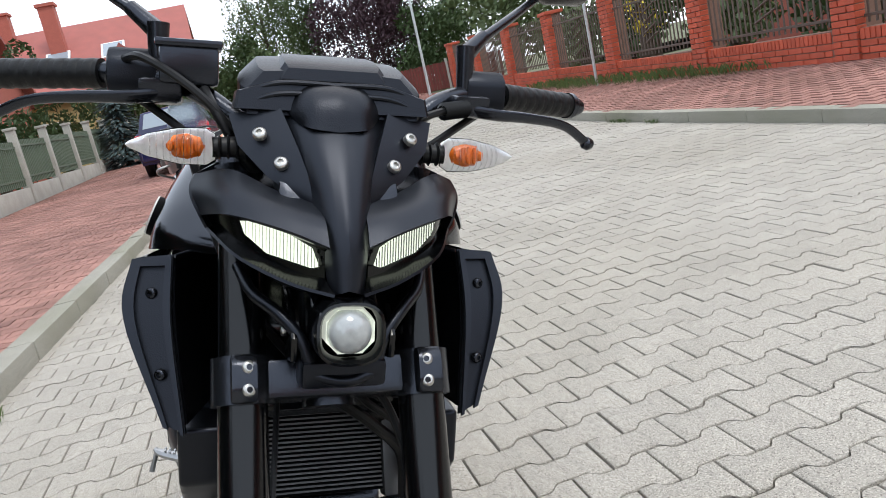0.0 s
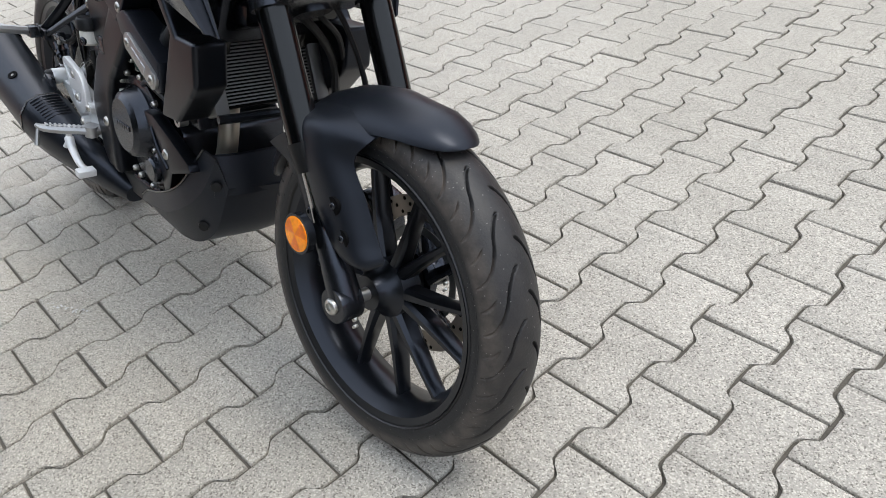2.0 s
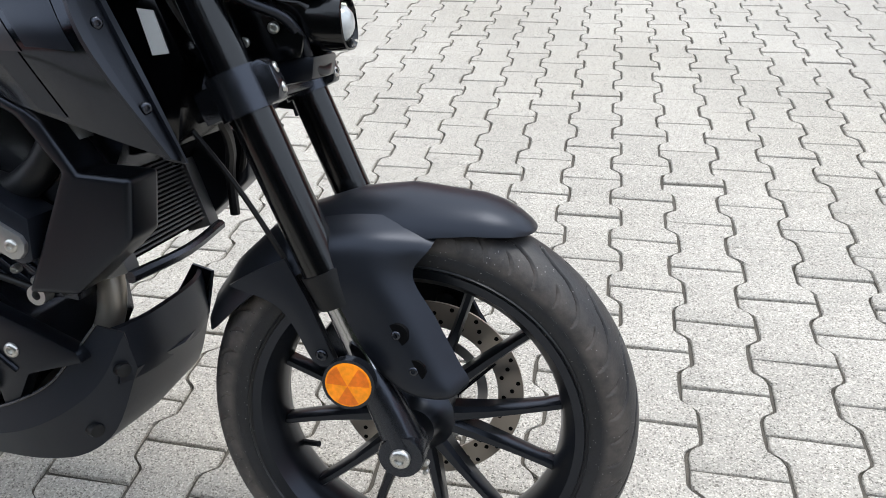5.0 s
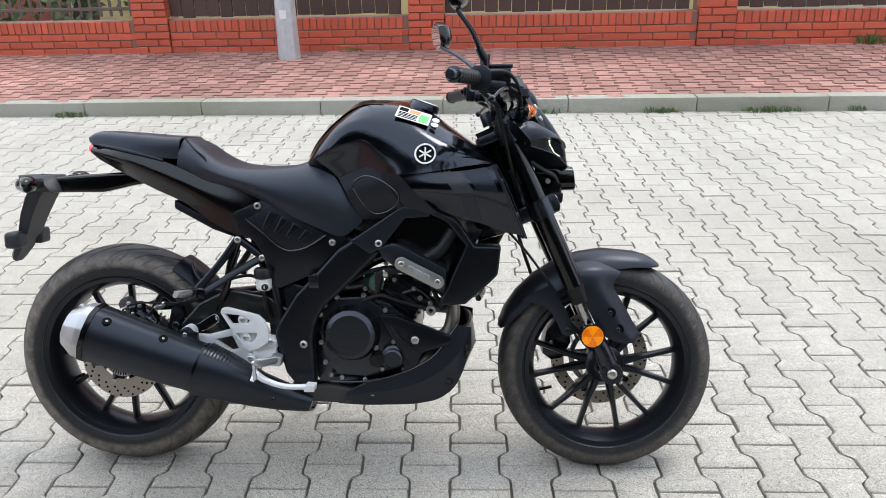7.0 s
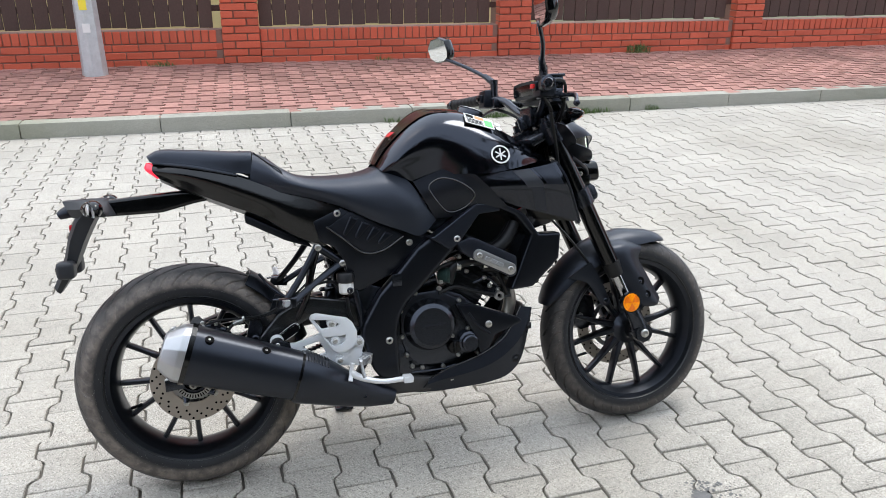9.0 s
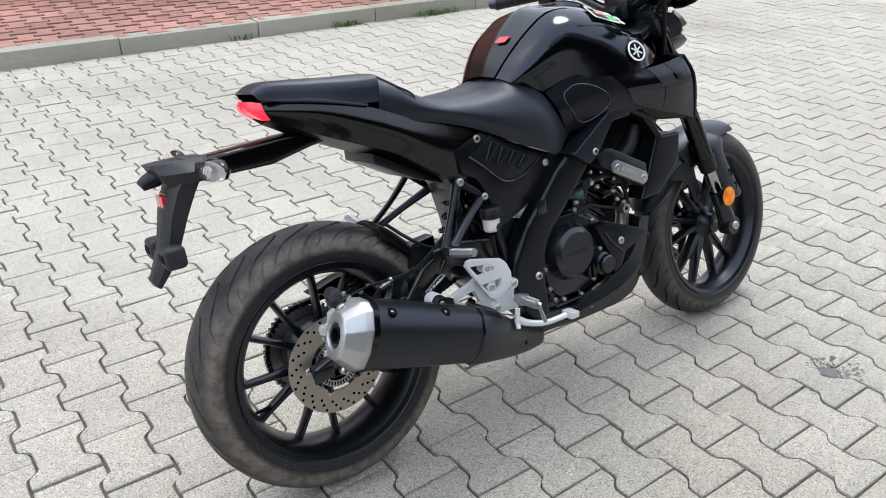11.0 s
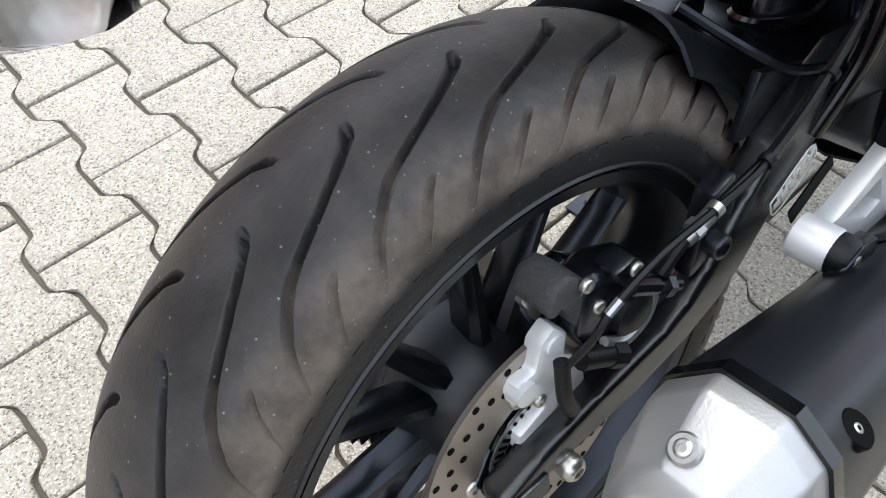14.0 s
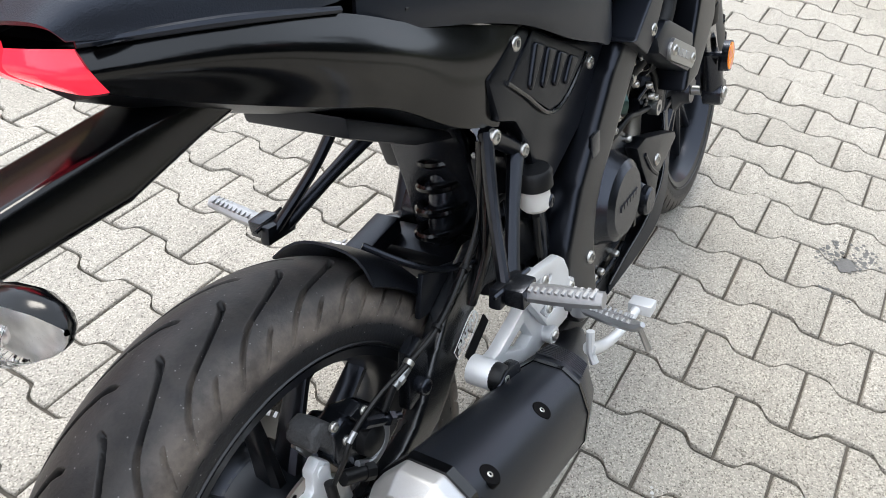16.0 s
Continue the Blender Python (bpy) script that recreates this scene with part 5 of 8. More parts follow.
for s in (-1, 1):
    plate = front("cowl_plate", skin([[(1.100, 0.107, 0.976), (1.114, 0.056, 0.984)], [(1.118, 0.098, 0.945), (1.141, 0.041, 0.945)], [(1.140, 0.070, 0.915), (1.160, 0.030, 0.912)], [(1.162, 0.032, 0.890), (1.174, 0.021, 0.887)]], 8, 13, s, 0.006, cross=False), SATIN, nose)
    for bx, by, bz in ((1.128, 0.078, 0.958), (1.144, 0.058, 0.930)):
        bolt(plate, (bx + 0.001, s * by, bz), (0.75, 0.25 * s, 0.55), 0.0072, turn=STEER)
    brow = front("brow", skin([[(1.165, 0.022, 0.893), (1.150, 0.055, 0.900), (1.120, 0.105, 0.921), (1.078, 0.140, 0.913)],
                             [(1.198, 0.020, 0.876), (1.184, 0.055, 0.888), (1.150, 0.108, 0.902), (1.092, 0.144, 0.897)],
                             [(1.216, 0.019, 0.856), (1.205, 0.055, 0.870), (1.176, 0.104, 0.881), (1.112, 0.134, 0.874)]], 16, 9, s, 0.004), SATIN, nose)
    lip = [(1.221, 0.014, 0.812), (1.205, 0.052, 0.821), (1.176, 0.098, 0.841), (1.114, 0.128, 0.862)]
    front("lamp_surround", skin([[(1.216, 0.019, 0.856), (1.205, 0.055, 0.870), (1.176, 0.104, 0.881), (1.112, 0.134, 0.874)],
                                 [(1.200, 0.021, 0.850), (1.186, 0.055, 0.864), (1.158, 0.100, 0.877), (1.098, 0.130, 0.872)],
                                 [(1.200, 0.021, 0.824), (1.186, 0.052, 0.830), (1.158, 0.096, 0.848), (1.098, 0.126, 0.864)], lip], 16, 13, s, cross=False), GLOSS, nose)
    front("lamp_chin", skin([lip, [(1.17, 0.02, 0.803), (1.14, 0.06, 0.812), (1.11, 0.09, 0.835), (1.085, 0.10, 0.85)]], 12, 5, s, 0.003), MATT, nose)
    front("brow_side", skin([[(1.078, 0.140, 0.913), (1.092, 0.144, 0.897), (1.112, 0.134, 0.874), (1.114, 0.128, 0.862)], [(1.045, 0.105, 0.93), (1.05, 0.11, 0.90), (1.06, 0.105, 0.87), (1.085, 0.10, 0.85)]], 10, 5, s, 0.003), MATT, nose)
    drl = [(0.098, 0.874), (0.088, 0.875), (0.056, 0.866), (0.033, 0.853), (0.027, 0.836), (0.034, 0.834), (0.074, 0.845), (0.094, 0.862)]
    bmx = bmesh.new()
    ring1 = [bmx.verts.new((lamp_x(y) + 0.001, s * y, z)) for y, z in drl]
    ring2 = [bmx.verts.new((lamp_x(y) - 0.018, s * y, z)) for y, z in drl]
    cy, cz = sum(y for y, z in drl) / 8, sum(z for y, z in drl) / 8
    ring0 = [bmx.verts.new((lamp_x(cy + (y - cy) * 0.86) - 0.0005, s * (cy + (y - cy) * 0.86), cz + (z - cz) * 0.72)) for y, z in drl]
    bmx.faces.new(ring0)
    for i in range(8):
        bmx.faces.new((ring0[i], ring0[(i + 1) % 8], ring1[(i + 1) % 8], ring1[i]))
    for i in range(8):
        bmx.faces.new((ring1[i], ring1[(i + 1) % 8], ring2[(i + 1) % 8], ring2[i]))
    bmesh.ops.triangulate(bmx, faces=[f for f in bmx.faces if len(f.verts) > 4])
    lamp = front("daytime_lamp", bmx, LED, nose, "lit white daytime running lamp", smooth=0)
    # added louvre blades that hide the lamp's even glow from the side
    for k in range(23):
        y = 0.0280 + 0.0031 * k
        zt, zb = np.interp(y, (0.027, 0.033, 0.056, 0.088, 0.098), (0.840, 0.852, 0.865, 0.874, 0.874)), np.interp(y, (0.027, 0.034, 0.074, 0.094, 0.098), (0.836, 0.835, 0.846, 0.863, 0.870))
        front("lamp_blade", box(lamp_x(y), lamp_x(y) + 0.0042, s * y - 0.0001, s * y + 0.0001, zb - 0.002, zt + 0.002), SATIN, lamp, smooth=0)

lampbox = front("projector_housing", prism([(1.13, 0.812), (1.190, 0.808), (1.206, 0.796), (1.208, 0.756), (1.175, 0.744), (1.155, 0.77)], -0.034, 0.034, 0.010, 3), GLOSS, label="gloss black projector lamp housing")
bmx = bmesh.new()
sq = [(0.0245, 0.010), (0.0125, 0.0225), (-0.0125, 0.0225), (-0.0245, 0.010), (-0.0245, -0.010), (-0.0125, -0.0225), (0.0125, -0.0225), (0.0245, -0.010)]
r1 = [bmx.verts.new((1.229, y * 0.95, 0.778 + z * 0.95)) for y, z in sq]
r2 = [bmx.verts.new((1.216, y * 0.78, 0.778 + z * 0.78)) for y, z in sq]
r3 = [bmx.verts.new((1.200, y, 0.778 + z)) for y, z in sq]
bmx.faces.new(r2)
for i in range(8):
    bmx.faces.new((r1[i], r1[(i + 1) % 8], r2[(i + 1) % 8], r2[i]))
    bmx.faces.new((r1[i], r1[(i + 1) % 8], r3[(i + 1) % 8], r3[i]))
front("lamp_rim", bmx, LENSLIT, lampbox, "lit white lamp rim", smooth=0)
front("projector_lens", lathe([(0.0218, -0.004), (0.0218, 0.002), (0.019, 0.010), (0.013, 0.015), (0.006, 0.0175), (0, 0.018)], 32, (1.224, 0, 0.777), (1, 0, 0)), material("lens_bowl", (0.42, 0.44, 0.44), 0.05, vary=0.5, scale=60, spec=1.0, coat=1.0), lampbox, "clear projector lens")
hood = [(0.0345 * math.copysign(abs(math.cos(a)) ** 0.7, math.cos(a)), 0.0315 * math.copysign(abs(math.sin(a)) ** 0.7, math.sin(a))) for a in np.linspace(0, 2 * math.pi, 32, endpoint=False)]
hood_rings = [[(x - 0.10 * z * (x > 1.22), y * k, 0.777 + z * k) for y, z in hood] for x, k in ((1.196, 1.02), (1.226, 1.0), (1.236, 0.95), (1.237, 0.87), (1.232, 0.80), (1.222, 0.78))]
front("lamp_hood", loft(hood_rings, False), GLOSS, lampbox, "rounded gloss black lamp hood")
front("lamp_bracket", merge(*[tube([(1.115, s * 0.098, 0.822), (1.15, s * 0.085, 0.800), (1.178, s * 0.062, 0.785), (1.192, s * 0.042, 0.762), (1.200, s * 0.030, 0.728)], 0.0062, 10, 24) for s in (-1, 1)], tube([(1.200, -0.030, 0.728), (1.206, 0, 0.722), (1.200, 0.030, 0.728)], 0.0062, 10)), MATT, lampbox)
front("bracket_cup", prism([(1.15, 0.742), (1.208, 0.742), (1.205, 0.715), (1.16, 0.705)], -0.042, 0.042, 0.006), MATT, lampbox)
for s in (-1, 1):
    front("lamp_wing", prism([(1.10, 0.80), (1.17, 0.79), (1.20, 0.765), (1.195, 0.74), (1.15, 0.73), (1.11, 0.76)], s * 0.045, s * 0.052, 0.003), GLOSS, lampbox)
    bolt(lampbox, (1.165, s * 0.053, 0.772), (0, s, 0), 0.007, turn=STEER)
    bolt(lampbox, (1.13, s * 0.053, 0.755), (0, s, 0), 0.006, turn=STEER)

# instrument panel
dash = front("instrument_panel", loft([[(x + 0.25 * (1.03 - z), y, z) for y, z in ((-0.097 * k, 0.985 + d), (-0.097 * k, 1.010 + d), (-0.078 * k, 1.029 + d), (-0.03 * k, 1.032 + d), (0.03 * k, 1.032 + d), (0.078 * k, 1.029 + d), (0.097 * k, 1.010 + d), (0.097 * k, 0.985 + d))] for x, k, d in ((1.02, 0.86, 0.012), (1.03, 0.96, 0.012), (1.066, 1.0, 0.004), (1.088, 0.98, -0.004), (1.096, 0.92, -0.008))]), GRAIN, label="matt black instrument panel housing", smooth=25)
front("panel_step", loft([[(x + 0.25 * (1.03 - z), y, z) for y, z in ((-0.103 * k, 0.982), (-0.100 * k, 1.000), (-0.062 * k, 1.012), (0.062 * k, 1.012), (0.100 * k, 1.000), (0.103 * k, 0.982))] for x, k in ((1.05, 0.97), (1.06, 1.0), (1.098, 0.99), (1.102, 0.96))]), GRAIN, dash, smooth=25)
front("panel_crest", loft([[(x + 0.25 * (1.03 - z), y, z) for y, z in ((-0.058 * k, 1.022 + d), (-0.050 * k, 1.034 + d), (0.050 * k, 1.034 + d), (0.058 * k, 1.022 + d))] for x, k, d in ((1.03, 0.95, 0.012), (1.066, 1.0, 0.006), (1.092, 1.0, -0.002), (1.098, 0.94, -0.008))]), GRAIN, dash, smooth=25)
for dz in (0.0, -0.011):
    front("panel_groove", tube([(1.104 - 0.3 * dz, -0.094, 0.996 + dz), (1.107 - 0.3 * dz, -0.060, 1.009 + dz), (1.108 - 0.3 * dz, 0, 1.010 + dz), (1.107 - 0.3 * dz, 0.060, 1.009 + dz), (1.104 - 0.3 * dz, 0.094, 0.996 + dz)], 0.0028, 8, 30), MATT, dash)
front("display", box(1.016, 1.026, -0.07, 0.07, 1.005, 1.036, 0.002), GLOSS, dash, "dark glossy display")

# indicators
def indicator(x, y, z, s, put, stem_from, rear=False):
    d = 1 if not rear else -1
    st = put("indicator_stem", tube([stem_from, (x, s * (abs(y) + 0.004), z)], [0.012, 0.010], 12), RUBBER, bike, "ribbed rubber indicator stem")
    for k in range(4):
        t = (k + 0.5) / 4
        p = [stem_from[i] + ((x, s * abs(y), z)[i] - stem_from[i]) * t for i in range(3)]
        put("rib", lathe([(0.010, -0.002), (0.0135, 0), (0.010, 0.002)], 14, p), RUBBER, st)
    L = 0.085 if not rear else 0.066
    lean = 0.18 if rear else 0.0  # the outer end of a rear lamp is swept forward
    def ring(t, rx, rz, half):
        droop = -0.42 if rear else 0.0  # a rear lens looks a little down
        a0 = (np.linspace(-math.pi / 2, math.pi / 2, 9) if half > 0 else np.linspace(math.pi / 2, 3 * math.pi / 2, 9)) + droop
        return [(x + lean * t * L + d * rx * math.cos(a), s * (abs(y) + t * L), z + rz * math.sin(a)) for a in a0]
    if rear:
        prof = ((0.0, 0.012, 0.012), (0.08, 0.022, 0.0185), (0.30, 0.030, 0.0215), (0.60, 0.029, 0.0205), (0.84, 0.020, 0.0150), (0.96, 0.009, 0.007), (1.0, 0.002, 0.002))
    else:
        prof = ((0.0, 0.010, 0.013), (0.10, 0.020, 0.0185), (0.40, 0.024, 0.018), (0.75, 0.015, 0.0115), (0.95, 0.005, 0.004), (1.0, 0.001, 0.001))
    put("indicator_housing", grid([ring(t, rx * (0.72 if rear else 0.8), rz * 1.03, -1) for t, rx, rz in prof]), GLOSS, st)
    put("indicator_reflector", grid([ring(t, 0.002, rz * 0.96, 1) for t, rx, rz in prof]), REFLECTOR, st)
    put("indicator_lens", grid([ring(t, rx, rz, 1) for t, rx, rz in prof]), LENS, st, "clear ribbed lens")
    bulb = merge(*[tube([(x + lean * L * (0.20 + 0.075 * k) + d * 0.0105, s * (abs(y) + L * (0.20 + 0.075 * k)), z - bh), (x + lean * L * (0.20 + 0.075 * k) + d * 0.009, s * (abs(y) + L * (0.20 + 0.075 * k)), z + bh)], [0.0016, 0.0029, 0.0031, 0.0029, 0.0016], 8, 9) for k, bh in enumerate((0.0045, 0.0078, 0.0090, 0.0078, 0.0045))])
    if rear:
        put("indicator_bulb", bulb, REFLECTOR, st)
    else:
        bowl = grid([ring(t, rx, rz, 1) for t, rx, rz in ((0.13, 0.002, 0.002), (0.17, 0.0075, 0.0085), (0.32, 0.0105, 0.0115), (0.46, 0.0085, 0.0095), (0.55, 0.002, 0.002))])
        put("indicator_bulb", merge(bowl, bulb), AMBER, st, "amber bulb insert")
    for k in range(9):
        t = 0.12 + 0.075 * k
        rz = np.interp(t, [q[0] for q in prof], [q[2] for q in prof])
        rx = np.interp(t, [q[0] for q in prof], [q[1] for q in prof])
        put("lens_rib", tube([(x + lean * t * L + d * rx * math.cos(a) * 0.97, s * (abs(y) + t * L), z + rz * math.sin(a) * 0.97) for a in np.linspace(-1.3, 1.3, 7) - (0.42 if rear else 0)], 0.0008, 5, 8), LENS, st)
    return st


for s in (-1, 1):
    indicator(1.10, 0.120, 0.942, s, front, (1.095, s * 0.085, 0.943))

# ---- handlebar and controls ----
half = [(1.040, 0, 0.948), (1.040, 0.05, 0.950), (1.032, 0.095, 0.972), (1.015, 0.145, 1.003), (0.985, 0.205, 1.016), (0.950, 0.29, 1.014), (0.922, 0.362, 1.010)]
bar = front("handlebar", tube([(x, -y, z) for x, y, z in half[:0:-1]] + half, 0.0115, 16, 80), CASTBLACK, label="black tapered handlebar")
front("bar_clamp", box(1.018, 1.062, -0.04, 0.04, 0.915, 0.972, 0.008), CASTBLACK, bar)


def bar_at(y):
    ys = [p[1] for p in half]
    return tuple(np.interp(abs(y), ys, [p[i] for p in half]) if i != 1 else y for i in range(3))


for s in (-1, 1):
    g0, g1 = Vector(bar_at(s * 0.238)), Vector(bar_at(s * 0.358))
    grip = front("grip", tube([g0, g1], 0.0165, 20), RUBBER, bar, "ribbed black rubber grip")
    for k in range(7):
        p = g0.lerp(g1, 0.08 + 0.13 * k)
        front("grip_rib", lathe([(0.0163, -0.006), (0.0170, -0.004), (0.0170, 0.004), (0.0163, 0.006)], 18, p, (g1 - g0).normalized()), RUBBER, grip)
    front("bar_end", lathe([(0, 0.024), (0.010, 0.024), (0.0125, 0.018), (0.0125, 0.006), (0.018, 0.004), (0.018, -0.004)], 18, g1, (g1 - g0).normalized()), CASTBLACK, grip)
    c = Vector(bar_at(s * 0.205))
    sw = front("switch_box", merge(prism([(-0.024, -0.028), (0.018, -0.03), (0.026, -0.01), (0.026, 0.014), (0.012, 0.028), (-0.018, 0.026)], -0.026, 0.026, 0.007, m=Matrix.Translation(c)), box(c.x - 0.030, c.x - 0.02, c.y - 0.015, c.y + 0.012, c.z - 0.012, c.z + 0.012, 0.003)), GRAIN, bar, "black switch box")
    front("switch_button", box(c.x - 0.037, c.x - 0.028, c.y - 0.008, c.y + 0.008, c.z - 0.006, c.z + 0.006, 0.002), material("red_switch", (0.6, 0.02, 0.02), 0.4) if s < 0 else GLOSS, sw)
    pv = Vector(bar_at(s * 0.175)) + Vector((0.03, 0, -0.012))
    holder = front("lever_holder", prism([(-0.045, -0.014), (0.012, -0.012), (0.018, 0.012), (-0.045, 0.018)], -0.022, 0.022, 0.005, m=Matrix.Translation(pv)), CASTBLACK, bar)
    lever = [pv + Vector((0.006, 0, -0.004)), pv + Vector((0.015, s * 0.03, -0.008)), pv + Vector((0.010, s * 0.075, -0.010)), pv + Vector((-0.004, s * 0.13, -0.017)), pv + Vector((-0.026, s * 0.175, -0.038))]
    front("brake_lever" if s < 0 else "clutch_lever", merge(tube(lever, [0.0095, 0.0085, 0.0075, 0.0065, 0.006], 12, 26, 0.6), lathe([(0, -0.009), (0.006, -0.007), (0.009, 0), (0.006, 0.007), (0, 0.009)], 14, lever[-1])), CASTBLACK, bar, "matt black lever with a ball end")
    # mirror
    base = Vector(bar_at(s * 0.178))
    back = -0.070 if s < 0 else -0.105
    stem = front("mirror_stem", merge(tube([base + Vector((0, 0, 0.0)), base + Vector((0, 0, 0.062))], [0.0095, 0.0125, 0.0125], 10), tube([base + Vector((0, 0, 0.052)), base + Vector((-0.018, s * 0.030, 0.078))], [0.0115, 0.0085], 10), tube([base + Vector((-0.012, s * 0.020, 0.070)), base + Vector((back * 0.5, s * 0.078, 0.108)), base + Vector((back, s * 0.135, 0.145))], [0.0065, 0.006, 0.0055], 12, 12)), CASTBLACK, bar, "black mirror stem")
    hc = base + Vector((back - 0.010, s * 0.175, 0.178))
    outline = [(-0.062, -0.012), (-0.052, 0.026), (-0.015, 0.042), (0.040, 0.040), (0.068, 0.016), (0.060, -0.016), (0.030, -0.036), (-0.030, -0.040), (-0.056, -0.030)]
    hm = Matrix.Translation(hc) @ Matrix.Rotation(radians(90 + 12 * s), 4, "Z") @ Matrix.Rotation(radians(-8), 4, "X")
    if s < 0:
        outline = [(-a, b) for a, b in outline[::-1]]
    head = front("mirror_head", loft([[hm @ Vector((a * k, dy, b * k)) for a, b in outline] for k, dy in ((0.93, 0.006), (1.0, 0.002), (1.0, -0.008), (0.9, -0.022), (0.55, -0.034), (0.15, -0.038))]), GLOSS, stem, "black mirror housing")
    mg = bmesh.new()
    mg.faces.new([mg.verts.new(hm @ Vector((a * 0.9, 0.0066, b * 0.9))) for a, b in outline])
    front("mirror_glass", mg, MIRROR, head, "silvered mirror glass", smooth=0)
# brake fluid box on the right, cables and boots
c = Vector(bar_at(-0.145))
front("brake_fluid_reservoir", merge(box(c.x - 0.012, c.x + 0.045, c.y - 0.03, c.y + 0.03, c.z + 0.002, c.z + 0.042, 0.005), box(c.x - 0.016, c.x + 0.049, c.y - 0.034, c.y + 0.034, c.z + 0.040, c.z + 0.048, 0.003)), CASTBLACK, bar, "black square brake fluid reservoir")
front("brake_hose", tube([(1.06, -0.13, 1.0), (1.085, -0.12, 0.98), (1.085, -0.09, 0.93), (1.06, -0.05, 0.88), (1.07, -0.04, 0.80)], 0.0055, 10, 30), RUBBER, bar)
front("throttle_cable", tube([(1.0, -0.215, 1.03), (1.05, -0.19, 1.03), (1.085, -0.13, 0.99), (1.08, -0.08, 0.93), (1.03, -0.03, 0.87)], 0.0045, 8, 30), RUBBER, bar)
front("switch_cable", tube([(0.985, -0.20, 0.99), (1.03, -0.15, 0.955), (1.05, -0.09, 0.91), (1.03, -0.03, 0.85)], 0.005, 8, 30), RUBBER, bar)
front("clutch_cable", tube([(1.045, 0.165, 0.995), (1.07, 0.13, 0.99), (1.085, 0.09, 0.975), (1.06, 0.03, 0.93), (1.02, 0.02, 0.85)], 0.0045, 8, 30), RUBBER, bar)
boot = merge(*[lathe([(0.007, -0.003), (0.0105, 0), (0.007, 0.003)], 14, Vector((1.045, 0.165, 0.995)).lerp(Vector((1.068, 0.132, 0.99)), k / 6), (0.57, -0.82, -0.1)) for k in range(7)])
front("cable_boot", boot, RUBBER, bar)
front("switch_cable", tube([(0.99, 0.20, 0.99), (1.04, 0.14, 0.96), (1.06, 0.08, 0.92), (1.03, 0.03, 0.85)], 0.005, 8, 30), RUBBER, bar)
front("ignition_lock", lathe([(0, 0.035), (0.013, 0.035), (0.016, 0.03), (0.018, 0), (0, 0)], 20, (1.02, 0, 0.915), AXIS), CASTBLACK)

# ---- tank, covers, seat, tail ----
TANK = [[(0.556, 0, 0.836), (0.578, 0, 0.874), (0.63, 0, 0.934), (0.685, 0, 0.974), (0.72, 0, 0.981), (0.82, 0, 0.972), (0.87, 0, 0.948), (0.93, 0, 0.902), (1.00, 0, 0.852)],
        [(0.557, 0.05, 0.832), (0.583, 0.068, 0.872), (0.64, 0.085, 0.928), (0.70, 0.092, 0.962), (0.76, 0.100, 0.965), (0.83, 0.105, 0.950), (0.90, 0.104, 0.914), (0.97, 0.095, 0.872), (1.02, 0.083, 0.838)],
        [(0.560, 0.082, 0.826), (0.592, 0.112, 0.858), (0.64, 0.134, 0.902), (0.69, 0.146, 0.926), (0.76, 0.152, 0.930), (0.84, 0.154, 0.914), (0.92, 0.144, 0.884), (0.98, 0.118, 0.858), (1.03, 0.096, 0.834)],
        [(0.563, 0.095, 0.821), (0.598, 0.126, 0.842), (0.64, 0.145, 0.868), (0.69, 0.156, 0.888), (0.76, 0.170, 0.895), (0.84, 0.180, 0.886), (0.92, 0.174, 0.866), (0.98, 0.138, 0.849), (1.035, 0.102, 0.830)],
        [(0.567, 0.100, 0.816), (0.604, 0.122, 0.824), (0.645, 0.134, 0.832), (0.70, 0.149, 0.845), (0.76, 0.174, 0.853), (0.84, 0.196, 0.848), (0.92, 0.194, 0.840), (0.98, 0.154, 0.836), (1.035, 0.105, 0.826)],
        [(0.575, 0.096, 0.808), (0.62, 0.114, 0.797), (0.66, 0.121, 0.783), (0.70, 0.136, 0.795), (0.76, 0.168, 0.802), (0.82, 0.198, 0.799), (0.90, 0.206, 0.808), (0.97, 0.170, 0.818), (1.035, 0.106, 0.820)]]
tank = part("fuel_tank", skin(TANK, 48, 41, 1, 0.0, True), TANKBLACK, bike, "satin black fuel tank", smooth=60)
part("tank_pad", skin([TANK[0][:5], TANK[1][:5]], 16, 9, 1, 0.0, True, lift=0.0), GLOSS, tank, "gloss black tank pad").matrix_basis = Matrix.Translation((-0.0025, 0, 0.0022))
part("pad_mark", skin([[(0.600, 0.012, 0.903), (0.612, 0.02, 0.916)], [(0.606, 0.045, 0.903), (0.62, 0.05, 0.915)]], 5, 5, -1, 0.001), REDLENS, tank).matrix_basis = Matrix.Translation((-0.005, 0, 0.006))
part("fuel_cap", lathe([(0, 0.012), (0.034, 0.012), (0.038, 0.008), (0.040, -0.006), (0, -0.01)], 32, (0.850, 0, 0.962), (0.33, 0, 0.94)), CASTBLACK, tank, "round black fuel cap")
part("cap_ring", lathe([(0.030, 0.0125), (0.034, 0.0145), (0.037, 0.0125)], 32, (0.850, 0, 0.962), (0.33, 0, 0.94)), BRUSHED, tank)
part("tank_edge_line", tube([(0.605, -0.10, 0.846), (0.612, -0.108, 0.853), (0.640, -0.128, 0.885), (0.655, -0.130, 0.902)], 0.0022, 6, 16), GLOSS, tank)
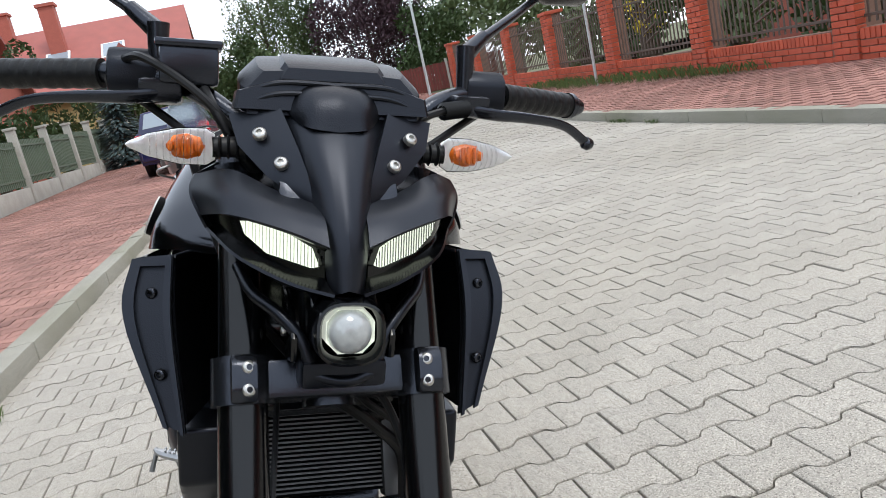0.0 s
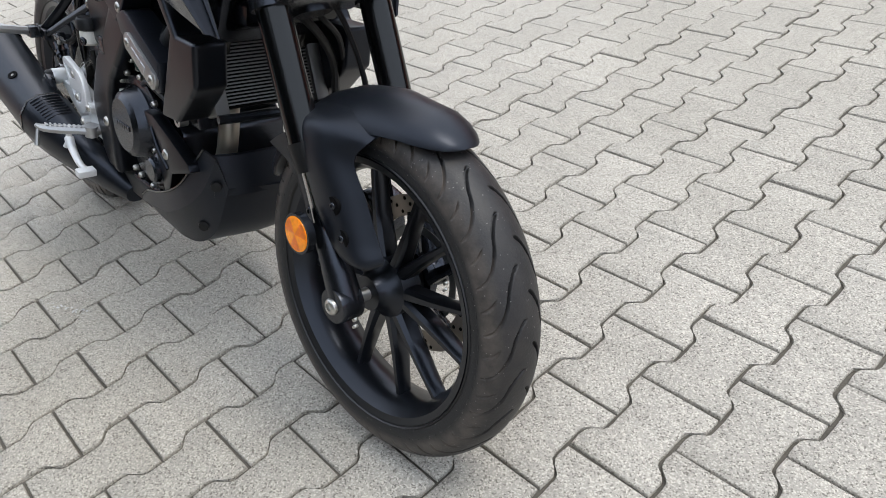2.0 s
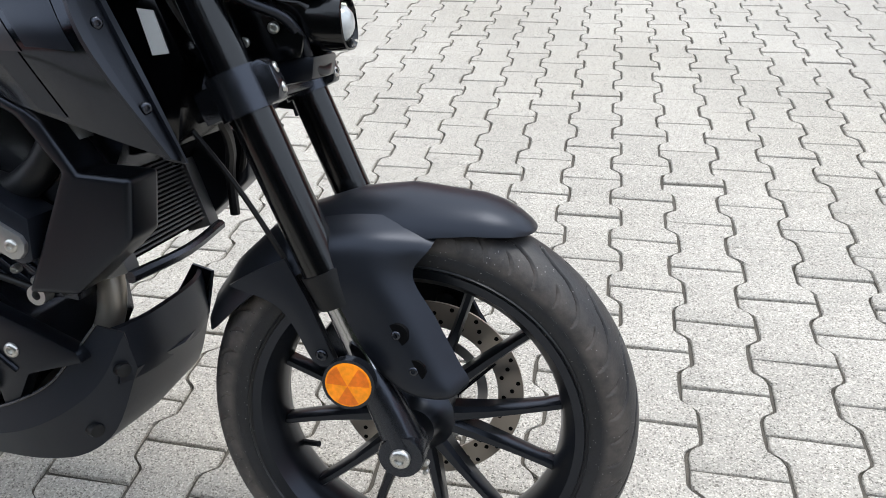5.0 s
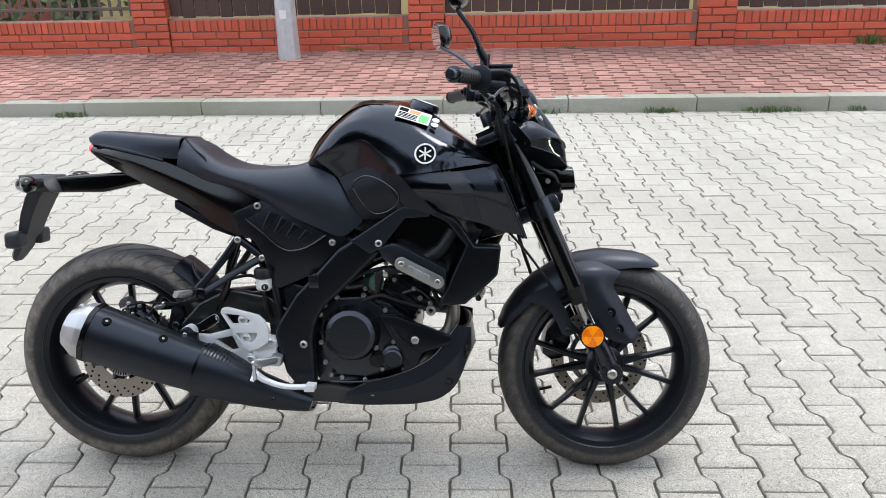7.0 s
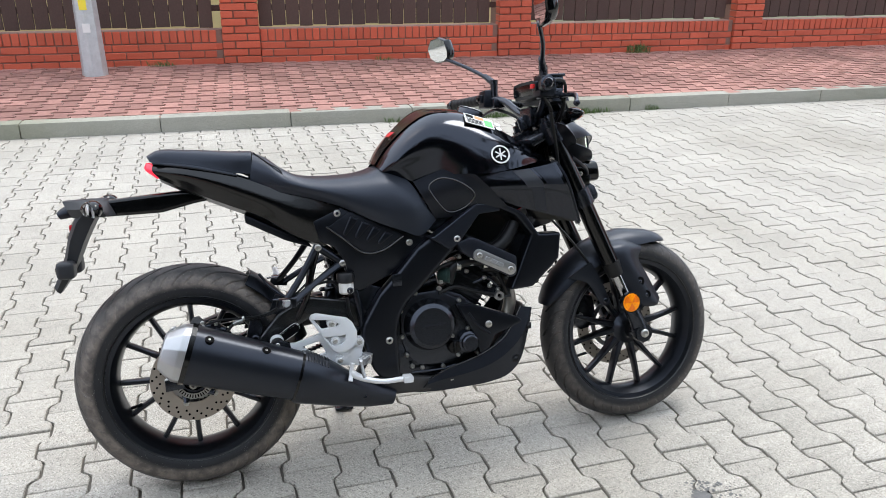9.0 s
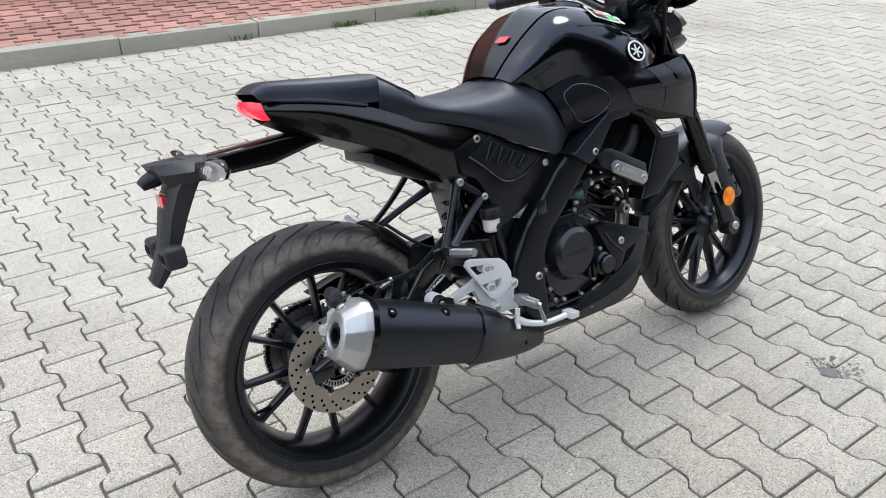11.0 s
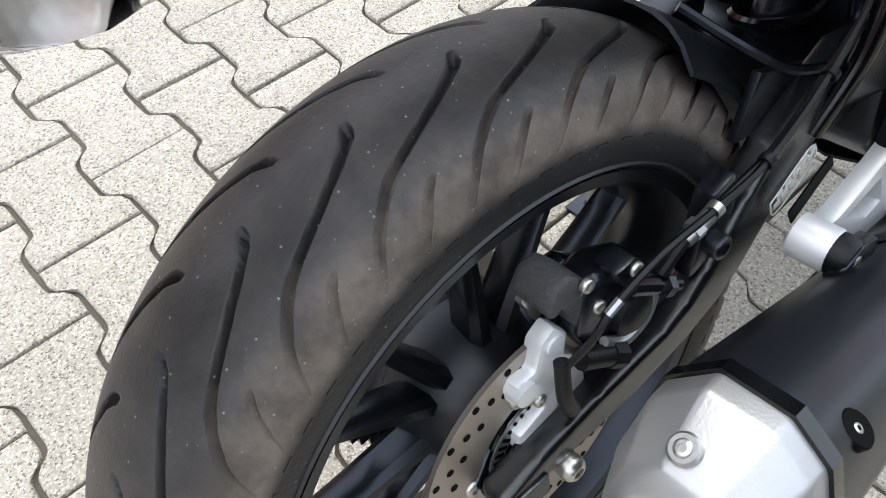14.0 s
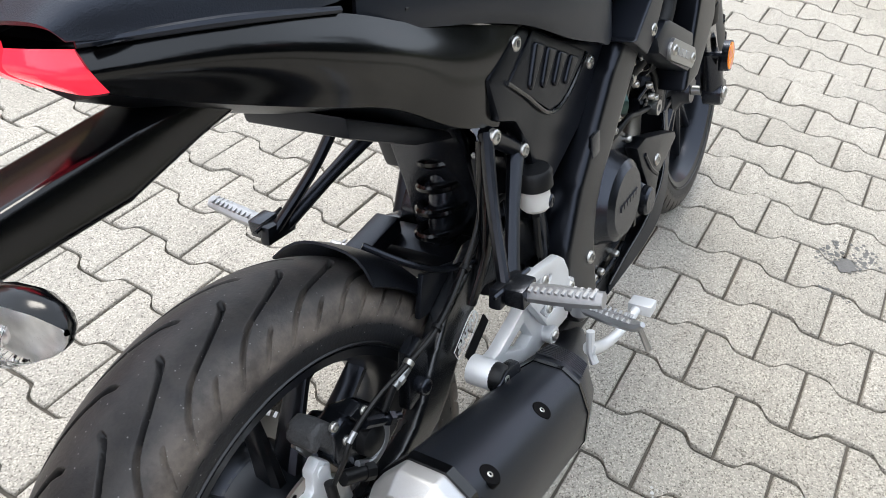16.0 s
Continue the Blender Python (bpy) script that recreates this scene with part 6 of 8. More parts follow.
# tank emblem: a pale ring with three crossed bars on a dark disc
em = Matrix.Translation((0.867, -0.1985, 0.846)) @ Matrix.Rotation(radians(-1), 4, "Z") @ Matrix.Rotation(radians(-22), 4, "X")
for s in (-1, 1):
    mm_ = em if s < 0 else Matrix.Diagonal((1, -1, 1, 1)) @ em @ Matrix.Diagonal((1, -1, 1, 1))
    def badge(bm):
        bmesh.ops.transform(bm, matrix=mm_, verts=bm.verts)
        return bm
    e = part("emblem_disc", badge(lathe([(0, s * 0.004), (0.026, s * 0.004), (0.027, -s * 0.010)], 36)), INK_AND_GAP, tank)
    part("emblem_ring", badge(lathe([(0.0215, s * 0.0042), (0.022, s * 0.0062), (0.0255, s * 0.0062), (0.026, s * 0.0042)], 40)), LABELWHITE, e, "pale emblem ring")
    for k in range(3):
        b = box(-0.0165, 0.0165, s * 0.0042, s * 0.0062, -0.0018, 0.0018, 0.0004, 1)
        bmesh.ops.transform(b, matrix=Matrix.Rotation(radians(30 + 60 * k), 4, "Y"), verts=b.verts)
        part("emblem_bar", badge(b), LABELWHITE, e)
# information sticker on the tank's shoulder
sm = Matrix.Translation((0.834, -0.132, 0.9375)) @ Matrix.Rotation(radians(17), 4, "Y") @ Matrix.Rotation(radians(31), 4, "X")
def on_sticker(name, x0, x1, y0, y1, h, mat, parent):
    b = box(x0, x1, y0, y1, 0, h, 0)
    bmesh.ops.transform(b, matrix=sm, verts=b.verts)
    return part(name, b, mat, parent, smooth=0)
st = on_sticker("sticker", -0.042, 0.042, -0.026, 0.026, 0.0012, LABELWHITE, tank)
st["label"] = "white information sticker with orange and green fields"
on_sticker("orange_field", -0.012, 0.014, 0.006, 0.022, 0.0018, LABELORANGE, st)
on_sticker("green_field", 0.015, 0.038, -0.020, 0.012, 0.0018, LABELGREEN, st)
on_sticker("dark_field", -0.038, -0.016, 0.006, 0.022, 0.0018, INK_AND_GAP, st)
for k in range(4):
    on_sticker("text_bar", -0.037, 0.010, -0.022 + 0.0065 * k, -0.0185 + 0.0065 * k, 0.0018, INK_AND_GAP, st)
for dx, dy in ((0.055, 0.008), (0.056, -0.014)):
    b = lathe([(0, 0.0012), (0.009, 0.0012), (0.009, 0)], 18, (dx, dy, 0), (0, 0, 1))
    bmesh.ops.transform(b, matrix=sm, verts=b.verts)
    part("round_sticker", b, LABELWHITE, tank)

KNEE = [[(0.645, 0.120, 0.786), (0.69, 0.134, 0.805), (0.735, 0.152, 0.817), (0.805, 0.182, 0.800)], [(0.672, 0.132, 0.735), (0.72, 0.148, 0.75), (0.78, 0.168, 0.757), (0.85, 0.182, 0.752)], [(0.700, 0.118, 0.684), (0.745, 0.130, 0.688), (0.82, 0.150, 0.698), (0.893, 0.168, 0.706)]]
SCOOP = [[(0.800, 0.188, 0.799), (0.88, 0.200, 0.802), (0.96, 0.208, 0.808), (1.024, 0.205, 0.818)], [(0.84, 0.196, 0.757), (0.92, 0.212, 0.760), (1.0, 0.220, 0.766), (1.048, 0.214, 0.768)], [(0.876, 0.176, 0.722), (0.93, 0.182, 0.700), (1.01, 0.182, 0.676), (1.100, 0.172, 0.648)]]
for s in (-1, 1):
    knee = part("knee_panel", skin(KNEE, 20, 13, s, 0.004), GRAIN, bike, "grained black knee panel")
    part("knee_pad", skin(KNEE, 20, 13, s, 0.002, u=(0.16, 0.66), v=(0.18, 0.86), lift=0.005), GRAIN, knee)
    krows = [glide(c, 21) for c in KNEE]
    def knee_at(u, v):
        i = u * 20
        a = [r[int(i)] * (1 - i % 1) + r[min(int(i) + 1, 20)] * (i % 1) for r in krows]
        p = glide(a, 21)[int(round(v * 20))]
        return (p[0], s * (p[1] + 0.0062), p[2])
    part("pad_edge", tube([knee_at(*q) for q in ((0.14, 0.3), (0.16, 0.6), (0.26, 0.88), (0.5, 0.86), (0.70, 0.62), (0.62, 0.3), (0.4, 0.16), (0.2, 0.18), (0.14, 0.3))], 0.0022, 8, 60), GLOSSEDGE, knee)
    part("knee_infill", prism([(0.66, 0.78), (0.74, 0.80), (0.89, 0.71), (0.71, 0.69)], s * 0.05, s * 0.115, 0.01), CASTBLACK, knee)
    scoop = part("intake_cover", skin(SCOOP, 24, 17, s, 0.004), TANKBLACK, bike, "satin black intake cover with grey stripes", smooth=50)
    part("stripe", skin(SCOOP, 24, 17, s, 0.0, u=(0.42, 0.62), v=(0.01, 0.50), lift=0.0012), STRIPE, scoop)
    part("stripe", skin(SCOOP, 24, 17, s, 0.0, u=(0.66, 0.93), v=(0.01, 0.46), lift=0.0012), DARKGREY, scoop)
    part("stripe", skin(SCOOP, 24, 17, s, 0.0, u=(0.46, 0.60), v=(0.50, 0.95), lift=0.0012), DARKGREY, scoop)
    part("intake_front", skin([[(1.024, 0.205, 0.818), (1.048, 0.214, 0.768), (1.100, 0.172, 0.648)], [(1.030, 0.165, 0.822), (1.062, 0.166, 0.758), (1.106, 0.152, 0.640)]], 16, 7, s, 0.006), GRAIN, scoop, "recessed grille insert")
    edge_o = [Vector(p) for p in ((1.024, 0.205, 0.818), (1.048, 0.214, 0.768), (1.100, 0.172, 0.648))]
    edge_i = [Vector(p) for p in ((1.030, 0.165, 0.822), (1.062, 0.166, 0.758), (1.106, 0.152, 0.640))]
    ahead = Vector((0.006, 0.002, 0))
    part("intake_frame", merge(*[skin([[a.lerp(b, t0) + ahead for a, b in zip(edge_o, edge_i)], [a.lerp(b, t1) + ahead for a, b in zip(edge_o, edge_i)]], 14, 3, s, 0.005) for t0, t1 in ((-0.04, 0.22), (0.86, 1.02))], skin([[edge_o[0] + ahead, edge_i[0] + ahead], [edge_o[0].lerp(edge_o[1], 0.16) + ahead, edge_i[0].lerp(edge_i[1], 0.16) + ahead]], 4, 3, s, 0.005)), SATIN, scoop)
    bolt(scoop, (1.048, s * 0.188, 0.782), (0.85, s * 0.5, 0), 0.0065, CASTBLACK)
    bolt(scoop, (1.085, s * 0.178, 0.700), (0.85, s * 0.5, 0), 0.0065, CASTBLACK)
    part("scoop_infill", skin([[(1.03, 0.162, 0.822), (1.062, 0.162, 0.758), (1.10, 0.150, 0.648)], [(0.92, 0.12, 0.82), (0.94, 0.12, 0.75), (0.99, 0.11, 0.66)]], 10, 5, s, 0.003), GLOSS, scoop)

SEAT = [[(0.233, 0, 0.888), (0.268, 0, 0.870), (0.305, 0, 0.840), (0.35, 0, 0.817), (0.41, 0, 0.808), (0.47, 0, 0.808), (0.52, 0, 0.814), (0.568, 0, 0.834)],
        [(0.233, 0.060, 0.884), (0.268, 0.074, 0.866), (0.305, 0.086, 0.838), (0.35, 0.096, 0.816), (0.41, 0.102, 0.807), (0.47, 0.102, 0.807), (0.53, 0.094, 0.813), (0.586, 0.082, 0.829)],
        [(0.228, 0.088, 0.856), (0.27, 0.101, 0.840), (0.31, 0.114, 0.813), (0.36, 0.127, 0.794), (0.43, 0.137, 0.782), (0.51, 0.140, 0.778), (0.58, 0.132, 0.786), (0.632, 0.114, 0.790)],
        [(0.222, 0.090, 0.826), (0.28, 0.108, 0.806), (0.34, 0.122, 0.786), (0.40, 0.133, 0.766), (0.48, 0.147, 0.742), (0.56, 0.151, 0.727), (0.625, 0.146, 0.732), (0.664, 0.128, 0.742)],
        [(0.217, 0.090, 0.801), (0.30, 0.106, 0.780), (0.36, 0.116, 0.764), (0.448, 0.131, 0.733), (0.535, 0.141, 0.688), (0.60, 0.146, 0.661), (0.653, 0.140, 0.642), (0.702, 0.122, 0.678)]]
seat = part("rider_seat", skin(SEAT, 40, 33, 1, 0.006, True), VINYL, bike, "black vinyl rider seat", smooth=60)
part("seat_seam", tube([(0.236, -0.058, 0.886), (0.27, -0.088, 0.858), (0.30, -0.100, 0.835), (0.30, -0.106, 0.81), (0.27, -0.104, 0.807)], 0.0022, 6, 24), RUBBER, seat)
PILLION = [[(-0.032, 0, 0.892), (-0.005, 0, 0.905), (0.08, 0, 0.902), (0.18, 0, 0.893), (0.232, 0, 0.891)], [(-0.027, 0.048, 0.889), (0.0, 0.056, 0.899), (0.08, 0.074, 0.895), (0.18, 0.084, 0.885), (0.230, 0.083, 0.882)], [(-0.020, 0.056, 0.877), (0.0, 0.064, 0.872), (0.08, 0.088, 0.857), (0.18, 0.094, 0.838), (0.226, 0.090, 0.834)]]
part("pillion_seat", skin(PILLION, 24, 17, 1, 0.004, True), VINYL, bike, "black vinyl pillion seat", smooth=60)
part("seat_base", merge(prism([(-0.01, 0.87), (0.2, 0.835), (0.36, 0.765), (0.60, 0.67), (0.66, 0.66), (0.64, 0.76), (0.5, 0.79), (0.3, 0.81), (0.2, 0.86)], -0.075, 0.075, 0.008)), CASTBLACK, bike)
TAIL = [[(-0.014, 0.052, 0.870), (0.08, 0.090, 0.856), (0.19, 0.098, 0.829), (0.30, 0.104, 0.782), (0.36, 0.110, 0.762), (0.452, 0.120, 0.732)],
        [(-0.016, 0.064, 0.855), (0.08, 0.099, 0.834), (0.19, 0.112, 0.795), (0.29, 0.114, 0.748), (0.36, 0.118, 0.715), (0.43, 0.121, 0.690)],
        [(0.000, 0.050, 0.832), (0.062, 0.064, 0.801), (0.16, 0.088, 0.757), (0.24, 0.096, 0.722), (0.33, 0.106, 0.662), (0.40, 0.110, 0.632)]]
for s in (-1, 1):
    tf = part("tail_fairing", skin(TAIL, 28, 13, s, 0.004), GLOSS, bike, "gloss black tail fairing", smooth=50)
    part("fairing_trim", tube([(x, s * (y + 0.002), z + 0.003) for x, y, z in TAIL[0][:3]], [0.003, 0.0045, 0.003], 8, 20), DARKGREY, tf)
    sp = part("side_panel", prism([(0.37, 0.700), (0.448, 0.733), (0.535, 0.688), (0.653, 0.640), (0.684, 0.640), (0.59, 0.549), (0.484, 0.505), (0.462, 0.513), (0.445, 0.59), (0.42, 0.630), (0.385, 0.645)], s * 0.08, s * 0.122, 0.006), MATT, bike, "matt black side panel under the seat")
    pk = part("side_pocket", prism([(0.408, 0.682), (0.470, 0.722), (0.602, 0.650), (0.606, 0.642), (0.548, 0.612), (0.525, 0.606), (0.498, 0.610)], s * 0.116, s * 0.1255, 0.005), GRAIN, sp)
    part("pocket_edge", tube([(0.404, s * 0.124, 0.684), (0.440, s * 0.1245, 0.655), (0.500, s * 0.125, 0.607), (0.548, s * 0.125, 0.609), (0.608, s * 0.125, 0.643)], 0.0030, 8, 40), GLOSSEDGE, pk)
    for k in range(4):
        x0 = 0.468 + 0.030 * k
        part("pocket_rib", prism([(x0, 0.708 - 0.016 * k), (x0 + 0.022, 0.697 - 0.016 * k), (x0 - 0.016, 0.655 - 0.010 * k), (x0 - 0.022, 0.662 - 0.010 * k)], s * 0.120, s * 0.1298, 0.004, 3), MATT, pk)
    bolt(sp, (0.435, s * 0.1205, 0.717), (0, s, 0), 0.0095)
    bolt(sp, (0.624, s * 0.1225, 0.624), (0, s, 0), 0.0095)
part("under_tail", merge(skin([[(x, y * 0.96, z + 0.004) for x, y, z in TAIL[2]], [(0.0, 0.0, 0.826), (0.062, 0.0, 0.792), (0.16, 0, 0.745), (0.24, 0, 0.708), (0.33, 0, 0.65), (0.40, 0, 0.62)]], 20, 7, 1, 0.004, True), prism([(0.20, 0.728), (0.36, 0.640), (0.37, 0.625), (0.30, 0.650), (0.20, 0.705)], -0.07, 0.07, 0.005)), GRAIN, bike, "rough black under-tail")
# tail lamp: a red V
for s in (-1, 1):
    part("tail_lamp", skin([[(-0.034, 0.004, 0.874), (-0.030, 0.032, 0.874), (-0.010, 0.052, 0.868)], [(-0.040, 0.004, 0.862), (-0.034, 0.038, 0.858), (-0.006, 0.062, 0.852)], [(-0.016, 0.004, 0.838), (-0.010, 0.036, 0.834), (0.0, 0.052, 0.834)]], 10, 9, s, 0.004), REDLIT, bike, "lit red tail lamp")

# ---- frame, shrouds, radiator ----
for s in (-1, 1):
    spar = part("frame_spar", prism([(0.684, 0.640), (0.640, 0.610), (0.576, 0.540), (0.529, 0.493), (0.482, 0.417), (0.473, 0.384), (0.500, 0.289), (0.520, 0.262), (0.575, 0.255), (0.571, 0.381), (0.583, 0.430), (0.605, 0.465), (0.640, 0.496), (0.752, 0.606)], s * 0.100, s * 0.148, 0.013, 4), MATT, bike, "matt black frame spar cover")
    part("spar_top", prism([(0.668, 0.638), (0.684, 0.638), (0.804, 0.718), (0.876, 0.717), (0.872, 0.694), (0.812, 0.690), (0.752, 0.615), (0.725, 0.600), (0.690, 0.625)], s * 0.110, s * 0.165, 0.012, 4), DARKGREY, spar)
    part("spar_joint", box(0.566, 0.592, s * 0.143, s * 0.149, 0.512, 0.545, 0.002), CASTBLACK, spar)
    bolt(spar, (0.747, s * 0.164, 0.628), (0, s, 0), 0.0095)
    bolt(spar, (0.548, s * 0.146, 0.366), (0, s, 0), 0.0105, h=0.7)
    part("airbox_side", prism([(0.76, 0.62), (0.81, 0.695), (0.88, 0.70), (0.94, 0.68), (0.975, 0.62), (0.93, 0.52), (0.90, 0.50), (0.80, 0.56)], s * 0.060, s * 0.118, 0.01), GLOSS, spar)
    part("intake_duct", tube([(0.80, s * 0.115, 0.60), (0.86, s * 0.125, 0.585), (0.90, s * 0.125, 0.61), (0.93, s * 0.120, 0.655)], [0.016, 0.02, 0.018], 12, 18), RUBBER, spar)
    shroud = part("radiator_shroud", prism([(0.930, 0.690), (0.945, 0.680), (0.983, 0.622), (1.048, 0.621), (1.040, 0.550), (1.020, 0.530), (0.960, 0.476), (0.893, 0.472), (0.912, 0.512), (0.962, 0.622), (0.915, 0.680), (0.872, 0.700), (0.880, 0.714)], s * 0.110, s * 0.167, 0.012, 4), MATT, bike, "matt black radiator shroud")
    br = part("plate_bracket", prism([(0.745, 0.617), (0.780, 0.630), (0.800, 0.625), (0.914, 0.566), (0.912, 0.515), (0.895, 0.508), (0.815, 0.552), (0.757, 0.590)], s * 0.120, s * 0.171, 0.006), DARKGREY, shroud)
    cap = []
    p0, p1 = Vector((0.804, 0.579)), Vector((0.892, 0.534))
    d = (p1 - p0).normalized()
    nrm = Vector((-d.y, d.x))
    for c0, sg in ((p0, -1), (p1, 1)):
        for a in np.radians((-70, -35, 0, 35, 70)):
            cap.append(tuple(c0 + 0.0175 * (sg * d * math.cos(a) + sg * nrm * math.sin(a))))
    pl = part("badge_plate", prism(cap, s * 0.168, s * 0.177, 0.0025), BRUSHED, br, "brushed aluminium badge plate")
    for c0 in (p0, p1):
        bolt(pl, (c0.x, s * 0.177, c0.y), (0, s, 0), 0.0085)
    for k, (t0, w) in enumerate(((0.27, 0.012), (0.46, 0.012), (0.66, 0.014))):
        m0 = p0.lerp(p1, t0)
        b = box(-w / 2 - 0.003, w / 2 + 0.003, s * 0.176, s * 0.1785, -0.006, 0.006, 0.001, 1)
        bmesh.ops.transform(b, matrix=Matrix.Translation((m0.x, 0, m0.y)) @ Matrix.Rotation(radians(27), 4, "Y"), verts=b.verts)
        part("raised_bar", b, SILVER, pl)
part("airbox", prism([(0.66, 0.66), (0.72, 0.78), (0.98, 0.80), (1.03, 0.70), (0.98, 0.60), (0.80, 0.58)], -0.10, 0.10, 0.02), CASTBLACK, bike)
part("headstock", tube([(1.065, 0, 0.66), (0.99, 0, 0.86)], 0.045, 20), CASTBLACK, bike)
part("front_filler", prism([(0.95, 0.80), (1.04, 0.82), (1.075, 0.74), (1.06, 0.64), (0.98, 0.62)], -0.085, 0.085, 0.01), GLOSS, bike)
part("data_label", prism([(1.026, 0.792), (1.046, 0.790), (1.060, 0.745), (1.040, 0.742)], -0.0885, -0.0865, 0), LABELWHITE, bike, "small white data label", smooth=0)

# radiator, tilted like the fork
RM = Matrix.Translation((0.942, 0, 0.558)) @ Matrix.Rotation(radians(-20), 4, "Y")
def rad(name, bm, mat, parent=None, label=""):
    bmesh.ops.transform(bm, matrix=RM, verts=bm.verts)
    return part(name, bm, mat, parent or bike, label)
radiator = rad("radiator", box(-0.018, 0.012, -0.103, 0.103, -0.075, 0.075, 0.003), INK_AND_GAP, label="radiator with aluminium fins")
for k in range(25):
    rad("fin", box(0.010, 0.018, -0.084, 0.084, -0.070 + 0.0058 * k, -0.0677 + 0.0058 * k, 0), FINS, radiator)
for s in (-1, 1):
    rad("side_tank", box(-0.02, 0.022, s * 0.085, s * 0.112, -0.085, 0.085, 0.006), FINS, radiator, "aluminium side tank")
rad("radiator_cap", lathe([(0, 0.026), (0.016, 0.026), (0.020, 0.02), (0.020, 0.008), (0.014, 0.0), (0.014, -0.02)], 20, (0.045, -0.118, 0.100), (0, 0, 1)), FINS, radiator, "pressure cap with a red label")
rad("cap_label", lathe([(0, 0.0275), (0.013, 0.0275), (0.013, 0.026)], 20, (0.045, -0.118, 0.100), (0, 0, 1)), REDLENS, radiator)
rad("lower_guard", tube([(0.02, -0.11, -0.09), (0.03, 0, -0.095), (0.02, 0.11, -0.09)], 0.008, 8, 14), CASTBLACK, radiator)
rad("fan_shroud", lathe([(0.072, -0.02), (0.072, -0.045), (0.03, -0.05), (0, -0.05)], 24, (0, 0, 0), (1, 0, 0)), CASTBLACK, radiator)
part("radiator_hose", tube([(0.99, 0.09, 0.63), (1.02, 0.05, 0.66), (1.01, -0.03, 0.66), (1.02, -0.06, 0.64)], 0.008, 10, 20), RUBBER, bike)
part("wiring", tube([(1.045, -0.03, 0.69), (1.06, 0.01, 0.655), (1.045, 0.06, 0.61), (1.02, 0.10, 0.56), (1.02, 0.105, 0.50)], 0.0075, 8, 30), RUBBER, bike)
part("wiring", tube([(1.05, 0.0, 0.69), (1.066, 0.03, 0.65), (1.05, 0.075, 0.61), (1.03, 0.10, 0.56)], 0.005, 8, 30), RUBBER, bike)

# ---- engine ----
engine = part("engine", prism([(0.565, 0.43), (0.60, 0.472), (0.70, 0.49), (0.765, 0.465), (0.83, 0.41), (0.835, 0.33), (0.80, 0.262), (0.70, 0.238), (0.58, 0.248), (0.545, 0.32)], -0.108, 0.108, 0.012), CASTBLACK, bike, "black liquid-cooled single-cylinder engine")
part("clutch_cover", lathe([(0, -0.158), (0.052, -0.158), (0.055, -0.1555), (0.0575, -0.1535), (0.063, -0.150), (0.071, -0.128), (0.074, -0.124), (0.074, -0.08), (0, -0.08)], 56, (0.668, 0, 0.392)), CASTBLACK, engine, "round black clutch cover", smooth=30)
for k in range(6):
    part("raised_bar", box(0.639 + 0.0115 * k, 0.647 + 0.0115 * k, -0.160, -0.156, 0.388, 0.398, 0.0005, 1), CASTBLACK, engine)
part("crankcase_cover", prism([(0.585, 0.36), (0.588, 0.44), (0.63, 0.482), (0.70, 0.486), (0.752, 0.455), (0.80, 0.40), (0.812, 0.33), (0.79, 0.29), (0.72, 0.272), (0.63, 0.280), (0.60, 0.31)], -0.122, -0.10, 0.008), CASTBLACK, engine)
part("pump_cover", lathe([(0, -0.155), (0.020, -0.155), (0.024, -0.151), (0.025, -0.141), (0.031, -0.137), (0.032, -0.11), (0, -0.11)], 32, (0.776, 0, 0.331)), CASTBLACK, engine, "round water pump cover", smooth=30)
part("oil_filler", merge(lathe([(0, -0.138), (0.017, -0.138), (0.019, -0.134), (0.019, -0.11), (0, -0.11)], 24, (0.733, 0, 0.322)), box(0.7295, 0.7365, -0.144, -0.132, 0.306, 0.338, 0.001, 1)), GLOSS, engine)
part("engine_guard", prism([(0.745, 0.440), (0.785, 0.440), (0.86, 0.412), (0.925, 0.386), (0.932, 0.372), (0.850, 0.345), (0.822, 0.290), (0.806, 0.286), (0.800, 0.318), (0.792, 0.352), (0.765, 0.400)], -0.143, -0.118, 0.005), MATT, engine, "matt black engine guard plate")
bolt(engine, (0.832, -0.143, 0.378), (0, -1, 0), 0.0105)
part("guard_rib", tube([(0.775, -0.143, 0.415), (0.800, -0.144, 0.380), (0.835, -0.143, 0.350)], 0.004, 8, 10), MATT, engine)
for bx, bz in ((0.588, 0.437), (0.600, 0.462), (0.632, 0.483), (0.700, 0.489), (0.755, 0.450), (0.588, 0.365), (0.598, 0.312), (0.612, 0.279), (0.640, 0.272), (0.700, 0.268), (0.745, 0.296), (0.800, 0.297), (0.776, 0.368), (0.730, 0.352)):
    bolt(engine, (bx, -0.122, bz), (0, -1, 0), 0.0065, h=1.1)
part("lower_rail", tube([(0.61, -0.124, 0.262), (0.70, -0.124, 0.262), (0.735, -0.122, 0.268)], 0.004, 8, 10), CASTBLACK, engine)
# cylinder leaning forward, head, throttle, hoses
CM = Matrix.Translation((0.79, 0, 0.47)) @ Matrix.Rotation(radians(35), 4, "Y")
def cyl(name, bm, mat, label=""):
    bmesh.ops.transform(bm, matrix=CM, verts=bm.verts)
    return part(name, bm, mat, engine, label)
cyl("cylinder", box(-0.055, 0.055, -0.075, 0.075, -0.04, 0.07, 0.008), CASTBLACK)
for k in range(5):
    cyl("cooling_fin", box(-0.062, 0.062, -0.085, 0.085, -0.02 + 0.016 * k, -0.014 + 0.016 * k, 0.001, 1), CASTBLACK)
